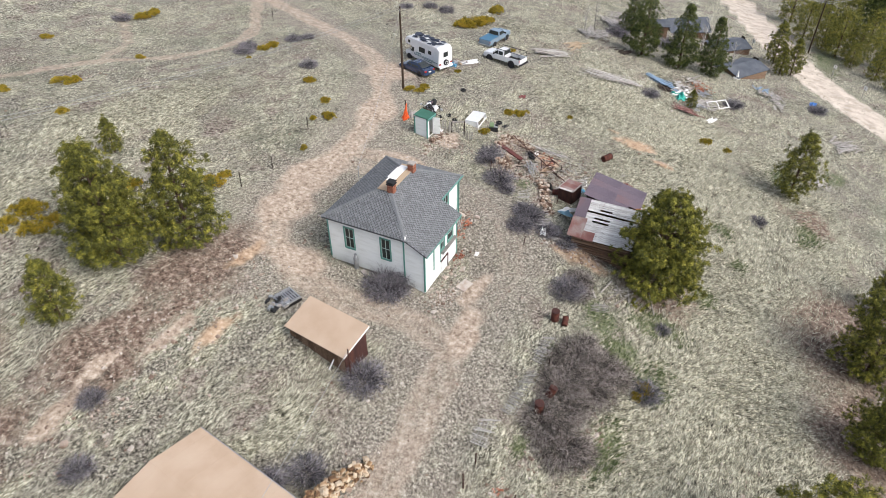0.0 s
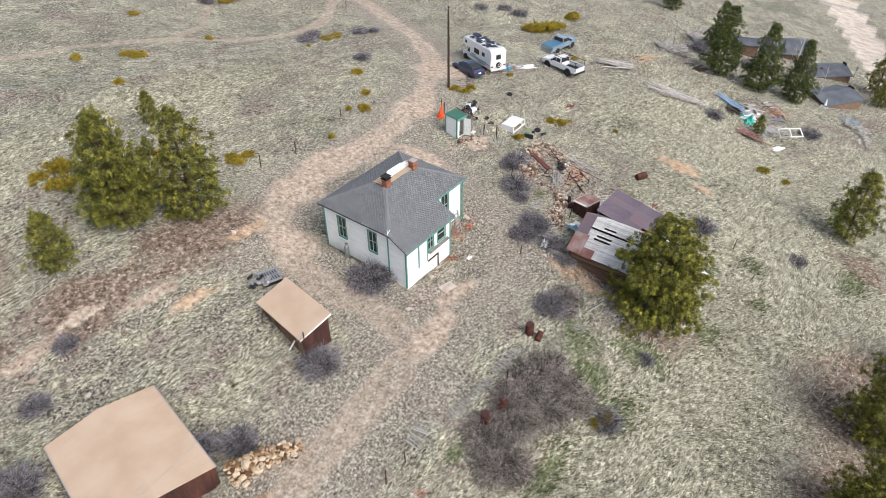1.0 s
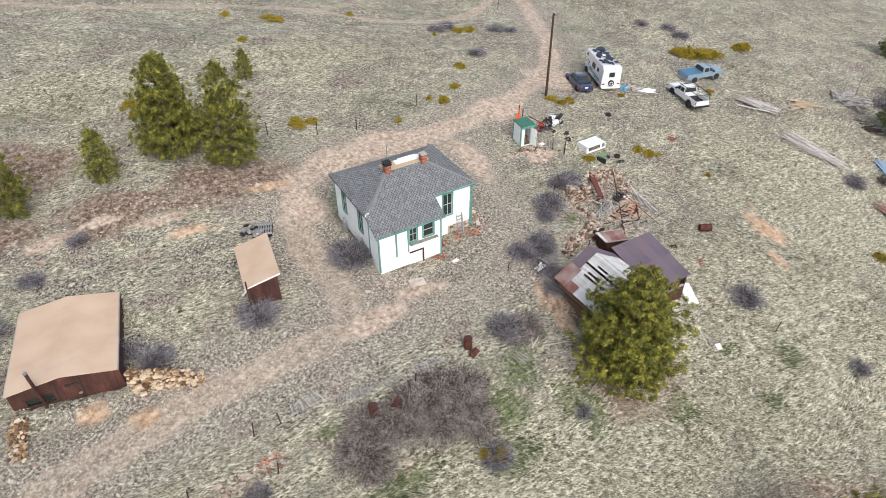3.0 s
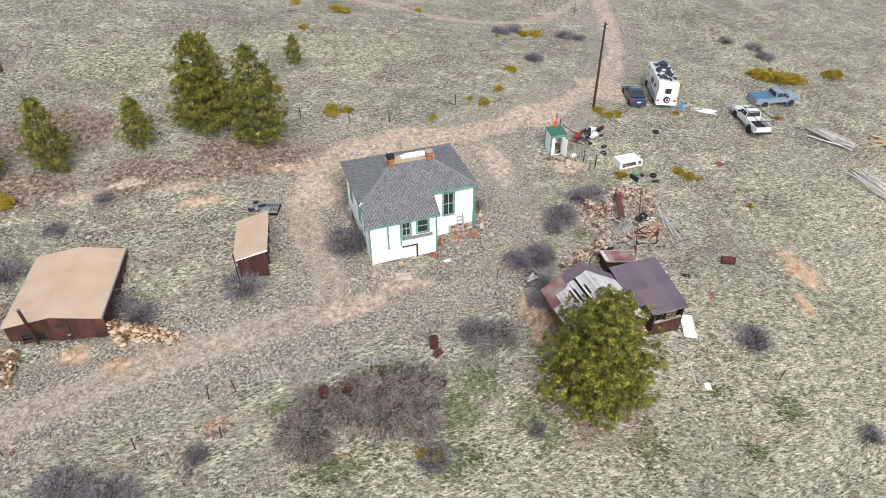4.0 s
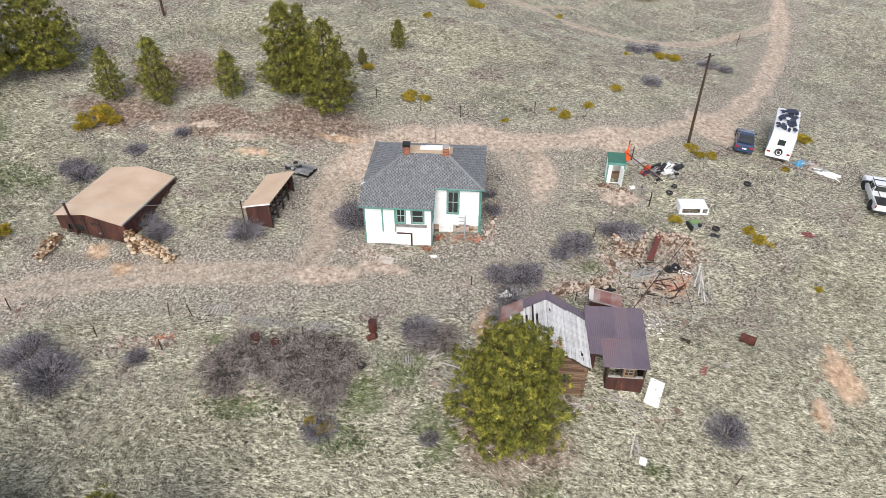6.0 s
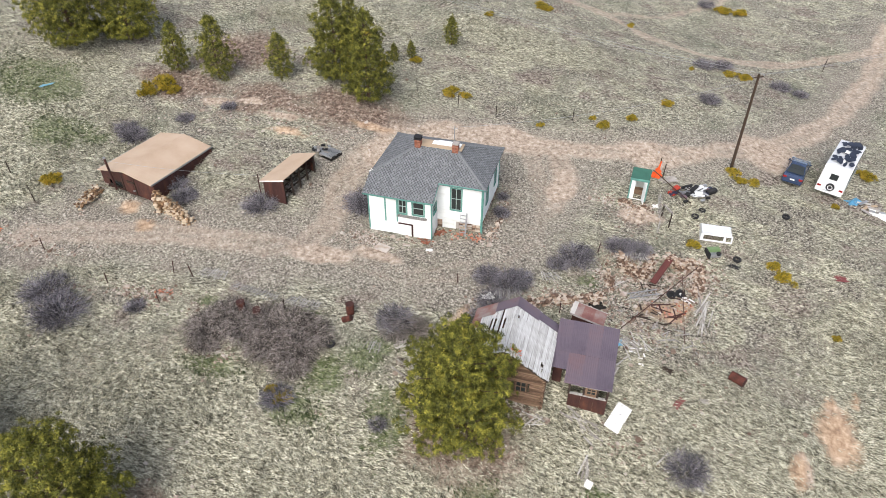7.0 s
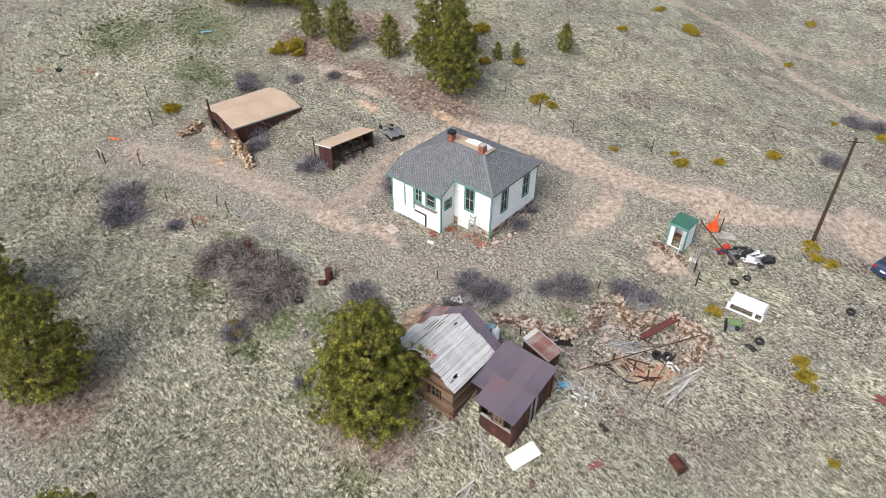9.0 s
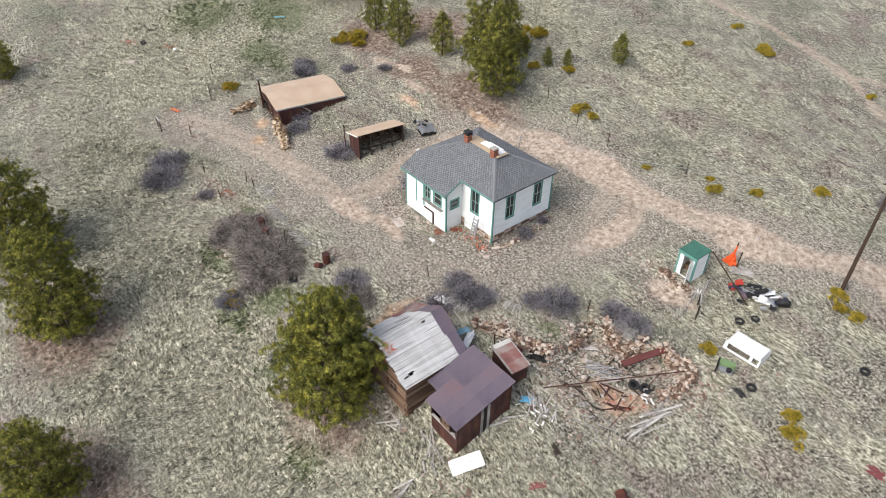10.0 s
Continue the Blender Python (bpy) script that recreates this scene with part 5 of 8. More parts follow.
again(small, 54.3, -11.5, 0.55, "pine sapling in the scrap heap", 10)
fir = pine("fir_tree", 69.2, -1.6, 9.6, 2.9, spire, 31, SPRUCE, "dark green fir by the far sheds", tuft=0.34, bare=0.03, dense=1.3, shown=10)
for x, y, s, a in ((69.9, -7.3, 0.98, 70), (72.4, -11.8, 0.9, 160), (99.3, 17.0, 0.75, 220), (80.5, 2.5, 0.8, 20)):
    again(fir, x, y, s, "dark green fir by the far sheds", a)
for x, y, s, a in ((88.0, -23.6, 0.95, 40), (92.5, -20.6, 1.1, 130), (85.4, -21.8, 0.7, 200)):
    again(middle, x, y, s, "pine beside the gravel road", a)
beyond = pine("pine_tree", 121.5, -25.4, 7.4, 2.6, column, 33, NEEDLES, "bushy pine beyond the gravel road", tuft=0.42, dense=0.9, needles_each=20, shown=8)
for x, y, s, a in ((135, -22.5, 1.2, 20), (117.5, -29.0, 0.9, 75), (114.0, -31.6, 1.15, 140), (129, -33, 1.2, 200), (112.6, -35, 1.0, 260), (127, -38, 1.1, 310), (104.0, -38.2, 0.8, 15), (114, -41, 1.2, 95), (99, -40.5, 0.7, 155), (140, -30, 1.3, 45), (108, -34, 0.6, 300), (122, -31, 0.8, 10), (106, -43, 1.2, 60), (119, -44, 1.3, 170), (134, -42, 1.3, 230), (154, -28.5, 1.2, 280), (96, -45, 1.0, 100)):
    again(beyond, x, y, s, "bushy pine beyond the gravel road", a)



def wood():
    """Far dense fir wood beyond the road."""
    rs = np.random.RandomState(40)
    centres, dirs, size = [], [], []
    for i in range(150):
        x, y = rs.uniform(140, 235), rs.uniform(-75, -36)
        h, g = rs.uniform(9, 15), 0.0
        z0 = float(height(x, y))
        n = 130
        u = rs.rand(n) ** 0.8
        a, rr = rs.uniform(0, 6.28, n), 2.4 * (1.03 - u) * np.sqrt(rs.rand(n))
        centres.append(np.stack([x + rr * np.cos(a), y + rr * np.sin(a), z0 + 0.6 + u * h], 1))
        dirs.append(np.stack([np.cos(a) * 0.8, np.sin(a) * 0.8, np.full(n, 0.4)], 1))
        size.append(np.full(n, 0.9))
    v = sprays(np.concatenate(centres), np.concatenate(dirs), np.concatenate(size), 5, rs, wide=0.35)
    tagged(link("fir_wood", tri_mesh("fir_wood", v), SPRUCE), "dark fir wood beyond the gravel road", "trees", kind="stuff")


wood()


def strands(n, r, h, seed, spread=1.0, w=0.03, droop=0.12):
    """Bare twigs: bent ribbons that fork, as loose triangles."""
    rs = np.random.RandomState(seed)
    out = []

    def ribbon(p, d, length, width, segs, bend):
        pts = [p]
        for i in range(segs):
            d = d + rs.normal(0, bend, 3) - np.array([0, 0, droop * i])
            d = d / np.linalg.norm(d)
            p = p + d * length / segs
            pts.append(p)
        for i in range(segs):
            a, b = pts[i], pts[i + 1]
            s = np.cross(b - a, rs.normal(0, 1, 3))
            s = s / (np.linalg.norm(s) + 1e-6)
            w0, w1 = width * (1 - i / segs), width * (1 - (i + 1) / segs) + 0.004
            out.extend([a - s * w0 / 2, a + s * w0 / 2, b + s * w1 / 2])
            out.extend([a - s * w0 / 2, b + s * w1 / 2, b - s * w1 / 2])
        return pts, d

    for i in range(n):
        a, q = rs.uniform(0, 6.28), math.sqrt(rs.rand())
        base = np.array([math.cos(a) * r * 0.45 * q, math.sin(a) * r * 0.45 * q, -0.05])
        d = np.array([math.cos(a) * q * spread, math.sin(a) * q * spread, rs.uniform(0.45, 1.0)])
        d /= np.linalg.norm(d)
        length = min(r, h * 1.2) * rs.uniform(0.75, 1.2)
        pts, e = ribbon(base, d, length, w, 3, 0.16)
        for k in (1, 2, 2):
            d2 = e + rs.normal(0, 0.55, 3)
            ribbon(pts[k], d2 / np.linalg.norm(d2), length * rs.uniform(0.3, 0.55), w * 0.6, 2, 0.2)
    return tri_mesh("bush", out)


BUSHES = [strands(420, 1.0, 1.0, 50 + i, 1.2, 0.03) for i in range(4)]
THICKET = [strands(560, 1.6, 1.5, 60 + i, 1.3, 0.045, 0.3) for i in range(3)]
for me in BUSHES:
    me.materials.append(TWIG)
for me in THICKET:
    me.materials.append(BRUSH)
bush_spots = [(-1.5, 2.5, 1.55), (-1.2, 2.2, 1.25), (-9.7, -0.7, 1.3), (-25.7, 4.8, 1.2), (-18.2, 0.0, 0.9), (-22.6, 8.7, 0.8), (-19.2, 11.3, 0.7), (12.4, -3.6, 1.2), (16.9, 1.0, 1.3), (-18.9, -14.7, 1.7), (-21.3, -13.1, 1.6), (26.0, -13.9, 1.2), (20.1, 3.6, 1.0), (27.0, 38.6, 1.1), (27.4, 29.5, 1.0), (10.8, -3.4, 1.0), (35.7, 37.8, 1.0), (27.6, 59.2, 1.0), (21.6, 3.8, 1.1), (-0.4, -16.7, 1.0), (-16.6, -1.2, 1.0), (29.3, 39.9, 1.0)]
bush_spots += [(11.5, -5.6, 1.0), (13.2, -2.9, 0.9), (10.2, 4.2, 0.6), (15.6, -0.2, 0.8), (10.8, -7.4, 0.8), (-27, 5.5, 1.0), (37.8, 37.1, 0.8), (30.1, -22.0, 0.8), (61.5, -16.4, 1.3), (52.8, -6.2, 1.1), (72.1, -27.9, 1.2), (61.4, 27.9, 1.1), (59.4, 33.9, 1.0), (5.3, -9.3, 1.2), (6.6, -16.5, 0.6), (-13.9, -12.6, 0.7), (-28, 13.5, 0.8), (9.8, 6.6, 0.5), (9.9, 4.6, 0.5), (76, 4, 1.6), (79, -4, 1.8), (62, 31, 1.0)]
rb = random.Random(70)
for x, y, r in bush_spots:
    ob = new("bare_bush", BUSHES[rb.randrange(4)])
    ob.matrix_world = at(x, y, 0, rb.uniform(0, 360)) @ Matrix.Diagonal((r, r, r * rb.uniform(0.85, 1.1), 1))
    tagged(ob, "leafless grey-violet bush in dry grass" if r > 0.9 else "small leafless grey bush in dry grass", "bush", "bare bushes")
for x, y, r in ((-7.6, -13.0, 0.95), (-6.6, -11.6, 0.85), (-5.0, -12.4, 0.95), (-3.6, -11.7, 1.0), (-1.7, -11.6, 1.05), (-0.7, -13.3, 1.0), (-2.5, -13.3, 1.0), (-0.1, -12.0, 0.95), (-7.2, -14.0, 0.7), (-0.4, -14.4, 0.75), (5.6, -10.0, 0.6), (6.9, -9.6, 0.7)):
    ob = new("bramble_thicket", THICKET[rb.randrange(3)])
    ob.matrix_world = at(x, y, 0, rb.uniform(0, 360)) @ Matrix.Scale(r, 4)
    tagged(ob, "tangled brown leafless thicket below the track", "bush", "thicket on the bank")


def aspens():
    """Bare pale aspens by the far sheds."""
    for x, y, h, seed in ((77, -9.5, 6, 1), (75, -12, 5.5, 2), (82, -6, 7, 3), (84, -9, 6.5, 4), (73, 7, 5, 5), (78, -14.5, 5, 6), (72.5, 8.5, 4.5, 7)):
        rs = random.Random(seed)
        t = thing("aspen_tree", at(x, y), "bare pale-barked aspen by the far sheds", "tree", "aspens")
        bm = bmesh.new()
        rod(bm, (0, 0, -0.2), (rs.uniform(-0.4, 0.4), rs.uniform(-0.4, 0.4), h), 0.09, 0.02, 6)
        part("trunk", bm, LUMBER, t)
        for i in range(12):
            z = h * rs.uniform(0.3, 0.95)
            a = rs.uniform(0, 6.28)
            l_ = (h - z) * 0.5 + 0.5
            bm = bmesh.new()
            rod(bm, (0, 0, z), (math.cos(a) * l_ * 0.6, math.sin(a) * l_ * 0.6, z + l_ * 0.7), 0.03, 0.008, 4)
            part("branch", bm, LUMBER, t)


aspens()


def mound(seed):
    """A spreading shrub of several rounded clumps."""
    rs = np.random.RandomState(seed)
    pts, out = [], []
    for i in range(9):
        a, q = rs.uniform(0, 6.28), (0.0 if i == 0 else rs.uniform(0.35, 0.85))
        cx, cy, cr = q * math.cos(a) * 1.1, q * math.sin(a) * 0.85, rs.uniform(0.28, 0.45)
        n = 60
        e = rs.normal(0, 1, (n, 3))
        e /= np.linalg.norm(e, axis=1, keepdims=True)
        e[:, 2] = np.abs(e[:, 2])
        pts.append(np.array([cx, cy, 0.05 + 0.18 * (1 - q)]) + e * np.array([cr, cr, cr * 1.1]) * rs.uniform(0.6, 1.0, (n, 1)))
        out.append(e + np.array([0, 0, 0.5]))
    pts = np.concatenate(pts)
    return tri_mesh("juniper", sprays(pts, np.concatenate(out), rs.uniform(0.12, 0.24, len(pts)), 8, rs, wide=0.24))


MOUNDS = [mound(80 + i) for i in range(4)]
for me in MOUNDS:
    me.materials.append(JUNIPER)
juniper_spots = [(-28.2, 13.2, 1.3), (-28.5, 11.6, 1.0), (-26.6, 12.8, 0.8), (1.4, 20.4, 0.8), (2.6, 20.6, 0.6), (-3.6, 23.5, 0.7), (17.1, 19.8, 0.7), (19.8, 21.8, 0.6), (16.0, 20.7, 0.4), (23.1, 26.3, 0.7), (30.2, 38.0, 0.8), (11.0, 18.5, 0.3), (30.1, 15.9, 0.6), (31.1, 16.3, 0.6), (33.2, 4.8, 0.75), (32.6, 6.0, 0.6), (-10.3, 25.8, 1.1), (-11.0, 24.2, 1.0), (-12.4, 25.9, 0.7), (6.5, 43.6, 0.8), (1.6, 37.1, 0.6), (16.6, 59.0, 0.6)]
juniper_spots += [(18.1, 45.8, 0.5), (32.0, 38.1, 0.8), (57.7, 21.5, 1.6), (55.4, 22.7, 1.2), (60.0, 20.5, 1.3), (67.8, 21.9, 1.3), (44.8, -14.9, 0.7), (44.8, -17.3, 0.5), (29.7, 58.1, 1.0), (-29.0, -2.6, 0.9), (26.0, 6.2, 0.6), (36.4, 0.0, 0.4), (32.0, 58.2, 1.0), (7.8, 43.1, 0.7), (38.1, 15.0, 0.4), (2.1, 45.7, 0.6), (50.3, 12.7, 0.5), (25.5, 36.6, 0.3), (-0.1, -16.7, 0.6), (-0.9, -16.2, 0.45), (29.3, 17.0, 0.6), (41.6, 21.2, 0.8), (-6.4, 21.2, 0.7)]
for x, y, r in juniper_spots:
    ob = new("juniper_shrub", MOUNDS[rb.randrange(4)])
    ob.matrix_world = at(x, y, 0, rb.uniform(0, 360)) @ Matrix.Diagonal((1.3 * r, 1.3 * r * rb.uniform(0.8, 1.1), 1.2 * max(0.5, r), 1))
    tagged(ob, "low yellow-green juniper mound in dry grass", "shrub", "junipers")


# ---- grass and loose stones ----
# darkest straw tones also colour in the shade down among the blades
GRASS = mat("dry_grass_blades", [(0.055, 0.051, 0.039), (0.21, 0.197, 0.15), (0.5, 0.475, 0.375), (0.84, 0.81, 0.67)], 2.2, 0.85, island=True, piece=0.5, bump=0, fine=7.0)
STRAWBLADE = mat("bleached_straw_blades", [(0.06, 0.057, 0.042), (0.235, 0.224, 0.168), (0.52, 0.5, 0.395), (0.85, 0.83, 0.69)], 2.0, 0.85, island=True, piece=0.45, bump=0, fine=6.0)
SPROUT = mat("green_grass_blades", [(0.035, 0.055, 0.02), (0.075, 0.105, 0.036), (0.18, 0.2, 0.095)], 0.35, 0.8, island=True, piece=0.6, bump=0)


def clear_of_buildings(x, y):
    k = np.ones(len(x), bool)
    for cx, cy, hx, hy, deg in ((-21.2, 1.9, 3.1, 3.7, -9.5), (4.5, 4.9, 4.6, 3.4, 0), (2.65, 0.8, 2.8, 1.0, 0), (13.85, -10.1, 2.7, 2.4, 0), (18.8, -9.4, 2.1, 2.4, 0), (-8.4, 2.7, 1.2, 2.4, -8), (21.05, 10.85, 0.8, 0.8, 0), (18.55, -5.35, 1.1, 0.7, -8)):
        k &= rect_in(x, y, cx, cy, hx, hy, deg, 0.05) < 0.5
    return k


def build_grass():
    rs = np.random.RandomState(90)
    boxes = ((-46, 66, -40, 60, 330000), (-32, 40, -30, 30, 120000), (55, 112, -48, 45, 70000), (-75, -44, -25, 45, 30000))
    x = np.concatenate([rs.uniform(a, b, n) for a, b, c, d, n in boxes])
    y = np.concatenate([rs.uniform(c, d, n) for a, b, c, d, n in boxes])
    bare, rust, green, road = cover(x, y)
    ochre, straw, litter = zones(x, y)
    bare = np.maximum(bare, ochre)
    clump = 0.5 + 0.4 * rough_noise(x, y, 0.55, 5.0) + 0.4 * rough_noise(x, y, 3.1, 7.0)
    want = np.clip(0.2 + 0.45 * clump + 0.45 * straw - 0.15 * litter, 0.04, 1) * (1 - 0.93 * bare) * (1 - 0.78 * rust)
    keep = (rs.rand(len(x)) < want) & clear_of_buildings(x, y)
    x, y, green, straw, litter = x[keep], y[keep], green[keep], straw[keep], litter[keep]
    z = height(x, y)
    lean = -0.75 + 0.9 * rough_noise(x, y, 5.0, 3.0) + 0.5 * rough_noise(x, y, 1.2, 1.5)
    d = np.stack([np.cos(lean), np.sin(lean), np.full(len(x), 0.42)], 1)
    size = rs.uniform(0.13, 0.28, len(x)) * (1 + 0.8 * straw - 0.35 * litter) * np.where((x > 55) | (x < -46), 1.5, 1.0)
    c = np.stack([x, y, z + 0.01], 1)
    g = rs.rand(len(x)) < 0.8 * green
    for name, sel, m, label in (("dry_grass", ~g & (straw < 0.4), GRASS, "pale dry matted grass over the meadow"), ("tall_straw", ~g & (straw >= 0.4), STRAWBLADE, "tall bleached straw combed down the slope"), ("green_grass", g, SPROUT, "fresh green grass sprouting among the dry")):
        n = int(sel.sum())
        v = sprays(c[sel] + np.append(rs.normal(0, 0.06, (n, 2)), np.zeros((n, 1)), 1), d[sel], size[sel], 4, rs, spread=0.3, wide=0.15)
        tagged(link(name, tri_mesh(name, v), m), label, "grass", kind="stuff")


build_grass()


def pebbles(name, centres, sizes, material, label, seed):
    """Loose stones too many to count, in one mesh."""
    rs = np.random.RandomState(seed)
    bm = bmesh.new()
    bmesh.ops.create_icosphere(bm, subdivisions=1, radius=1)
    bv = np.array([v.co[:] for v in bm.verts])
    bv = np.sign(bv) * np.abs(bv) ** 0.55
    bf = np.array([[v.index for v in f.verts] for f in bm.faces])
    bm.free()
    n = len(centres)
    v = bv[None] * rs.uniform(0.6, 1.15, (n, len(bv), 1)) * (sizes[:, None] * np.stack([rs.uniform(0.7, 1.3, n), rs.uniform(0.7, 1.3, n), rs.uniform(0.4, 0.8, n)], 1))[:, None, :]
    a = rs.uniform(0, 6.28, n)
    c, s = np.cos(a)[:, None], np.sin(a)[:, None]
    v = np.stack([v[..., 0] * c - v[..., 1] * s, v[..., 0] * s + v[..., 1] * c, v[..., 2]], -1) + centres[:, None, :]
    f = (bf[None] + (np.arange(n) * len(bv))[:, None, None]).reshape(-1, 3)
    me = bpy.data.meshes.new(name)
    me.from_pydata(v.reshape(-1, 3).tolist(), [], f.tolist())
    me.update()
    return tagged(link(name, me, material), label, "stones", kind="stuff")


def build_stones():
    rs = np.random.RandomState(95)
    spots = [(-12, 11, 9, 2.5, 420), (-22, 11, 6, 3, 160), (0, -1.1, 1.2, 0.6, 130), (4, -0.7, 1.6, 0.4, 60), (9.9, 1.6, 0.7, 1.6, 130), (9.9, 6, 0.5, 2, 70), (19, 9.2, 1.6, 0.6, 150), (22, 9.6, 1.0, 0.5, 110), (21, 6.5, 2.0, 1.5, 90), (23.3, 0.6, 3.2, 2.4, 900), (19.5, 0.6, 0.7, 1.4, 420), (21.3, 2.9, 1.2, 0.7, 260), (25.6, 3.2, 1.2, 0.9, 200), (-14.5, -11.6, 1.6, 0.6, 150), (-12.6, -10.9, 0.9, 0.4, 90), (-20.5, -13.2, 1.6, 1.0, 120), (-6.5, -14.4, 1.6, 0.5, 160), (-26, -9.2, 4, 0.9, 200), (10.4, -8.4, 0.8, 2.0, 160), (22.5, -13.5, 1.6, 1.2, 90), (15.5, -13.0, 1.0, 0.5, 120), (-6.5, -24, 3, 3, 120), (0, -2.0, 2.6, 0.6, 120), (27, 3.4, 1.2, 1.2, 200), (23, 3.2, 2.4, 0.8, 260), (22.5, -4.0, 3.0, 1.5, 260), (16.8, -3.2, 2.2, 0.8, 220), (63, -10.5, 3, 2.5, 200), (58.4, -3.6, 1.3, 1.0, 240), (59.5, 7.0, 2.0, 1.2, 240), (56, -10, 2.5, 2.0, 160), (20, -0.5, 1.2, 2.0, 160), (26.5, 3, 1, 2, 120), (22, 2.2, 2, 0.8, 160), (20.5, -3.2, 2.5, 1.0, 160), (-4, -13.5, 4, 1.6, 120), (-13, -11.5, 6, 1.2, 140), (-24.6, -3, 0.8, 2, 90), (-16.5, -3.4, 1.5, 0.6, 60), (25, -7, 6, 4, 130), (30, 40, 3, 1.5, 100), (60, 8, 3, 1.5, 160), (58, 24, 3, 1, 90), (11.5, -6.5, 1.0, 3, 60), (9, 44, 1.2, 0.8, 60), (10, 8, 30, 30, 700)]
    pts, size = [], []
    for cx, cy, sx, sy, n in spots:
        pts.append(np.stack([rs.normal(cx, sx * 0.7, n), rs.normal(cy, sy * 0.7, n)], 1))
        size.append(rs.gamma(2.0, 0.024, n) + 0.022)
    p, s = np.concatenate(pts), np.minimum(np.concatenate(size), 0.28)
    k = clear_of_buildings(p[:, 0], p[:, 1])
    p, s = p[k], s[k]
    pebbles("loose_stones", np.column_stack([p, height(p[:, 0], p[:, 1]) + 0.02]), s, PALESTONE, "pale and reddish stones strewn on the ground", 96)


build_stones()


# ---- vehicles ----
def paint(name, c, rough=0.25):
    m = plain(name, c, rough, 0.0, 0.12)
    b = m.node_tree.nodes["Principled BSDF"]
    b.inputs["Coat Weight"].default_value = 0.5
    b.inputs["Specular IOR Level"].default_value = 0.5
    return m


NAVY, CARWHITE, CARBLUE = paint("dark_navy_paint", (0.022, 0.042, 0.095)), paint("white_car_paint", (0.74, 0.75, 0.76)), paint("silver_blue_paint", (0.2, 0.27, 0.345))
LAMP_RED, LAMP_CLEAR = paint("red_lens", (0.3, 0.012, 0.012)), paint("clear_lens", (0.6, 0.6, 0.6))
BLUECOVER = plain("blue_tonneau", (0.06, 0.16, 0.26), 0.5)


def wheel(parent, x, y, r, w=0.22, rim=STEEL):
    """A tyre with its rim, axis along y."""
    bm = bmesh.new()
    lathe(bm, [(r * 0.62, -w / 2), (r * 0.93, -w / 2), (r, -w * 0.3), (r, w * 0.3), (r * 0.93, w / 2), (r * 0.62, w / 2)], 20, (0, 0, 0), "Y")
    t = part("tyre", bm, BLACK, parent)
    t.matrix_local = pose(x, y, r)
    bm = bmesh.new()
    lathe(bm, [(r * 0.2, -w * 0.35), (r * 0.6, -w * 0.45), (r * 0.6, w * 0.45), (r * 0.2, w * 0.35)], 16, (0, 0, 0), "Y")
    part("rim", bm, rim, t)


def shell(bm, side, half, inset=0.0):
    """A body from its side outline; the upper points lean in by inset a metre of height above the lowest."""
    z0 = min(p[1] for p in side)
    rows = []
    for s in (-1, 1):
        rows.append([bm.verts.new((x, s * (half - inset * (z - z0)), z)) for x, z in side])
    bm.faces.new(rows[0])
    bm.faces.new(rows[1][::-1])
    n = len(side)
    for i in range(n):
        j = (i + 1) % n
        bm.faces.new((rows[0][j], rows[0][i], rows[1][i], rows[1][j]))
    bmesh.ops.recalc_face_normals(bm, faces=bm.faces[:])
    bmesh.ops.bevel(bm, geom=[e for e in bm.edges if e.calc_face_angle(0) > 0.35], offset=0.05, segments=2, affect="EDGES")


def side_panes(parent, quads, half, inset, z0):
    """Dark side windows, one on each flank for every quad of (x, z)."""
    for s in (-1, 1):
        for q in quads:
            bm = bmesh.new()
            pts = [(x, s * (half - inset * (z - z0) + 0.006), z) for x, z in q]
            prism(bm, pts, (0, -s * 0.02, 0))
            part("side_window", bm, GLASS, parent)


def cross_pane(parent, name, xa, za, xb, zb, wa, wb, push):
    bm = bmesh.new()
    prism(bm, [(xa, -wa, za), (xa, wa, za), (xb, wb, zb), (xb, -wb, zb)], push)
    part(name, bm, GLASS, parent)


def blocks(parent, name, material, boxes, label=""):
    for b in boxes:
        bm = bmesh.new()
        box(bm, *b)
        part(name, bm, material, parent, label)


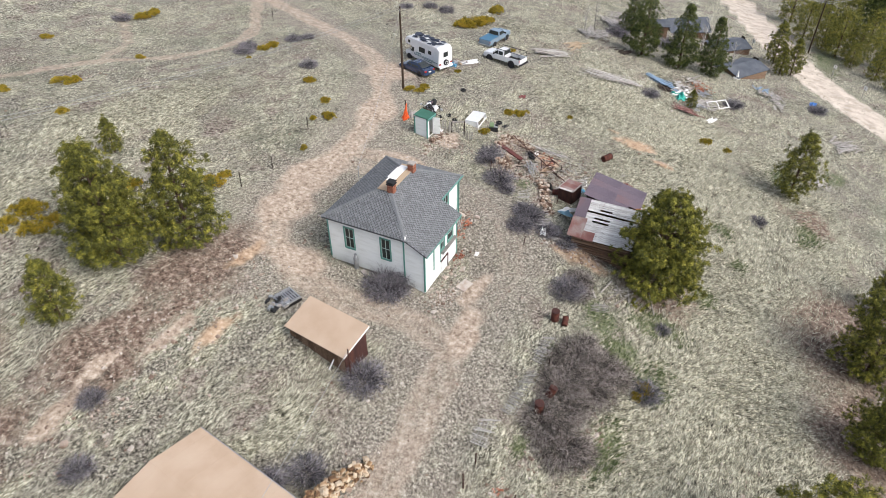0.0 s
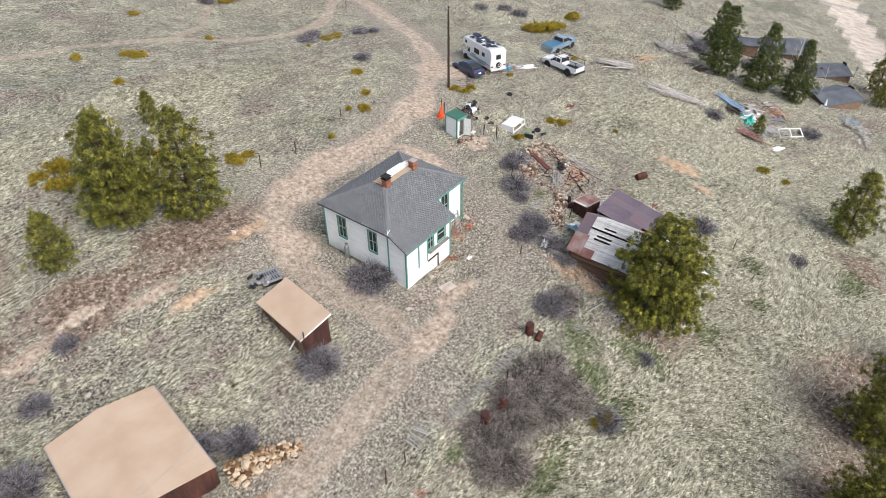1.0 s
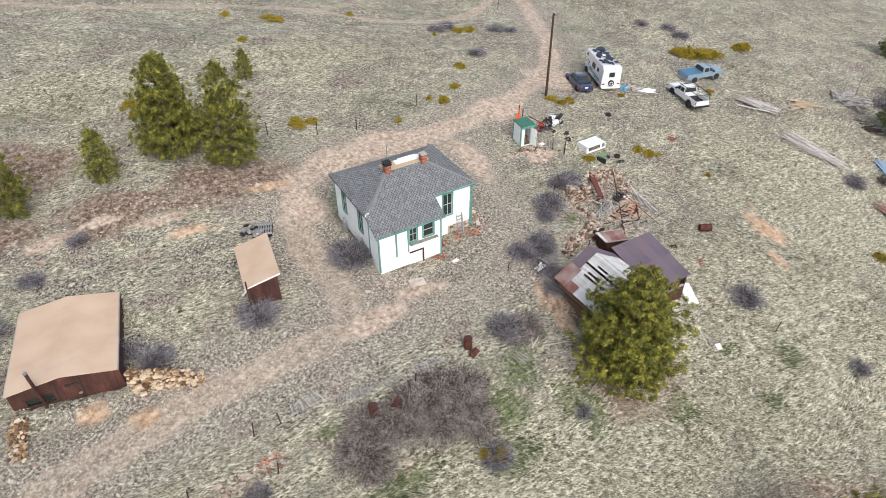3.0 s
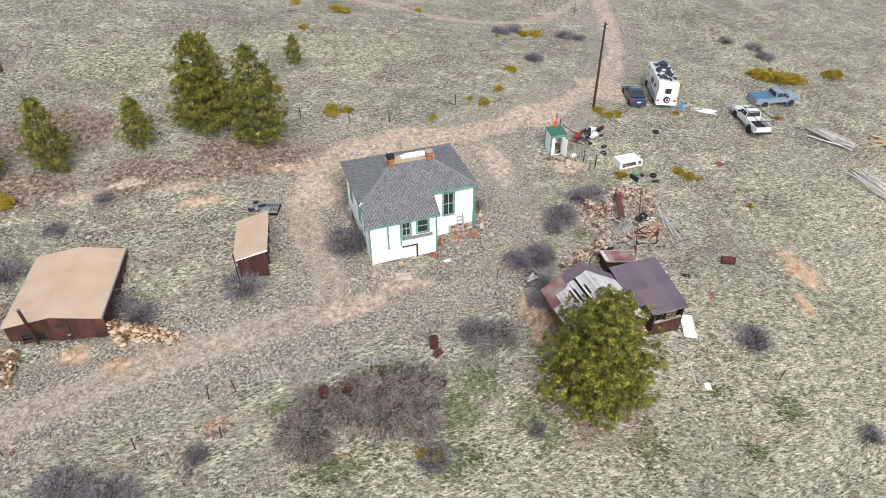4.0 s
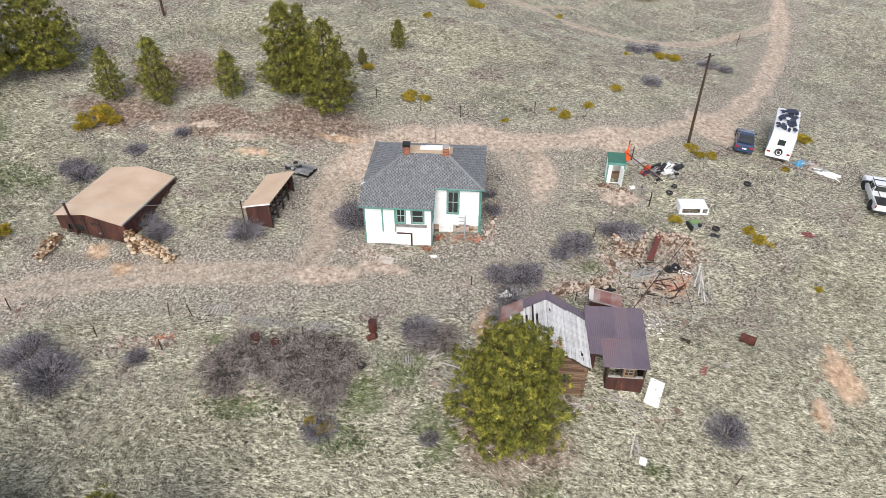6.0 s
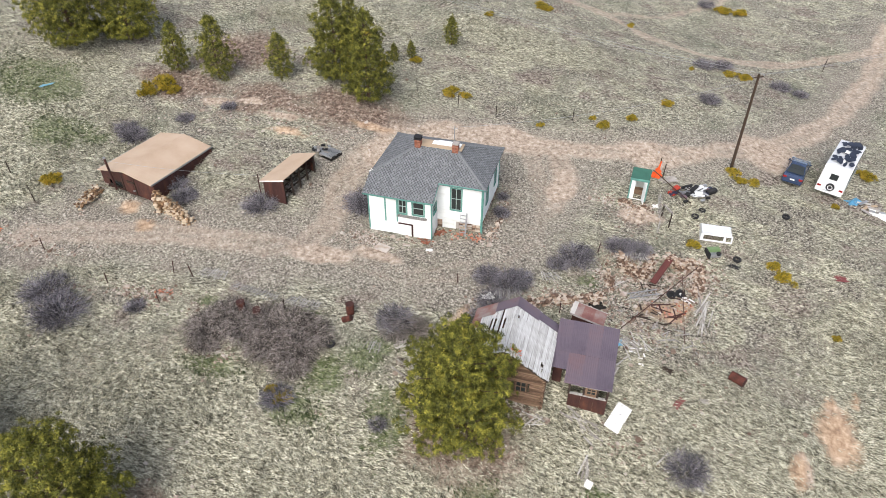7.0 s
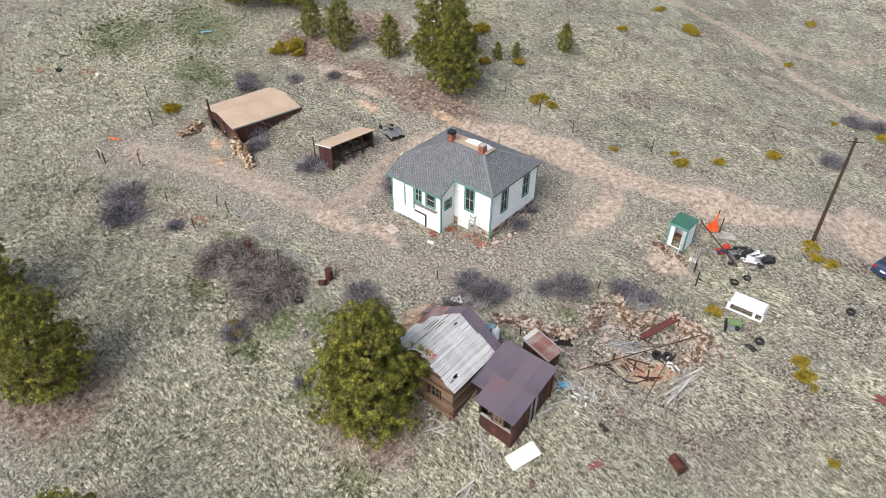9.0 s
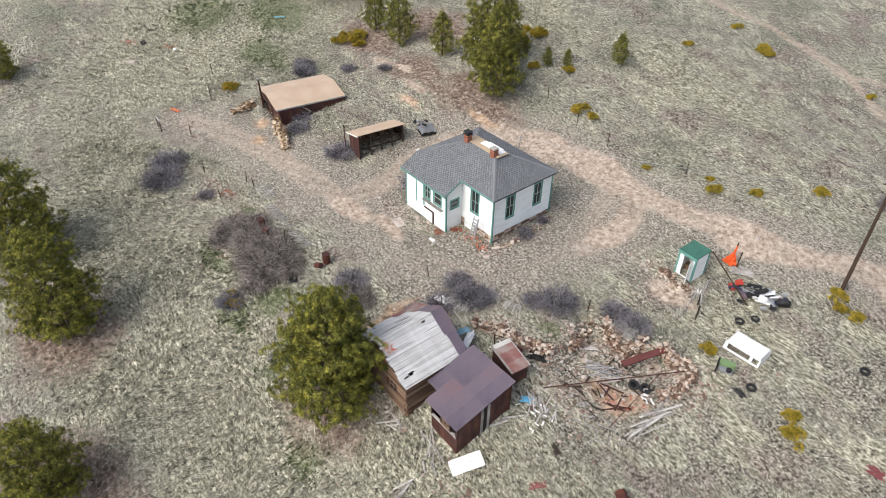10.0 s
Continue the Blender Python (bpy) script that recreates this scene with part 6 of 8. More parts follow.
def sedan():
    c = thing("sedan", pose(35.2, 19.3, float(height(35.2, 19.3)), 2, 0, 72), "dark navy sedan parked beside the camper", "car")
    bm = bmesh.new()
    shell(bm, [(-2.18, 0.3), (2.1, 0.28), (2.26, 0.45), (2.2, 0.64), (1.8, 0.77), (1.05, 0.87), (-1.5, 0.96), (-2.05, 0.96), (-2.26, 0.8), (-2.28, 0.45)], 0.89, 0.1)
    part("body", bm, NAVY, c, "dark navy body")
    bm = bmesh.new()
    shell(bm, [(-1.72, 0.9), (1.15, 0.84), (0.78, 1.12), (0.35, 1.34), (-0.2, 1.43), (-0.75, 1.4), (-1.3, 1.2)], 0.83, 0.34)
    part("cabin", bm, NAVY, c)
    side_panes(c, [[(0.95, 0.95), (0.1, 0.95), (0.1, 1.33), (0.42, 1.31)], [(0.0, 0.95), (-1.15, 0.97), (-0.7, 1.35), (0.0, 1.34)]], 0.83, 0.36, 0.84)
    cross_pane(c, "windscreen", 1.12, 0.9, 0.8, 1.13, 0.74, 0.66, (0.03, 0, 0.03))
    cross_pane(c, "windscreen", 0.78, 1.14, 0.38, 1.335, 0.65, 0.58, (0.02, 0, 0.03))
    cross_pane(c, "rear_window", -1.66, 0.99, -1.27, 1.235, 0.72, 0.64, (-0.03, 0, 0.03))
    cross_pane(c, "rear_window", -1.25, 1.24, -0.8, 1.4, 0.63, 0.56, (-0.02, 0, 0.03))
    for x in (-1.35, 1.35):
        for y in (-0.8, 0.8):
            wheel(c, x, y, 0.32)
    blocks(c, "tail_light", LAMP_RED, [(-2.29, -0.83, 0.68, -2.15, -0.52, 0.84), (-2.29, 0.52, 0.68, -2.15, 0.83, 0.84)])
    blocks(c, "headlight", LAMP_CLEAR, [(2.05, -0.82, 0.55, 2.2, -0.5, 0.68), (2.05, 0.5, 0.55, 2.2, 0.82, 0.68)])
    blocks(c, "number_plate", SHEETWHITE, [(-2.305, -0.2, 0.58, -2.26, 0.2, 0.7)])
    blocks(c, "mirror", NAVY, [(0.7, 0.84, 0.92, 0.85, 1.0, 1.05), (0.7, -1.0, 0.92, 0.85, -0.84, 1.05)])
    blocks(c, "rear_bumper", NAVY, [(-2.33, -0.82, 0.3, -2.22, 0.82, 0.5)])


def pickup(name, x, y, rz, body, label, lift, bed_cover, length=5.6, rack=False, roll=(0, 0)):
    p = thing(name, pose(x, y, float(height(x, y)), roll[0], roll[1], rz), label, "pickup truck")
    h = length / 2
    z = lift
    w = 0.94
    cab_r, cab_f = -0.35, 1.35
    bm = bmesh.new()
    shell(bm, [(cab_r - 0.0, z), (h, z), (h + 0.02, z + 0.55), (cab_f, z + 0.66), (cab_r, z + 0.66)], w, 0.03)
    part("body", bm, body, p)
    bm = bmesh.new()
    shell(bm, [(cab_r, z + 0.6), (cab_f + 0.15, z + 0.62), (cab_f - 0.55, z + 1.2), (cab_r + 0.12, z + 1.22)], w - 0.04, 0.26)
    part("cab", bm, body, p)
    side_panes(p, [[(cab_f - 0.1, z + 0.7), (0.55, z + 0.7), (0.55, z + 1.13), (cab_f - 0.6, z + 1.12)], [(0.48, z + 0.7), (cab_r + 0.15, z + 0.7), (cab_r + 0.22, z + 1.12), (0.48, z + 1.13)]], w - 0.035, 0.26, z + 0.6)
    cross_pane(p, "windscreen", cab_f + 0.12, z + 0.68, cab_f - 0.5, z + 1.17, 0.76, 0.64, (0.02, 0, 0.02))
    cross_pane(p, "rear_window", cab_r - 0.01, z + 0.72, cab_r + 0.1, z + 1.16, 0.74, 0.62, (-0.02, 0, 0.01))
    # open bed: floor, sides, tailgate
    blocks(p, "bed_floor", BLACK, [(-h, -w + 0.08, z + 0.12, cab_r, w - 0.08, z + 0.18)])
    blocks(p, "bed_side", body, [(-h, -w, z, cab_r - 0.012, -w + 0.1, z + 0.66), (-h, w - 0.1, z, cab_r - 0.012, w, z + 0.66)])
    blocks(p, "tailgate", body, [(-h - 0.06, -w + 0.11, z + 0.08, -h + 0.02, w - 0.11, z + 0.64)])
    blocks(p, "rear_bumper", BLACK if rack else STEEL, [(-h - 0.2, -w + 0.03, z - 0.1, -h - 0.065, w - 0.03, z + 0.1)])
    blocks(p, "front_bumper", STEEL, [(h + 0.03, -w + 0.02, z - 0.05, h + 0.15, w - 0.02, z + 0.18)])
    blocks(p, "tail_light", LAMP_RED, [(-h - 0.03, -w + 0.005, z + 0.3, -h + 0.06, -w + 0.105, z + 0.6), (-h - 0.03, w - 0.105, z + 0.3, -h + 0.06, w - 0.005, z + 0.6)])
    blocks(p, "headlight", LAMP_CLEAR, [(h - 0.03, -w + 0.06, z + 0.28, h + 0.045, -w + 0.36, z + 0.46), (h - 0.03, w - 0.36, z + 0.28, h + 0.045, w - 0.06, z + 0.46)])
    blocks(p, "mirror", BLACK, [(1.0, w, z + 0.66, 1.15, w + 0.2, z + 0.85), (1.0, -w - 0.2, z + 0.66, 1.15, -w, z + 0.85)])
    if bed_cover:
        blocks(p, "bed_cover", BLUECOVER, [(-h + 0.02, -w + 0.12, z + 0.62, cab_r - 0.03, w - 0.12, z + 0.69)], "blue folding bed cover")
    for wx in (-h + 1.15, h - 0.95):
        for wy in (-w + 0.04, w - 0.04):
            wheel(p, wx, wy, 0.4, 0.27)
            bm = bmesh.new()
            lathe(bm, [(0.36, -0.06), (0.5, -0.06), (0.5, 0.06), (0.36, 0.06)], 18, (0, 0, 0), "Y")
            a = part("wheel_arch", bm, BLACK if not bed_cover else body, p)
            a.matrix_local = pose(wx, math.copysign(w - 0.03, wy), 0.46)
    if rack:
        for s in (-1, 1):
            for x0 in (-h + 0.1, cab_r - 0.1):
                bm = bmesh.new()
                rod(bm, (x0, s * (w - 0.05), z + 0.62), (x0, s * (w - 0.1), z + 1.35), 0.035)
                part("rack_post", bm, BLACK, p)
            bm = bmesh.new()
            rod(bm, (-h - 0.05, s * (w - 0.1), z + 1.35), (cab_f - 0.4, s * (w - 0.12), z + 1.38), 0.035)
            part("rack_rail", bm, BLACK, p)
        for x0 in (-h, cab_r - 0.1, 0.6):
            bm = bmesh.new()
            rod(bm, (x0, -w + 0.1, z + 1.36), (x0, w - 0.1, z + 1.36), 0.03)
            part("rack_bar", bm, BLACK, p)


def camper():
    c = thing("motorhome", pose(38.7, 19.4, float(height(38.7, 19.4)), 1.5, 0, 68), "white motorhome with a patched roof", "motorhome")
    bm = bmesh.new()
    shell(bm, [(-3.1, 0.55), (1.6, 0.55), (1.6, 1.85), (3.2, 1.95), (3.45, 2.35), (3.0, 2.85), (-2.7, 2.9), (-3.1, 2.6)], 1.15, 0.03)
    part("body", bm, CARWHITE, c, "white boxy living body")
    bm = bmesh.new()
    shell(bm, [(1.5, 0.5), (3.45, 0.5), (3.5, 0.95), (2.7, 1.15), (2.2, 1.86), (1.5, 1.86)], 0.95, 0.08)
    part("cab", bm, CARWHITE, c)
    cross_pane(c, "windscreen", 2.72, 1.2, 2.3, 1.8, 0.8, 0.72, (0.03, 0, 0.02))
    side_panes(c, [[(2.45, 1.15), (1.7, 1.15), (1.7, 1.7), (2.15, 1.7)]], 0.96, 0.08, 0.5)
    side_panes(c, [[(0.6, 1.6), (-0.5, 1.6), (-0.5, 2.2), (0.6, 2.2)], [(-1.1, 1.75), (-1.7, 1.75), (-1.7, 2.2), (-1.1, 2.2)], [(2.7, 2.2), (2.3, 2.2), (2.3, 2.55), (2.7, 2.55)]], 1.16, 0.03, 0.55)
    bm = bmesh.new()
    box(bm, -3.16, -0.3, 1.75, -3.1, 0.35, 2.3)
    part("rear_window", bm, GLASS, c)
    blocks(c, "rear_bumper", CARWHITE, [(-3.3, -1.1, 0.45, -3.12, 1.1, 0.62)])
    blocks(c, "tail_light", LAMP_RED, [(-3.15, -1.05, 0.85, -3.09, -0.75, 1.0), (-3.15, 0.75, 0.85, -3.09, 1.05, 1.0)])
    for x in (-1.6, 2.65):
        for y in (-0.95, 0.95):
            wheel(c, x, y, 0.38)
    bm = bmesh.new()
    lathe(bm, [(0.2, -0.1), (0.34, -0.1), (0.36, 0), (0.34, 0.1), (0.2, 0.1)], 18, (0, 0, 0), "X")
    s = part("spare_tyre", bm, BLACK, c)
    s.matrix_local = pose(-3.22, 0.0, 1.05)
    bm = bmesh.new()
    lathe(bm, [(0.05, -0.08), (0.22, -0.11), (0.22, 0.0), (0.05, 0.0)], 14, (0, 0, 0), "X")
    part("wheel_cover", bm, SHEETWHITE, s)
    tar = plain("dark_roof_coating", (0.03, 0.037, 0.06), 0.6)
    rng = random.Random(15)
    for i in range(46):
        x, y, a, b = rng.uniform(-2.1, 2.4), rng.uniform(-0.8, 0.8), rng.uniform(0.2, 0.6), rng.uniform(0.12, 0.36)
        bm = bmesh.new()
        pts = [(x + a * rng.uniform(0.7, 1.1) * math.cos(6.283 * k / 9), max(-1.0, min(1.0, y + b * rng.uniform(0.7, 1.2) * math.sin(6.283 * k / 9))), 2.905 + 0.0045 * i) for k in range(9)]
        prism(bm, pts, (0, 0, 0.004))
        part("roof_coating", bm, tar, c, "dark peeling roof coating")
    stripe = plain("grey_teal_stripe", (0.2, 0.27, 0.28), 0.5)
    for z0, z1, xa, xb in ((1.0, 1.08, -3.0, 1.5), (1.14, 1.2, -2.2, 1.5), (1.28, 1.42, 0.2, 1.2), (0.78, 0.9, -1.9, -0.4)):
        blocks(c, "side_stripe", stripe, [(xa, -1.165, z0, xb, -1.12, z1), (xa, 1.12, z0, xb, 1.165, z1)])
    blocks(c, "roof_vent", SHEETWHITE, [(0.2, -0.25, 2.9, 0.7, 0.25, 3.04), (-1.5, -0.2, 2.9, -1.1, 0.2, 3.0)])
    # tarpaulin and scrap behind it
    t = tagged(new("blue_tarpaulin"), "crumpled blue tarpaulin behind the motorhome", "tarpaulin")
    crumple(t, 1.3, 0.9, 0.5, plain("blue_tarp", (0.08, 0.26, 0.42), 0.6), 3)
    t.matrix_world = at(40.0, 16.6, 0.0, 30)
    t = tagged(new("white_sheeting"), "crumpled white sheeting on the grass", "tarpaulin")
    crumple(t, 2.4, 1.1, 0.35, SHEETWHITE, 4)
    t.matrix_world = at(42.0, 15.4, 0.0, -35)
    for i in range(9):
        s = tagged(new("scrap_board"), "scrap board lying behind the motorhome", "board", "scrap behind the motorhome")
        bm = bmesh.new()
        box(bm, -rng.uniform(0.3, 0.7), -0.12, 0.02, rng.uniform(0.3, 0.7), 0.12, 0.08)
        part("board", bm, rng.choice([LUMBER, PLY, STEEL]), s)
        s.matrix_world = at(rng.uniform(40.3, 42.5), rng.uniform(15.0, 17.3), 0.02 + 0.02 * i, rng.uniform(0, 180))


def crumple(parent, sx, sy, hgt, material, seed, n=12):
    """A rumpled sheet with thickness."""
    rs = np.random.RandomState(seed)
    ph = rs.uniform(0, 6.28, 6)
    bm = bmesh.new()
    grid = []
    for j in range(n + 1):
        row = []
        for i in range(n + 1):
            u, v = 2 * i / n - 1, 2 * j / n - 1
            k = 1 + 0.18 * math.sin(5 * v + ph[0]) * abs(u) + 0.1 * rs.randn()
            z = hgt * (0.5 + 0.5 * math.sin(4 * u + ph[1] + 2 * v)) * (0.6 + 0.4 * math.sin(6 * v + ph[2])) * max(0.0, 1 - max(abs(u), abs(v)) ** 2) + 0.03 + 0.05 * rs.rand()
            row.append(bm.verts.new((u * sx / 2 * k, v * sy / 2 * k, z)))
        grid.append(row)
    for j in range(n):
        for i in range(n):
            bm.faces.new((grid[j][i], grid[j][i + 1], grid[j + 1][i + 1], grid[j + 1][i]))
    ret = bmesh.ops.extrude_face_region(bm, geom=bm.faces[:])
    for g in ret["geom"]:
        if isinstance(g, bmesh.types.BMVert):
            g.co.z -= 0.02
    bmesh.ops.recalc_face_normals(bm, faces=bm.faces[:])
    return part("sheet", bm, material, parent)


sedan()
pickup("white_pickup", 45.5, 11.8, 77, CARWHITE, "white pickup with black ladder rack and open bed", 0.55, False, 5.5, True, (1.5, 0))
pickup("blue_pickup", 52.2, 16.0, -9, CARBLUE, "silver-blue pickup with a covered bed", 0.5, True, 5.4, False, (1.5, 0))
camper()


# ---- clutter round the yard ----
def barrel(x, y, material, label, tilt=0.0, s=1.0, turn=0.0, dz=0.0):
    b = thing("oil_drum", at(x, y, dz, turn) @ pose(0, 0, 0, tilt, 0, 0) @ Matrix.Scale(s, 4), label, "drum", "rusty drums")
    bm = bmesh.new()
    lathe(bm, [(0.27, 0.0), (0.29, 0.02), (0.29, 0.28), (0.305, 0.3), (0.29, 0.32), (0.29, 0.57), (0.305, 0.59), (0.29, 0.61), (0.29, 0.87), (0.3, 0.89), (0.27, 0.89), (0.265, 0.1)], 20)
    part("drum_shell", bm, material, b)
    bm = bmesh.new()
    lathe(bm, [(0.295, 0.87), (0.31, 0.88), (0.31, 0.9), (0.295, 0.91)], 20)
    part("rim", bm, RUST, b)


DRUM = mat("rusty_red_drum", [(0.035, 0.013, 0.01), (0.075, 0.023, 0.016), (0.13, 0.042, 0.026)], 3.0, 0.8)
barrel(2.0, -9.4, DRUM, "open rust-red oil drum by the track")
barrel(1.75, -10.2, DRUM, "fallen rust-red oil drum by the track", 65, 0.75, 100, 0.15)
barrel(-5.9, -11.0, DRUM, "open rusty drum standing in the thicket", 0, 1.0, 0, 0.0)
barrel(-4.6, -11.2, DRUM, "tilted rusty drum in the thicket", 25, 0.9, 50, 0.15)
barrel(28.7, -6.0, DRUM, "rusty drum lying on the grass", 88, 1.15, 60, 0.3)
barrel(18.0, -3.9, DRUM, "rusty drum beside the tin box shed", 80, 0.9, 10, 0.25)


def tyre(x, y, r=0.33, tilt=0.0, label="old black tyre lying on the grass", dz=0.0):
    t = tagged(new("tyre"), label, "tyre", "old tyres")
    bm = bmesh.new()
    w = 0.2
    lathe(bm, [(r * 0.6, -w / 2), (r * 0.92, -w / 2), (r, -w * 0.3), (r, w * 0.3), (r * 0.92, w / 2), (r * 0.6, w / 2), (r * 0.66, 0), (r * 0.6, -w / 2)], 20)
    part("tread", bm, BLACK, t)
    t.matrix_world = at(x, y, 0.1 + dz, 40) @ pose(0, 0, 0, tilt, 0, 0)


tyre(1.6, -12.2)
tyre(24.5, 0.4, 0.36, 20, "old tyre in the ruined cellar", 0.1)
tyre(25.15, 0.75, 0.36, 25, "old tyre in the ruined cellar", 0.1)
tyre(26.1, 9.9)
tyre(26.7, 10.9, 0.3)
tyre(29.6, 6.1, 0.34)
tyre(33.8, 12.4, 0.33)


def stone_wall(name, pts, h0, h1, thick, label, seed, size=0.14, sink=0.25, material=None):
    """Dry-laid stones, course on course, along a line; its height runs from h0 to h1."""
    rng = random.Random(seed)
    w = thing(name, Matrix.Translation((pts[0][0], pts[0][1], 0)), label, "stone wall")
    kinds = []
    for i in range(5):
        bm = stone_bm(rng, size, size * 0.7, size * 0.5)
        me = bpy.data.meshes.new("stone")
        bm.to_mesh(me)
        bm.free()
        me.materials.append(material or STONE)
        kinds.append(me)
    total = sum(math.dist(a, b) for a, b in zip(pts, pts[1:]))
    run = 0.0
    for a, b in zip(pts, pts[1:]):
        d = math.dist(a, b)
        ang = math.degrees(math.atan2(b[1] - a[1], b[0] - a[0]))
        z = 0.0
        course = 0
        while z < max(h0, h1):
            u = (course % 2) * size * 0.7
            while u < d:
                f = (run + u) / total
                if z < (h0 + (h1 - h0) * f) * rng.uniform(0.85, 1.08):
                    x, y = a[0] + (b[0] - a[0]) * u / d, a[1] + (b[1] - a[1]) * u / d
                    for o in ((-thick / 2, 0.0, thick / 2) if thick > 0.35 else (0,)):
                        nx, ny = -math.sin(radians(ang)) * o, math.cos(radians(ang)) * o
                        g = float(height(x, y))
                        k = rng.choice((0.45, 0.6, 0.75, 0.95, 1.1, 1.4))
                        shared("stone", rng.choice(kinds), w, pose(x + nx + rng.gauss(0, 0.11) - pts[0][0], y + ny + rng.gauss(0, 0.11) - pts[0][1], g - sink + z + size * 0.4 + rng.gauss(0, 0.02), rng.gauss(0, 10), rng.gauss(0, 10), ang + rng.gauss(0, 35)) @ Matrix.Scale(k, 4))
                u += size * 1.75
            z += size * 0.85
            course += 1
        run += d
    return w


stone_wall("retaining_wall", [(-18.3, -2.7), (-16.3, -3.2), (-14.4, -3.9)], 2.0, 0.6, 0.4, "rough ochre stone retaining wall beside the garage", 31, material=OCHRESTONE)
stone_wall("retaining_wall", [(-24.6, -2.2), (-25.1, -4.8)], 0.7, 0.3, 0.6, "tumbled ochre stones beside the garage front", 32, material=OCHRESTONE)
stone_wall("cellar_wall", [(19.0, 1.9), (19.4, 0.5), (19.7, -1.0)], 0.75, 0.5, 0.9, "tumbled red sandstone cellar wall", 33, 0.125)
stone_wall("cellar_wall", [(20.2, 2.4), (22.4, 2.15), (22.8, 3.6)], 1.25, 1.0, 0.4, "red sandstone wall of the ruined cellar", 34, 0.135)
stone_wall("cellar_wall", [(24.0, 3.9), (26.5, 4.1), (26.6, 2.4), (26.2, 0.8)], 0.95, 0.5, 0.5, "red sandstone wall of the ruined cellar", 35, 0.13)
stone_wall("rubble_wall", [(14.3, -4.7), (16.6, -3.6), (19.4, -2.3)], 0.5, 0.6, 0.5, "low rubble wall above the log cabin", 36, 0.135)
stone_wall("rubble_step", [(19.6, 9.5), (21.9, 9.3)], 0.5, 0.4, 0.5, "low reddish stone step before the outhouse", 37, 0.16)
stone_wall("rubble_edge", [(9.75, 1.2), (10.3, 3.5), (10.1, 6.8)], 0.3, 0.25, 0.0, "row of pale stones along the house", 38, 0.16)


def post(x, y, h=1.2, lean=(0, 0), material=RUST, label="dark steel fence post", name="fence_post", r=0.04):
    p = tagged(new(name), label, "post", "fence posts")
    bm = bmesh.new()
    rod(bm, (0, 0, -0.3), (0, 0, h), r, r, 6)
    part("stake", bm, material, p)
    p.matrix_world = at(x, y) @ pose(0, 0, 0, *lean, 0)


for x, y, h, lx, ly in ((-12.9, -9.0, 1.2, -4, 6), (-11.2, -9.0, 1.2, 3, -5), (-12.4, -11.8, 1.1, 5, 3), (-17.3, -11.2, 1.2, 2, 4), (-28.8, -5.2, 1.7, 0, -3), (8.7, -4.5, 0.9, 4, 0), (-2.7, -10.5, 1.3, 0, 4), (-24.5, -9.5, 1.2, 0, 3), (-33, -3, 1.3, 3, 3), (14, 20, 1.3, 0, 0), (6.5, 18.5, 1.4, 2, 0), (2.5, 18.6, 1.4, 0, 3), (-2, 19.2, 1.3, 3, 0), (18.5, 2.5, 1.1, 0, 5), (26, -17, 1.2, 3, 5), (41.5, 45.7, 1.8, 0, 3), (16.5, -4.8, 1.0, 6, 0)):
    post(x, y, h, (lx, ly), DARKWOOD if h > 1.25 else RUST)


def picket_panel(name, x, y, turn, n, flat, label, seed, h=1.15, gap=0.11, material=None):
    """Wired slat fencing: fallen when flat, else standing."""
    rng = random.Random(seed)
    m = at(x, y, 0.3 if flat else 0.0, turn) @ pose(0, 0, 0, 90 - rng.uniform(4, 12) if flat else rng.uniform(-8, 8), 0, 0)
    f = thing(name, m, label, "fence", "slat fencing")
    me = None
    for i in range(n):
        if me is None:
            bm = bmesh.new()
            box(bm, -0.022, -0.008, 0, 0.022, 0.008, h)
            first = part("slat", bm, material or LUMBER, f)
            me = first.data
            ob = first
        else:
            ob = new("slat", me)
            ob.parent = f
        fan = (i - n / 2) * (1.2 if flat else 0.15)
        ob.matrix_local = pose(i * gap, rng.uniform(-0.08, 0.08), rng.uniform(-0.12, 0.12), rng.uniform(-9, 9), fan + rng.uniform(-7, 7), 0) @ Matrix.Diagonal((1, 1, rng.uniform(0.85, 1.1), 1))
    for z in (0.25, 0.6, 0.95):
        bm = bmesh.new()
        rod(bm, (0, 0.012, z), (n * gap, 0.012, z), 0.008, n=4)
        part("wire", bm, STEEL, f)


picket_panel("fallen_slat_fence", -10.3, -8.2, 4, 17, True, "fallen pale slat fence on the bank edge", 1)
picket_panel("fallen_slat_fence", -7.3, -9.0, -6, 34, True, "grey slat fence leaning into the thicket", 2, 0.8, material=GREYWOOD)
picket_panel("fallen_slat_fence", -2.6, -9.2, -3, 22, True, "grey slat fence leaning into the thicket", 3, 0.8, material=GREYWOOD)
picket_panel("fallen_slat_fence", 4.4, -10.4, 60, 14, True, "collapsed grey slat fence fanned on the grass", 5)
picket_panel("fallen_slat_fence", 4.2, -11.4, 10, 9, True, "collapsed grey slat fence fanned on the grass", 6)
picket_panel("fallen_slat_fence", 11.6, -4.4, 15, 16, True, "fallen grey slat fence among bushes", 7)
picket_panel("fallen_slat_fence", 14.6, -1.8, 30, 10, True, "fallen grey slat fence among bushes", 8)
picket_panel("slat_fence", 22.9, 10.6, -88, 26, False, "standing grey slat fence beside the outhouse", 9)
picket_panel("slat_fence", 23.2, 7.6, -100, 12, False, "sagging grey slat fence beside the outhouse", 10, 0.9)
picket_panel("fallen_slat_fence", 20.4, 3.2, 10, 18, True, "fallen grey slat fence above the ruined cellar", 11)


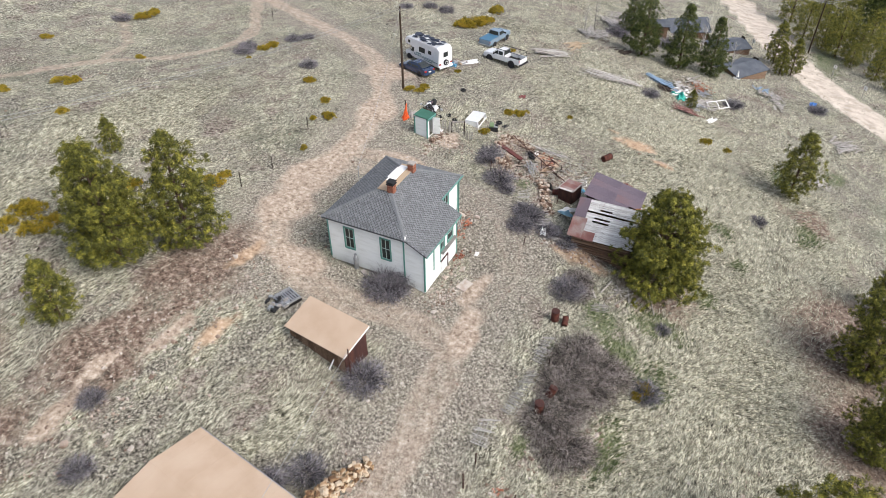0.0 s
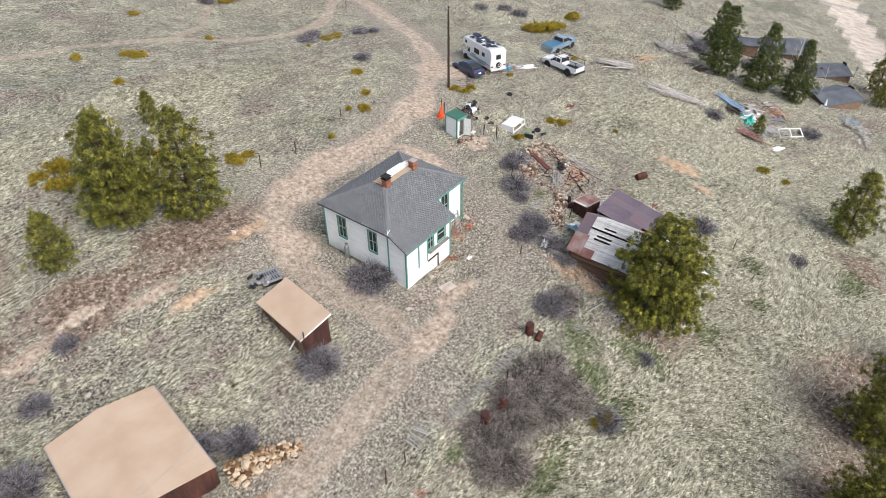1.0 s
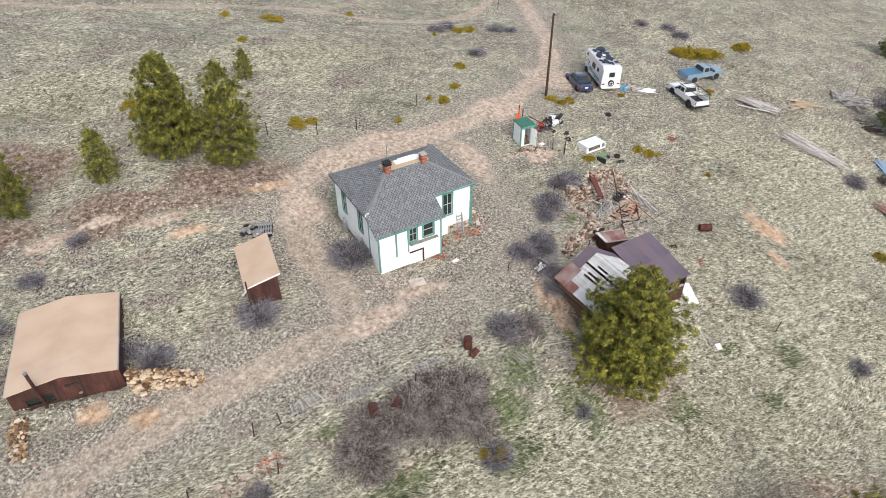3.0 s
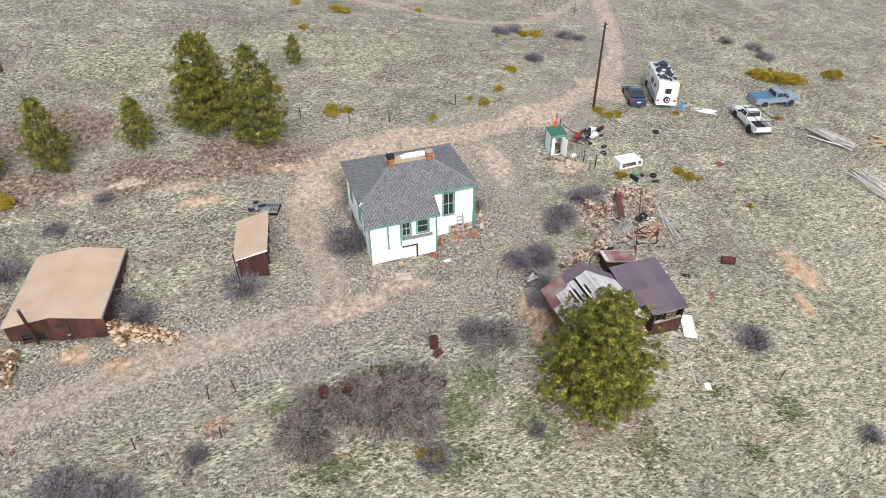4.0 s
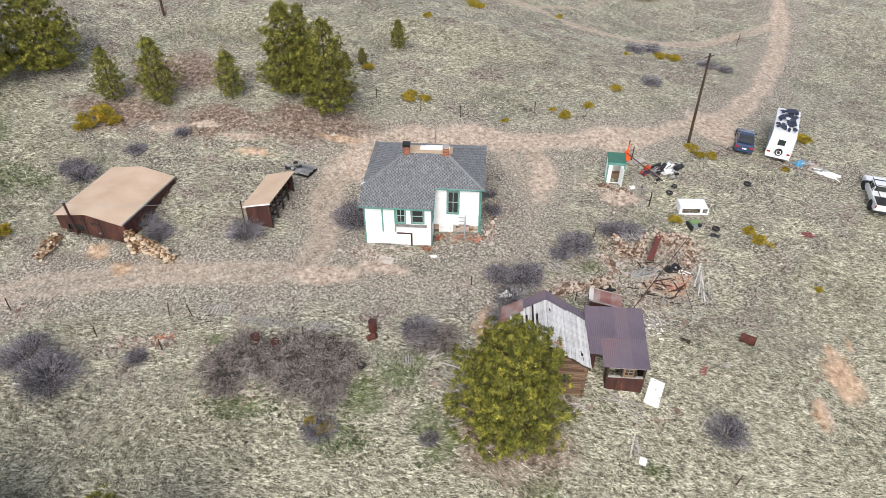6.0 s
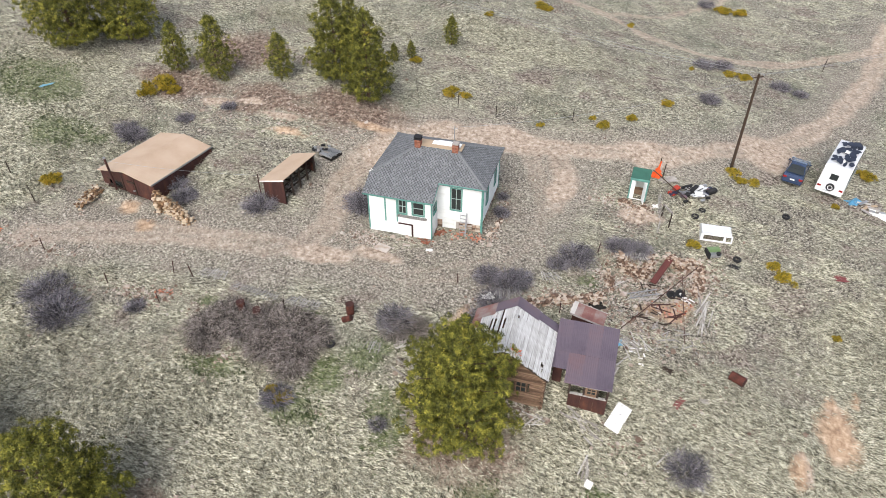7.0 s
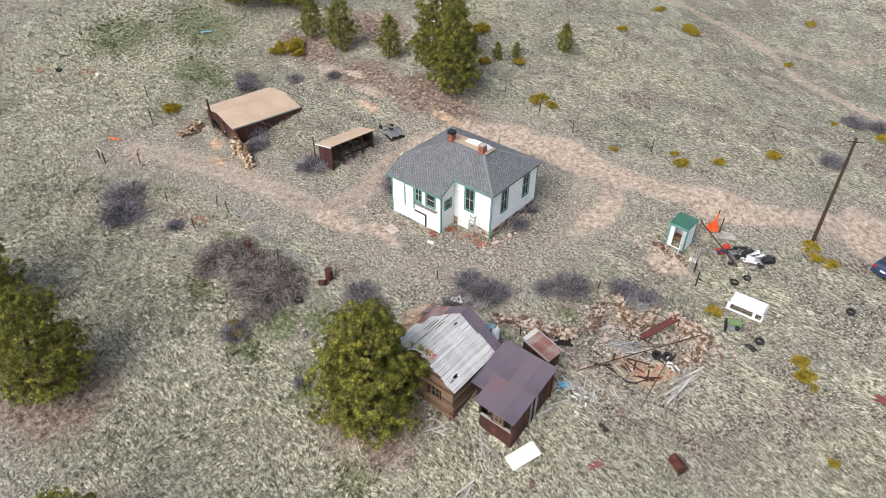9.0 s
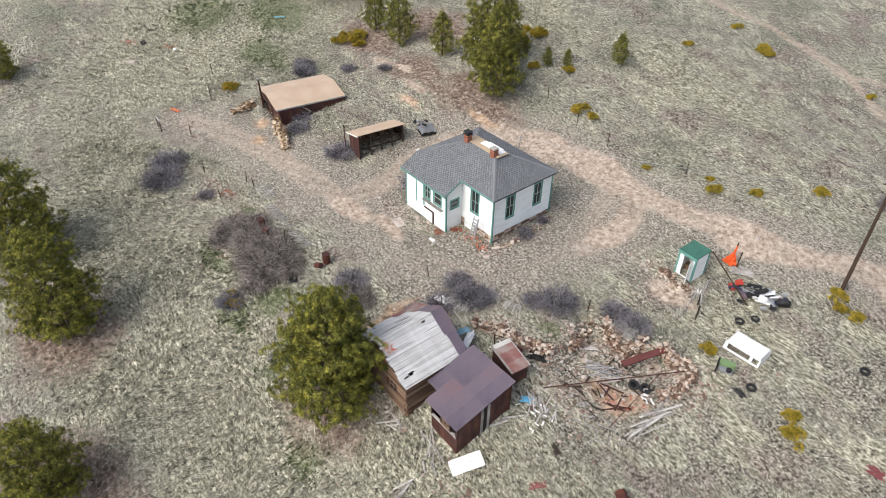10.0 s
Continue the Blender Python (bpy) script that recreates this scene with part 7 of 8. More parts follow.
def rail_frame(x, y, turn, w, label):
    f = thing("rail_frame", at(x, y, 0, turn), label, "fence")
    for s in (0, w):
        bm = bmesh.new()
        rod(bm, (s, 0, -0.3), (s, 0, 1.25), 0.06)
        part("post", bm, DARKWOOD, f)
    bm = bmesh.new()
    box(bm, -0.1, -0.04, 1.1, w + 0.1, 0.04, 1.25)
    part("rail", bm, LUMBER, f)


rail_frame(-28.599999999999998, -11.4, -5, 1.2, "two posts with a pale rail at the bank")
rail_frame(23.3, 8.9, -60, 1.3, "two dark posts with a rail beside slat fence")


def board(x, y, l, w, turn, material, label, name="board", t=0.04, dz=0.03, tilt=0.0, group=""):
    b = tagged(new(name), label, "board", group)
    bm = bmesh.new()
    box(bm, -l / 2, -w / 2, 0, l / 2, w / 2, t)
    bmesh.ops.bevel(bm, geom=bm.edges[:], offset=min(t, w) * 0.15, segments=1, affect="EDGES")
    part("plank", bm, material, b)
    gx = (float(height(x + 0.3, y)) - float(height(x - 0.3, y))) / 0.6
    gy = (float(height(x, y + 0.3)) - float(height(x, y - 0.3))) / 0.6
    n = Vector((-gx, -gy, 1)).normalized()
    b.matrix_world = Matrix.Translation((x, y, float(height(x, y)) + dz)) @ Vector((0, 0, 1)).rotation_difference(n).to_matrix().to_4x4() @ pose(0, 0, 0, 0, tilt, turn)


board(21.5, -11.6, 2.1, 1.0, 69, SHEETWHITE, "white door panel lying on the grass", "door_panel", 0.05, 0.12)
board(1.9, -2.3, 1.2, 0.8, -12, PALESTONE, "pale stone slab before the hatch", "stone_slab", 0.1, 0.0)
board(3.6, -1.4, 0.6, 0.35, 10, PALESTONE, "small pale slab before the house", "stone_slab", 0.08, 0.0)
for i, (dx, w) in enumerate(((-0.25, 0.16), (-0.05, 0.18), (0.16, 0.16), (0.36, 0.14))):
    board(19.9 + 0.7 * dx, -15.1 - 0.2 * i, 1.4, 0.7 * w, 74 + 9 * i, LUMBER, "pale plank in a small stack on the grass", dz=0.06, group="pale planks")
board(20.25, -16.2, 0.5, 0.45, 74, SHEETWHITE, "white square panel on the planks", dz=0.14)
for x0, y0, x1, y1 in ((6.8, -11.5, 8.8, -11.9), (6.5, -12.1, 8.7, -13.1), (6.3, -12.7, 8.6, -13.6), (7.8, -15.6, 10.0, -14.7), (10.6, -6.2, 11.4, -9.0), (10.9, -6.3, 11.6, -9.3)):
    board((x0 + x1) / 2, (y0 + y1) / 2, math.dist((x0, y0), (x1, y1)), 0.09, math.degrees(math.atan2(y1 - y0, x1 - x0)), LUMBER, "silvered pole lying near the pine", "lying_pole", 0.08, 0.22, group="lying poles")
rng4 = random.Random(44)
FAR_SCRAP = {}
BLUETIN = plain("blue_grey_tin", (0.2, 0.29, 0.4), 0.5)
for cx, cy, n, lmin, lmax, ang, spread, sx, sy, m, label in (
        (52.7, 0.4, 12, 3.0, 6.0, -73, 8, 0.9, 0.9, LUMBER, "long grey lumber in a loose pile"),
        (65.7, -10.0, 8, 0.8, 2.4, -45, 30, 1.2, 0.9, LUMBER, "scrap board in the heap"),
        (62.0, -12.5, 9, 0.6, 1.6, 30, 60, 1.4, 1.0, STEEL, "pale scrap sheet in the heap"),
        (52.8, -11.4, 6, 1.2, 2.2, -60, 20, 0.9, 0.6, RUST, "rusty roofing strip in the heap"),
        (73.0, -19.8, 8, 0.6, 2.0, 0, 80, 1.2, 0.9, BLUETIN, "blue-grey scrap near the far shed"),
        (68.8, -22.4, 10, 0.5, 1.6, -30, 60, 1.6, 1.0, LUMBER, "scrap strewn near the far shed"),
        (71.8, 6.0, 12, 1.5, 3.5, 20, 60, 1.8, 1.2, LUMBER, "grey lumber heap by the collapsed shed"),
        (90.0, 6.0, 14, 2.5, 5.0, 60, 40, 2.0, 2.0, LUMBER, "grey timber of a collapsed shed"),
        (61.2, 7.0, 9, 1.0, 3.0, -25, 30, 1.3, 0.8, PLY, "brown scrap board on the slope"),
        (58.0, -9.5, 10, 0.6, 2.0, 0, 90, 1.5, 1.0, LUMBER, "scrap board in the heap"),
        (23.0, -3.6, 16, 0.15, 0.6, 0, 90, 2.6, 1.2, GREYWOOD, "small scrap strewn behind the tin shed"),
        (24.0, 0.6, 14, 0.25, 0.9, 0, 90, 1.6, 1.3, DARKWOOD, "dark scrap in the ruined cellar"),
        (22.0, -6.4, 12, 0.12, 0.4, 0, 90, 1.0, 0.7, SHEETWHITE, "small white scrap behind the tin shed"),
        (8.5, -13.2, 9, 0.8, 2.0, -10, 35, 0.9, 1.2, LUMBER, "weathered board beside the pine"),
        (12.8, -5.0, 8, 0.6, 1.5, 50, 60, 0.9, 0.7, LUMBER, "grey board beside the log cabin"),
        (26.9, -0.6, 16, 1.0, 3.2, 78, 22, 0.45, 1.5, LUMBER, "grey scrap lumber beside the ruined cellar"),
        (22.4, -0.3, 11, 0.8, 2.0, 30, 40, 0.8, 0.4, LUMBER, "grey scrap lumber in the ruined cellar"),
        (21.6, -6.0, 11, 0.4, 1.6, -40, 45, 0.9, 0.6, LUMBER, "pale scrap strip behind the tin shed"),
        (18.6, -12.6, 7, 0.7, 1.6, -15, 25, 1.0, 0.4, LUMBER, "scrap board below the tin shed"),
        (16.3, -13.2, 6, 0.6, 1.4, 20, 60, 0.5, 0.4, LUMBER, "scrap board below the log cabin"),
        (25.0, -4.5, 8, 0.4, 1.2, 60, 70, 1.5, 1.2, GREYWOOD, "scrap board strewn on the grass"),
        (21.1, -7.8, 3, 0.8, 1.8, 75, 20, 0.2, 0.6, LUMBER, "pale strip leaning by the tin shed"),
        (24.5, -1.6, 9, 0.5, 1.6, 30, 60, 1.0, 0.6, RUST, "rusty scrap bar on the cellar floor"),
        (23.6, -5.0, 14, 0.1, 0.4, 0, 90, 3.0, 1.6, GREYWOOD, "small pale scrap strewn behind the tin shed"),
        (22.0, -5.4, 14, 0.3, 1.0, -40, 40, 0.9, 0.8, LUMBER, "pale scrap strip behind the tin shed"),
        (25.5, 0.6, 8, 0.2, 0.5, 0, 90, 0.8, 0.5, SHEETWHITE, "white scrap beside the old tyres"),
        (22.4, -2.4, 12, 0.3, 1.0, 10, 70, 1.6, 0.8, DARKWOOD, "dark scrap in the ruined cellar"),
        (20.2, -13.2, 6, 0.6, 1.4, -30, 30, 0.8, 0.6, LUMBER, "scrap board below the tin shed"),
        (11.0, -8.0, 9, 0.5, 2.2, -70, 25, 0.5, 1.4, GREYWOOD, "weathered board beside the log cabin"),
        (6.3, -10.6, 9, 0.6, 1.3, 35, 45, 0.6, 0.4, LUMBER, "grey slat fallen on the grass"),
        (25.2, -13.0, 4, 0.8, 1.6, 60, 30, 0.5, 0.7, LUMBER, "weathered branch-like board on the grass"),
        (20.4, 0.6, 5, 1.0, 1.6, 55, 12, 0.3, 0.4, LUMBER, "grey board leaning in the ruined cellar"),
        (54.1, 8.0, 24, 3.0, 5.0, -52, 9, 1.0, 1.0, LUMBER, "long grey lumber in a loose pile"),
        (53.1, -1.2, 16, 3.0, 6.0, -73, 8, 0.9, 0.9, LUMBER, "long grey lumber in a loose pile"),
        (59.2, -6.3, 16, 3.0, 4.6, 60, 9, 0.9, 0.6, BLUETIN, "blue-grey roofing strip in the scrap heap"),
        (57.5, -12.5, 18, 0.8, 2.6, -40, 60, 1.6, 1.4, LUMBER, "scrap board in the heap"),
        (52.4, -10.9, 10, 1.4, 3.0, -75, 16, 0.7, 1.0, REDTIN, "rusty scrap sheet in the heap"),
        (70.5, 6.8, 26, 1.5, 3.2, 10, 60, 2.2, 1.4, LUMBER, "grey lumber heap by the collapsed shed"),
        (83.0, 6.3, 22, 2.0, 4.0, 40, 40, 2.0, 1.5, LUMBER, "grey timber of a collapsed shed"),
        (61.8, -31.3, 16, 1.2, 3.0, -40, 22, 1.2, 1.0, LUMBER, "grey lumber pile near the gravel road"),
        (46.2, -28.2, 14, 0.8, 2.0, -30, 40, 0.9, 0.9, LUMBER, "grey scrap lumber on the lower slope"),
        (57.8, -9.8, 16, 0.4, 1.6, 0, 90, 1.6, 1.2, SHEETWHITE, "pale scrap sheet in the heap"),
        (56.4, -11.8, 14, 0.5, 2.0, 40, 60, 1.4, 1.2, STEEL, "bent metal strip in the heap"),
        (60.5, -9.0, 14, 0.5, 2.0, 0, 90, 1.5, 1.2, GREYWOOD, "scrap board in the heap"),
        (57.2, -7.2, 10, 0.6, 2.2, 50, 40, 1.0, 0.8, DARKWOOD, "dark scrap board in the heap"),
        (71.0, -21.0, 20, 0.5, 1.6, 0, 90, 1.8, 1.2, LUMBER, "scrap strewn near the far shed"),
        (66.5, 1.0, 9, 0.8, 2.2, -40, 25, 0.8, 1.2, DARKWOOD, "dark pallet board by the firs")):
    for i in range(int(n * 1.5) if cx > 45 else n):
        x, y = cx + rng4.gauss(0, sx * 0.6), cy + rng4.gauss(0, sy * 0.6)
        if cx > 56 and i >= 3:
            FAR_SCRAP.setdefault(m.name, (m, []))[1].append((x, y, rng4.uniform(lmin, lmax), rng4.uniform(0.14, 0.36), ang + rng4.gauss(0, spread * 0.6), 0.2 + 0.05 * rng4.random() * n * 0.3))
            continue
        board(x, y, rng4.uniform(lmin, lmax), rng4.uniform(0.05, 0.13) * (2.0 if cx > 45 else 1.0), ang + rng4.gauss(0, spread * 0.6), m, label, "scrap_board", 0.035, (0.22 if cx > 45 else 0.06) + 0.03 * rng4.random() * n * 0.3, rng4.gauss(0, 3), "scrap boards")


def far_scrap():
    """The rest of the far heaps, too small to tell apart."""
    for m, rows in FAR_SCRAP.values():
        verts, faces = [], []
        for x, y, l_, w, turn, dz in rows:
            k = pose(x, y, float(height(x, y)) + dz, 0, rng4.gauss(0, 6), turn)
            o = len(verts)
            for sx in (-0.5, 0.5):
                for sy in (-0.5, 0.5):
                    for z in (0.0, 0.04):
                        verts.append(tuple(k @ Vector((sx * l_, sy * w, z))))
            faces += [tuple(o + v for v in f) for f in ((0, 1, 3, 2), (4, 6, 7, 5), (0, 4, 5, 1), (2, 3, 7, 6), (0, 2, 6, 4), (1, 5, 7, 3))]
        me = bpy.data.meshes.new("scrap_heap")
        me.from_pydata(verts, [], faces)
        me.update()
        tagged(link("scrap_heap", me, m), "loose scrap boards heaped by the far sheds", "scrap", kind="stuff")


far_scrap()


def bar(p, q, r, material, name, label, lift=(0.1, 0.1)):
    b = tagged(new(name), label, "pipe")
    bm = bmesh.new()
    rod(bm, (*p, float(height(*p)) + lift[0]), (*q, float(height(*q)) + lift[1]), r, r, 8)
    part("pipe", bm, material, b)


bar((21.0, -4.5), (26.3, 3.2), 0.035, RUST, "iron_pipe", "long rusty pipe across the ruined cellar", (0.1, 0.9))
bar((25.2, 2.4), (25.6, -4.2), 0.025, RUST, "iron_pipe", "thin rusty pipe across the cellar floor", (0.8, 0.06))
bar((22.0, 11.5), (25.7, 11.4), 0.045, POLE, "leaning_pole", "dark pole leaning on the outhouse roof", (2.3, 0.1))
board(23.65, 2.5, 3.3, 0.5, 68, mat("maroon_sheet", [(0.08, 0.025, 0.022), (0.14, 0.045, 0.038)], 1.0, 0.7), "maroon metal trough across the cellar wall", "metal_trough", 0.12, 0.75, -8)


def steel_rack():
    f = thing("broken_ladder", at(22.4, -0.2, 0.25, 28) @ pose(0, 0, 0, 8, 0, 0), "bent aluminium ladder in the ruined cellar", "ladder")
    for y in (-0.22, 0.22):
        bm = bmesh.new()
        box(bm, -1.2, y - 0.03, 0, 1.2, y + 0.03, 0.07)
        part("rail", bm, STEEL, f)
    for i in range(7):
        bm = bmesh.new()
        rod(bm, (-1.05 + 0.35 * i, -0.22, 0.03), (-1.05 + 0.35 * i, 0.22, 0.03), 0.02)
        part("rung", bm, STEEL, f)


steel_rack()


def camper_shell():
    s = thing("truck_cap", at(27.8, 8.2, 0, 2), "white pickup canopy lying on the grass", "truck canopy")
    L_, W, H = 1.28, 0.85, 0.6
    bm = bmesh.new()
    prism(bm, [(-L_ + 0.1, -W + 0.14, H), (L_ - 0.1, -W + 0.14, H), (L_ - 0.1, W - 0.14, H), (-L_ + 0.1, W - 0.14, H)], (0, 0, 0.04))
    part("roof", bm, CARWHITE, s)
    for sy in (-1, 1):
        for x0, x1, z0, z1 in ((-L_, L_, 0, 0.14), (-L_, -L_ + 0.25, 0.14, H), (0.55, 0.75, 0.14, H), (L_ - 0.12, L_, 0.14, H), (-L_, L_, H - 0.08, H + 0.02)):
            bm = bmesh.new()
            f = lambda z: sy * (W - 0.14 * z / H)
            prism(bm, [(x0, f(z0), z0), (x1, f(z0), z0), (x1, f(z1), z1), (x0, f(z1), z1)], (0, -sy * 0.03, 0))
            part("side_frame", bm, CARWHITE, s)
    for sx in (-1, 1):
        bm = bmesh.new()
        prism(bm, [(sx * L_, -W, 0), (sx * L_, W, 0), (sx * (L_ - 0.1), W - 0.14, H), (sx * (L_ - 0.1), -W + 0.14, H)], (-sx * 0.03, 0, 0))
        part("end_wall", bm, CARWHITE, s)


camper_shell()


def machine_wreck():
    m = thing("wrecked_snow_machine", at(25.7, 12.5, 0.05, 32) @ Matrix.Scale(1.3, 4), "stripped white and red snow machine with one wheel", "wreck")
    red = plain("red_plastic", (0.4, 0.05, 0.03), 0.5)
    rw = random.Random(77)
    kit = [CARWHITE, CARWHITE, STEEL, STEEL, BLACK, BLACK, red, plain("navy_seat", (0.03, 0.035, 0.07), 0.6), PURPLE]
    for i in range(30):
        material = kit[i % 9]
        lx, ly, lz = rw.uniform(0.1, 0.42), rw.uniform(0.06, 0.2), rw.uniform(0.03, 0.1)
        bm = bmesh.new()
        box(bm, -lx, -ly, -lz, lx, ly, lz)
        bmesh.ops.bevel(bm, geom=bm.edges[:], offset=0.025, segments=2, affect="EDGES")
        ob = part("panel", bm, material, m)
        ob.matrix_local = pose(rw.gauss(-0.1, 0.65), rw.gauss(0, 0.24), 0.12 + 0.38 * rw.random() ** 1.5, rw.gauss(0, 14), rw.gauss(0, 14), rw.gauss(0, 35))
    for i in range(8):
        bm = bmesh.new()
        x, y, a = rw.uniform(-1.1, 0.6), rw.gauss(0, 0.25), rw.gauss(0, 0.6)
        rod(bm, (x, y, rw.uniform(0.1, 0.45)), (x + 0.9 * math.cos(a), y + 0.9 * math.sin(a), rw.uniform(0.1, 0.5)), 0.025)
        part("tube", bm, STEEL if i % 2 else BLACK, m)
    w = new("wheel_hub")
    w.parent = m
    w.matrix_local = pose(1.35, -0.1, -0.05, 35, 0, 0)
    wheel(w, 0, 0, 0.36, 0.28, red)
    for i, (x, y) in enumerate(((0.3, -0.9), (-0.9, -0.7), (1.5, 0.7), (0.8, -0.75))):
        bm = bmesh.new()
        box(bm, x - 0.15, y - 0.08, 0.0, x + 0.18, y + 0.09, 0.16)
        bmesh.ops.bevel(bm, geom=bm.edges[:], offset=0.04, segments=1, affect="EDGES")
        ob = part("loose_part", bm, BLACK if i % 2 else STEEL, m)
    g = thing("green_generator", at(27.7, 6.0, 0, 20), "green and grey engine unit lying on the grass", "engine")
    gm = plain("pale_green_paint", (0.17, 0.26, 0.12), 0.5)
    bm = bmesh.new()
    box(bm, -0.5, -0.05, 0.15, 0.5, 0.42, 0.6)
    bmesh.ops.bevel(bm, geom=bm.edges[:], offset=0.05, segments=2, affect="EDGES")
    part("tank", bm, gm, g, "pale green tank")
    bm = bmesh.new()
    box(bm, -0.45, -0.45, 0.05, 0.45, -0.06, 0.4)
    bmesh.ops.bevel(bm, geom=bm.edges[:], offset=0.06, segments=2, affect="EDGES")
    part("engine_block", bm, STEEL, g)
    bm = bmesh.new()
    lathe(bm, [(0.02, -0.1), (0.18, -0.1), (0.18, 0.08), (0.02, 0.08)], 14, (0.2, -0.35, 0.42))
    part("air_filter", bm, BLACK, g)
    bm = bmesh.new()
    box(bm, -0.62, -0.5, 0.0, -0.5, 0.45, 0.5)
    part("frame_end", bm, BLACK, g)
    p = tagged(new("black_mat"), "black rubber mat on the grass", "mat")
    crumple(p, 0.9, 0.45, 0.1, BLACK, 8, 6)
    p.matrix_world = at(29.3, 5.3, 0, -20)
    p = tagged(new("maroon_cloth"), "faded maroon cloth on the grass", "cloth")
    crumple(p, 0.9, 0.7, 0.08, plain("maroon_cloth_dye", (0.2, 0.06, 0.06), 0.9), 9, 6)
    p.matrix_world = at(37.6, 6.4, 0, 10)


machine_wreck()


def orange_net():
    o = thing("safety_netting", at(22.6, 13.9), "orange safety netting on dark posts", "netting")
    net = plain("orange_netting", (0.72, 0.1, 0.02), 0.7)
    for x, l_ in ((0.0, 8), (0.5, -4)):
        bm = bmesh.new()
        rod(bm, (x, 0, -0.2), (x + 0.05, 0.0, 2.0 if x == 0 else 1.4), 0.05)
        part("post", bm, POLE, o)
    bm = bmesh.new()
    n = 16
    rows = []
    for j in range(8):
        z = 0.03 + 0.95 * j / 7
        rows.append([bm.verts.new((-0.12 + 0.12 * j / 7 + (0.5 - 0.4 * j / 7) * (1 + 0.35 * math.sin(5 * i + 2 * j)) * math.cos(6.2832 * i / n), (0.32 - 0.24 * j / 7) * (1 + 0.3 * math.sin(4 * i + j)) * math.sin(6.2832 * i / n), z)) for i in range(n)])
    for a, b in zip(rows, rows[1:]):
        for i in range(n):
            bm.faces.new((a[i], a[(i + 1) % n], b[(i + 1) % n], b[i]))
    part("net", bm, net, o)
    bm = bmesh.new()
    rod(bm, (0.0, -0.05, 1.0), (0.08, -0.05, 1.7), 0.1, 0.05, 8)
    part("marker", bm, net, o)
    t = tagged(new("grey_sheeting"), "crumpled grey sheeting by the netting", "tarpaulin")
    crumple(t, 1.6, 0.9, 0.5, LUMBER, 12)
    t.matrix_world = at(23.6, 13.8, 0, 30)


orange_net()


def pallet_stack():
    p = thing("pallet", at(-6.6, 7.3, 0.2, -20) @ Matrix.Diagonal((1.1, 1.25, 1, 1)), "grey metal pallet on the grass", "pallet")
    # added near-black plate: paints the shade seen through the slats
    bm = bmesh.new()
    box(bm, -0.66, -0.6, -0.2, 0.66, 0.6, -0.01)
    part("skid", bm, DARK, p, "dark plate standing in for shade between the pallet slats")
    for i in range(8):
        bm = bmesh.new()
        box(bm, -0.65 + 0.17 * i, -0.6, 0.1, -0.55 + 0.17 * i, 0.6, 0.14)
        part("slat", bm, STEEL, p)
    for y in (-0.5, 0, 0.5):
        bm = bmesh.new()
        box(bm, -0.65, y - 0.05, 0, 0.65, y + 0.05, 0.1)
        part("bearer", bm, LUMBER, p)
    rng = random.Random(18)
    for i in range(30):
        s = tagged(new("scrap_block"), "broken grey scrap piled beside the pallet", "scrap", "scrap beside the pallet")
        bm = stone_bm(rng, rng.uniform(0.1, 0.25), rng.uniform(0.08, 0.16), rng.uniform(0.06, 0.12))
        part("lump", bm, (STEEL, BLACK, LUMBER)[i % 3], s)
        s.matrix_world = at(-7.6 + rng.gauss(0, 0.4), 7.3 + rng.gauss(0, 0.3), 0.08 + 0.01 * i, rng.uniform(0, 360))


pallet_stack()


def gas_bottle():
    g = thing("gas_bottle", at(-0.45, 5.6), "grey gas bottle against the house wall", "gas bottle")
    bm = bmesh.new()
    lathe(bm, [(0.17, 0), (0.19, 0.05), (0.19, 1.0), (0.13, 1.15), (0.05, 1.2)], 16)
    part("bottle", bm, STEEL, g)
    bm = bmesh.new()
    lathe(bm, [(0.1, 1.17), (0.12, 1.2), (0.12, 1.35), (0.1, 1.36)], 12)
    part("collar", bm, STEEL, g)
    b = tagged(new("cement_block"), "pale block lying by the house wall", "block")
    bm = bmesh.new()
    box(bm, -0.3, -0.15, 0, 0.3, 0.15, 0.15)
    part("block", bm, MORTAR, b)
    b.matrix_world = at(-0.7, 4.8, 0, 60)


gas_bottle()


def brick_pile(x, y, n, label, seed, spread=0.35, material=None):
    rng = random.Random(seed)
    bm = bmesh.new()
    box(bm, -0.1, -0.05, 0, 0.1, 0.05, 0.07)
    me = bpy.data.meshes.new("brick")
    bm.to_mesh(me)
    bm.free()
    me.materials.append(material or BRICK)
    p = thing("brick_pile", at(x, y), label, "bricks")
    for i in range(n):
        shared("brick", me, p, pose(rng.gauss(0, spread), rng.gauss(0, spread * 0.8), 0.1 * rng.random() + 0.02, rng.uniform(-25, 25), rng.uniform(-25, 25), rng.uniform(0, 180)))


ORANGE_BRICK = mat("orange_brick", [(0.3, 0.1, 0.06), (0.45, 0.18, 0.11), (0.5, 0.3, 0.24)], 4.0, 0.9, piece=0.6)
brick_pile(8.75, 0.75, 26, "scattered orange-red bricks at the house corner", 51, 0.3, ORANGE_BRICK)
brick_pile(7.4, 0.9, 22, "loose bricks below the ladder", 52, 0.35, ORANGE_BRICK)
brick_pile(5.8, 0.7, 24, "loose bricks beside the porch", 53, 0.25)
brick_pile(4.9, -0.5, 18, "dark loose bricks before the porch", 54, 0.3)
brick_pile(62.9, -11.2, 150, "tumbled orange brick heap in the scrap", 55, 1.1, ORANGE_BRICK)
brick_pile(24.6, -1.3, 20, "orange brick bits on the cellar floor", 56, 0.7, ORANGE_BRICK)
brick_pile(-12.5, -10.9, 14, "ochre stones on the bank", 57, 0.4, ORANGE_BRICK)


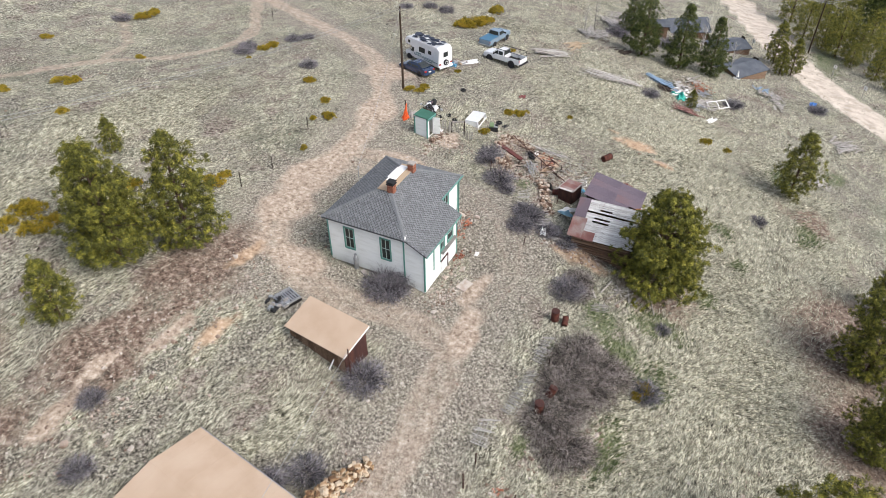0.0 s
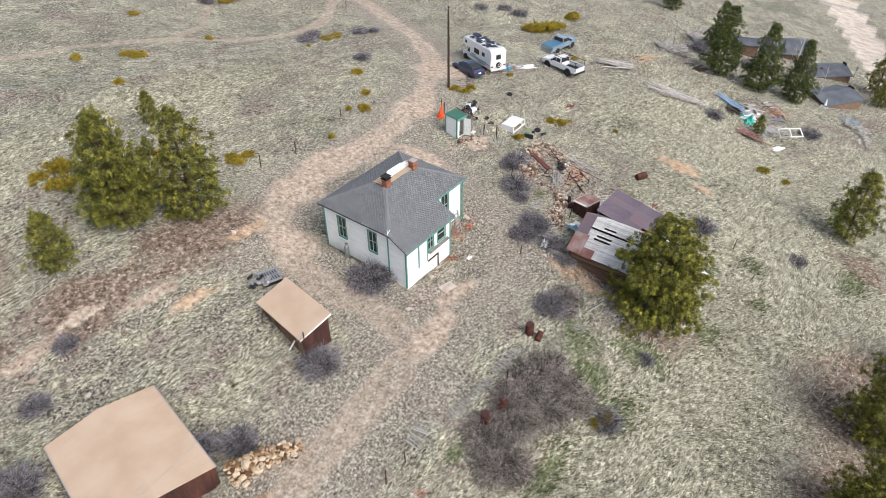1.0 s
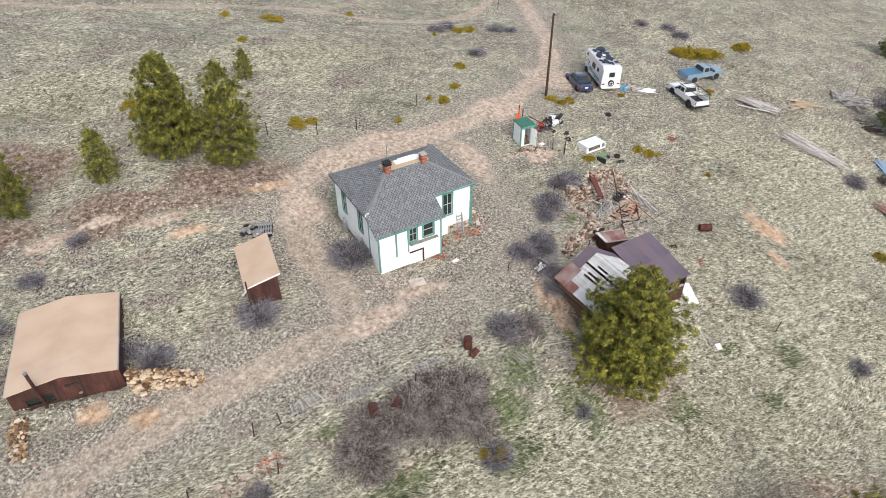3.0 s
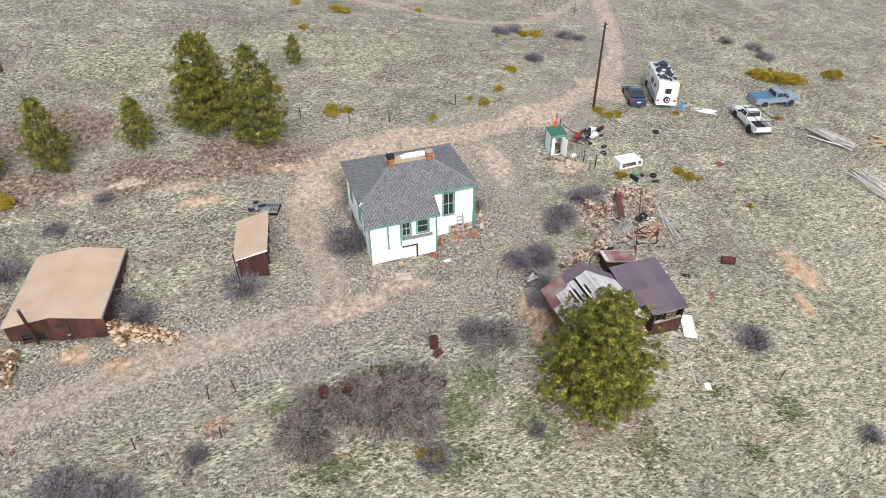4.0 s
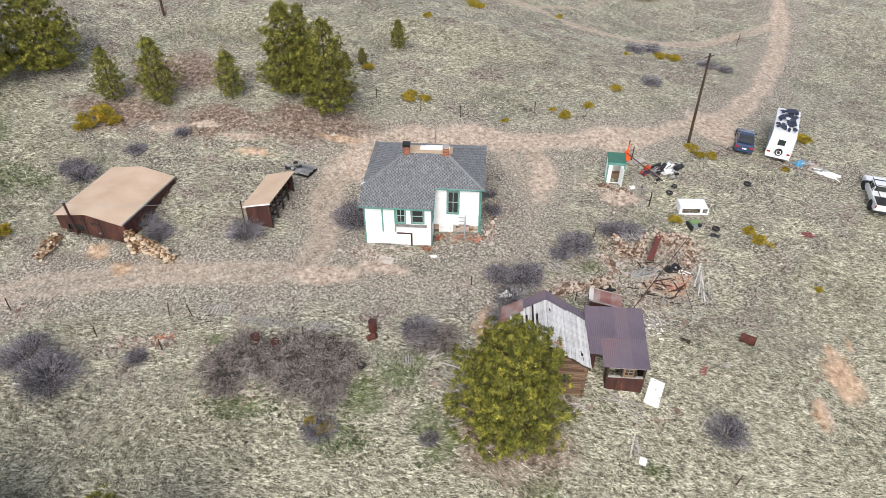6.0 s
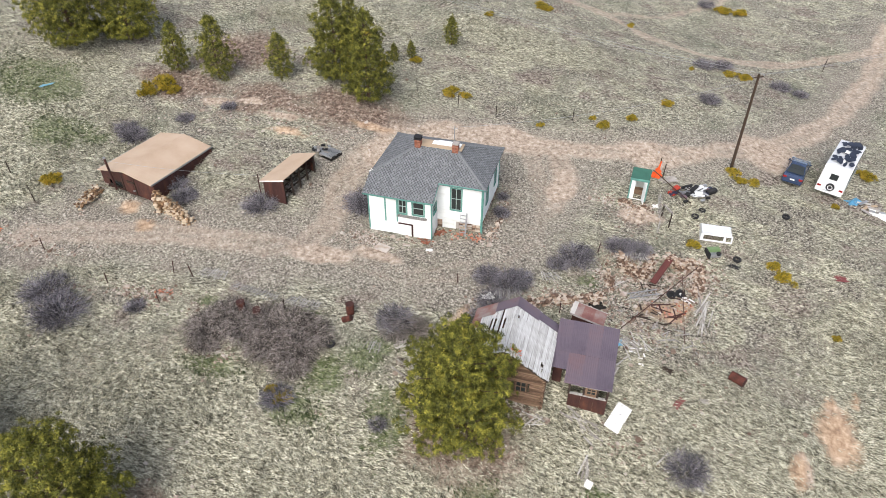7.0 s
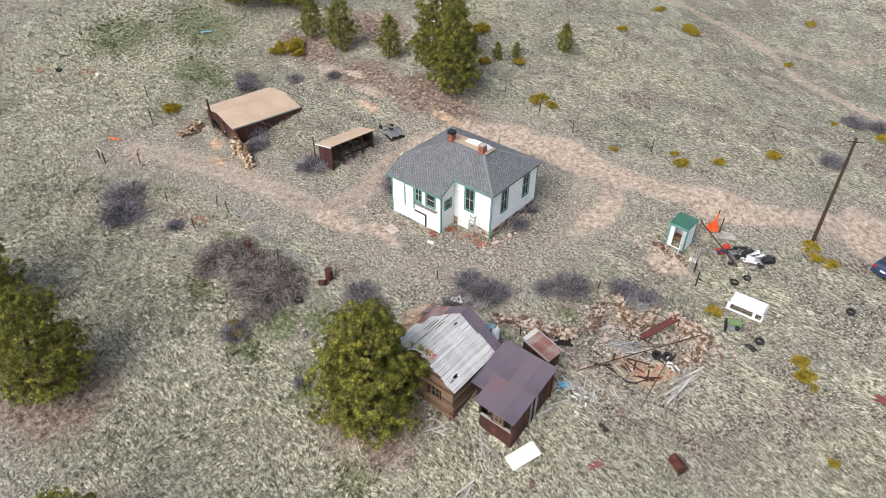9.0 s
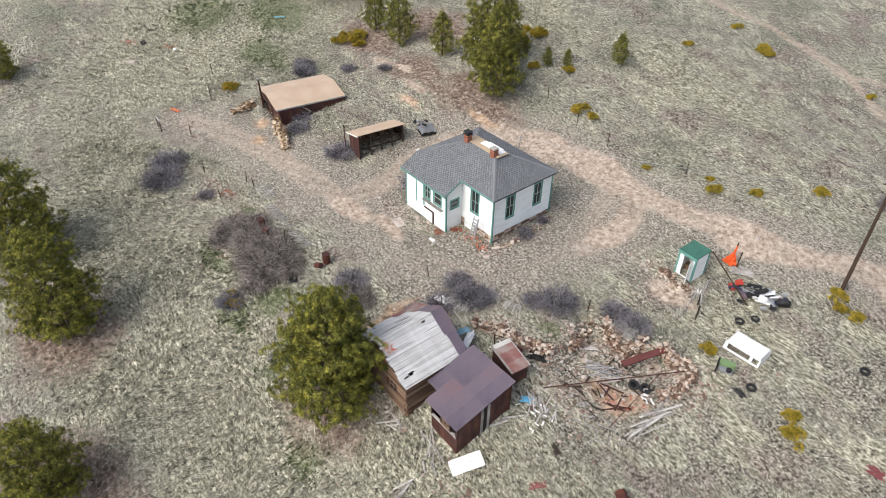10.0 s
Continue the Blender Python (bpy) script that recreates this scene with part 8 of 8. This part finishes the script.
def bags(x, y, m, label, turn, sx, sy, h, seed, dz=0.0):
    t = tagged(new("crumpled_sheet"), label, "sheet", "crumpled sheets")
    crumple(t, sx, sy, h, m, seed)
    t.matrix_world = at(x, y, dz, turn)


bags(11.2, -5.3, SHEETWHITE, "white plastic bags by the log cabin", 20, 0.9, 0.5, 0.5, 20, 0.1)
bags(15.4, -6.3, SHEETWHITE, "long white sheet behind the log cabin", -60, 1.7, 0.5, 0.4, 21, 0.5)
bags(14.6, -6.2, plain("pale_blue_plastic", (0.25, 0.42, 0.5), 0.5), "pale blue plastic roll behind the log cabin", 80, 1.2, 0.4, 0.5, 22, 0.5)
bags(5.6, -1.7, SHEETWHITE, "white scrap on the grass before the house", 10, 0.5, 0.3, 0.1, 23)
bags(22.7, 9.9, SHEETWHITE, "white plastic bag beside the outhouse", 10, 0.5, 0.4, 0.3, 24)
bags(20.9, -5.9, plain("sky_blue_plastic", (0.15, 0.45, 0.65), 0.5), "blue plastic scraps behind the tin shed", 40, 0.8, 0.5, 0.1, 25)
bags(56.6, -9.5, plain("teal_tarp", (0.05, 0.42, 0.34), 0.6), "teal tarpaulin on the scrap heap", 40, 2.4, 1.6, 1.0, 26, 0.2)
bags(52.5, -14.3, SHEETWHITE, "white panel scrap beside the heap", -30, 2.4, 0.9, 0.1, 27)
bags(56.4, -12.6, SHEETWHITE, "white panel scrap beside the heap", -70, 1.6, 0.7, 0.3, 28)
bags(74.3, -27.2, plain("bright_blue_tarp", (0.06, 0.2, 0.55), 0.6), "blue tarpaulin in the bushes by the road", 0, 1.2, 0.9, 0.5, 29, 0.3)
bags(19.0, -3.2, DARK, "dark crumpled tin by the rubble wall", 30, 1.3, 0.8, 0.4, 30)
bags(27.0, -8.6, LUMBER, "pale scrap on the grass", 0, 0.6, 0.4, 0.1, 31)
bags(25.3, -9.3, plain("faded_red_tin", (0.25, 0.09, 0.08), 0.7), "faded red tin on the grass", 60, 0.9, 0.4, 0.08, 32)
bags(24.4, -6.9, DARKWOOD, "dark burnt timber on the grass", -20, 0.8, 0.35, 0.25, 33)


def white_frame():
    f = thing("window_frame_scrap", at(58.6, -14.6, 0.5, -50) @ pose(0, 0, 0, 25, 0, 0), "white metal frame on the scrap heap", "frame")
    for b in ((-1.5, -0.7, 0, 1.5, -0.58, 0.08), (-1.5, 0.58, 0, 1.5, 0.7, 0.08), (-1.5, -0.58, 0, -1.38, 0.58, 0.08), (1.38, -0.58, 0, 1.5, 0.58, 0.08), (-0.05, -0.58, 0, 0.05, 0.58, 0.08)):
        bm = bmesh.new()
        box(bm, *b)
        part("bar", bm, SHEETWHITE, f)


white_frame()


# ---- far sheds, road furniture and wires ----
BLUEROOF = mat("dark_blue_roofing", [(0.05, 0.06, 0.075), (0.09, 0.1, 0.12), (0.13, 0.14, 0.155)], 0.6, 0.85)


def far_shed(x, y, rz, w, l_, h, rise, label, wall=OLDWOOD):
    s = thing("timber_shed", at(x, y, 0, rz), label, "shed", "far sheds")
    bm = bmesh.new()
    for sx in (-1, 1):
        prism(bm, [(sx * (w / 2 + 0.3), -l_ / 2 - 0.3, h), (sx * (w / 2 + 0.3), l_ / 2 + 0.3, h), (0, l_ / 2 + 0.3, h + rise), (0, -l_ / 2 - 0.3, h + rise)], (0, 0, 0.1))
    part("roof", bm, BLUEROOF, s, "dark blue-grey roof")
    for sx in (-1, 1):
        bm = bmesh.new()
        box(bm, sx * w / 2 - 0.08, -l_ / 2, -1.2, sx * w / 2 + 0.08, l_ / 2, h)
        part("side_wall", bm, wall, s)
        bm = bmesh.new()
        y0 = sx * l_ / 2
        prism(bm, [(-w / 2, y0, -1.2), (w / 2, y0, -1.2), (w / 2, y0, h), (0, y0, h + rise), (-w / 2, y0, h)], (0, -sx * 0.12, 0))
        part("gable_wall", bm, wall, s)
    bm = bmesh.new()
    box(bm, -0.5, -l_ / 2 - 0.05, -0.2, 0.5, -l_ / 2 - 0.005, 1.8)
    part("door", bm, DARKWOOD, s)


far_shed(79.5, -15.8, 55, 5.0, 6.5, 0.7, 0.8, "brown timber shed with dark blue roof")
far_shed(96, -4.5, 30, 5.0, 7.0, 0.9, 1.8, "dark cabin with steep blue-grey roof")
far_shed(93, -12, 40, 5.0, 7.0, 0.5, 0.9, "low dark shed with blue-grey roof")
far_shed(86.5, -0.5, 20, 3.0, 3.6, 1.8, 0.7, "small dark shed behind the firs")
bags(75.5, -15.8, SHEETWHITE, "pale tank-like scrap by the far shed", 0, 1.0, 1.0, 1.3, 35)
far_pole = power_pole(110.2, -26.6, 10.0, 0, True, 60)
for x, y, h in ((96, -30.5, 1.8), (88, -35, 1.5), (98, -16.5, 1.6)):
    s = thing("road_sign", at(x, y, 0, 40), "white sign on a post by the gravel road", "sign")
    bm = bmesh.new()
    rod(bm, (0, 0, -0.2), (0, 0, h + 0.4), 0.05)
    part("post", bm, LUMBER, s)
    bm = bmesh.new()
    box(bm, -0.35, -0.09, h - 0.2, 0.35, -0.06, h + 0.45)
    part("plate", bm, SHEETWHITE, s)


def cable(p, q, sag, r=0.012):
    """A hanging wire."""
    c = bpy.data.curves.new("power_line", "CURVE")
    c.dimensions = "3D"
    c.bevel_depth, c.bevel_resolution = r, 0
    s = c.splines.new("POLY")
    n = 24
    s.points.add(n)
    for i in range(n + 1):
        f = i / n
        v = Vector(p).lerp(Vector(q), f)
        s.points[i].co = (v.x, v.y, v.z - sag * 4 * f * (1 - f), 1)
    ob = new("power_line", c)
    c.materials.append(STEEL)
    tagged(ob, "thin grey overhead wire", "cable", "overhead wires")


z1, z2, z3 = float(height(29.3, 17.9)) + 9.2, float(height(-28.2, 31.1)) + 8.9, float(height(110.2, -26.6)) + 9.8
for o in (-0.5, 0.5):
    cable((29.3 + o, 17.9 + o * 0.5, z1), (-28.2 + o, 31.1, z2), 1.6)
    cable((29.3 + o, 17.9 + o * 0.5, z1), (70 + o, 60, 8.0), 1.5)
for o in (-0.6, 0, 0.6):
    cable((110.2 + o, -26.6 + o, z3), (175 + o, -70, -8), 1.5, 0.03)
    cable((110.2 + o, -26.6 + o, z3), (100 + o, 40, 4), 1.5, 0.03)
cable((29.3, 17.9, z1 - 0.3), (4.9, 8.3, 6.0), 0.8)
cable((-23.2, -1.85, 3.75), (-9.9, 0.1, float(height(-9.9, 0.1)) + 2.5), 0.25, 0.014)


# ---- things left on the west slope ----
tyre(-45.5, -6.3, 0.33, 25, "old tyre among stones on the west slope")
board(-47.8, -4.5, 1.6, 0.1, 20, DARKWOOD, "dark scrap timber on the west slope", group="scrap on the west slope")
board(-47.5, -4.3, 1.3, 0.1, 75, DARKWOOD, "dark scrap timber on the west slope", group="scrap on the west slope")
board(-41.0, -4.1, 0.4, 0.3, 10, SHEETWHITE, "pale block on the west slope", "pale_block", 0.25)
board(-42.7, -8.9, 0.9, 0.6, 40, PALESTONE, "flat grey slab in the grass", "stone_slab", 0.12)
bags(-30.0, -8.9, plain("orange_plastic", (0.6, 0.16, 0.06), 0.6), "faded orange plastic strip on the grass", 20, 1.2, 0.4, 0.1, 61)
bags(-38.3, 8.7, plain("sky_blue_hose", (0.2, 0.42, 0.55), 0.5), "tangled blue plastic on the slope", 60, 1.2, 0.3, 0.15, 62)
brick_pile(-47.0, -7.6, 22, "ochre stones in a row on the west slope", 63, 0.5, ORANGE_BRICK)
brick_pile(-42.3, -4.3, 22, "ochre stones in a row on the west slope", 64, 0.5, ORANGE_BRICK)
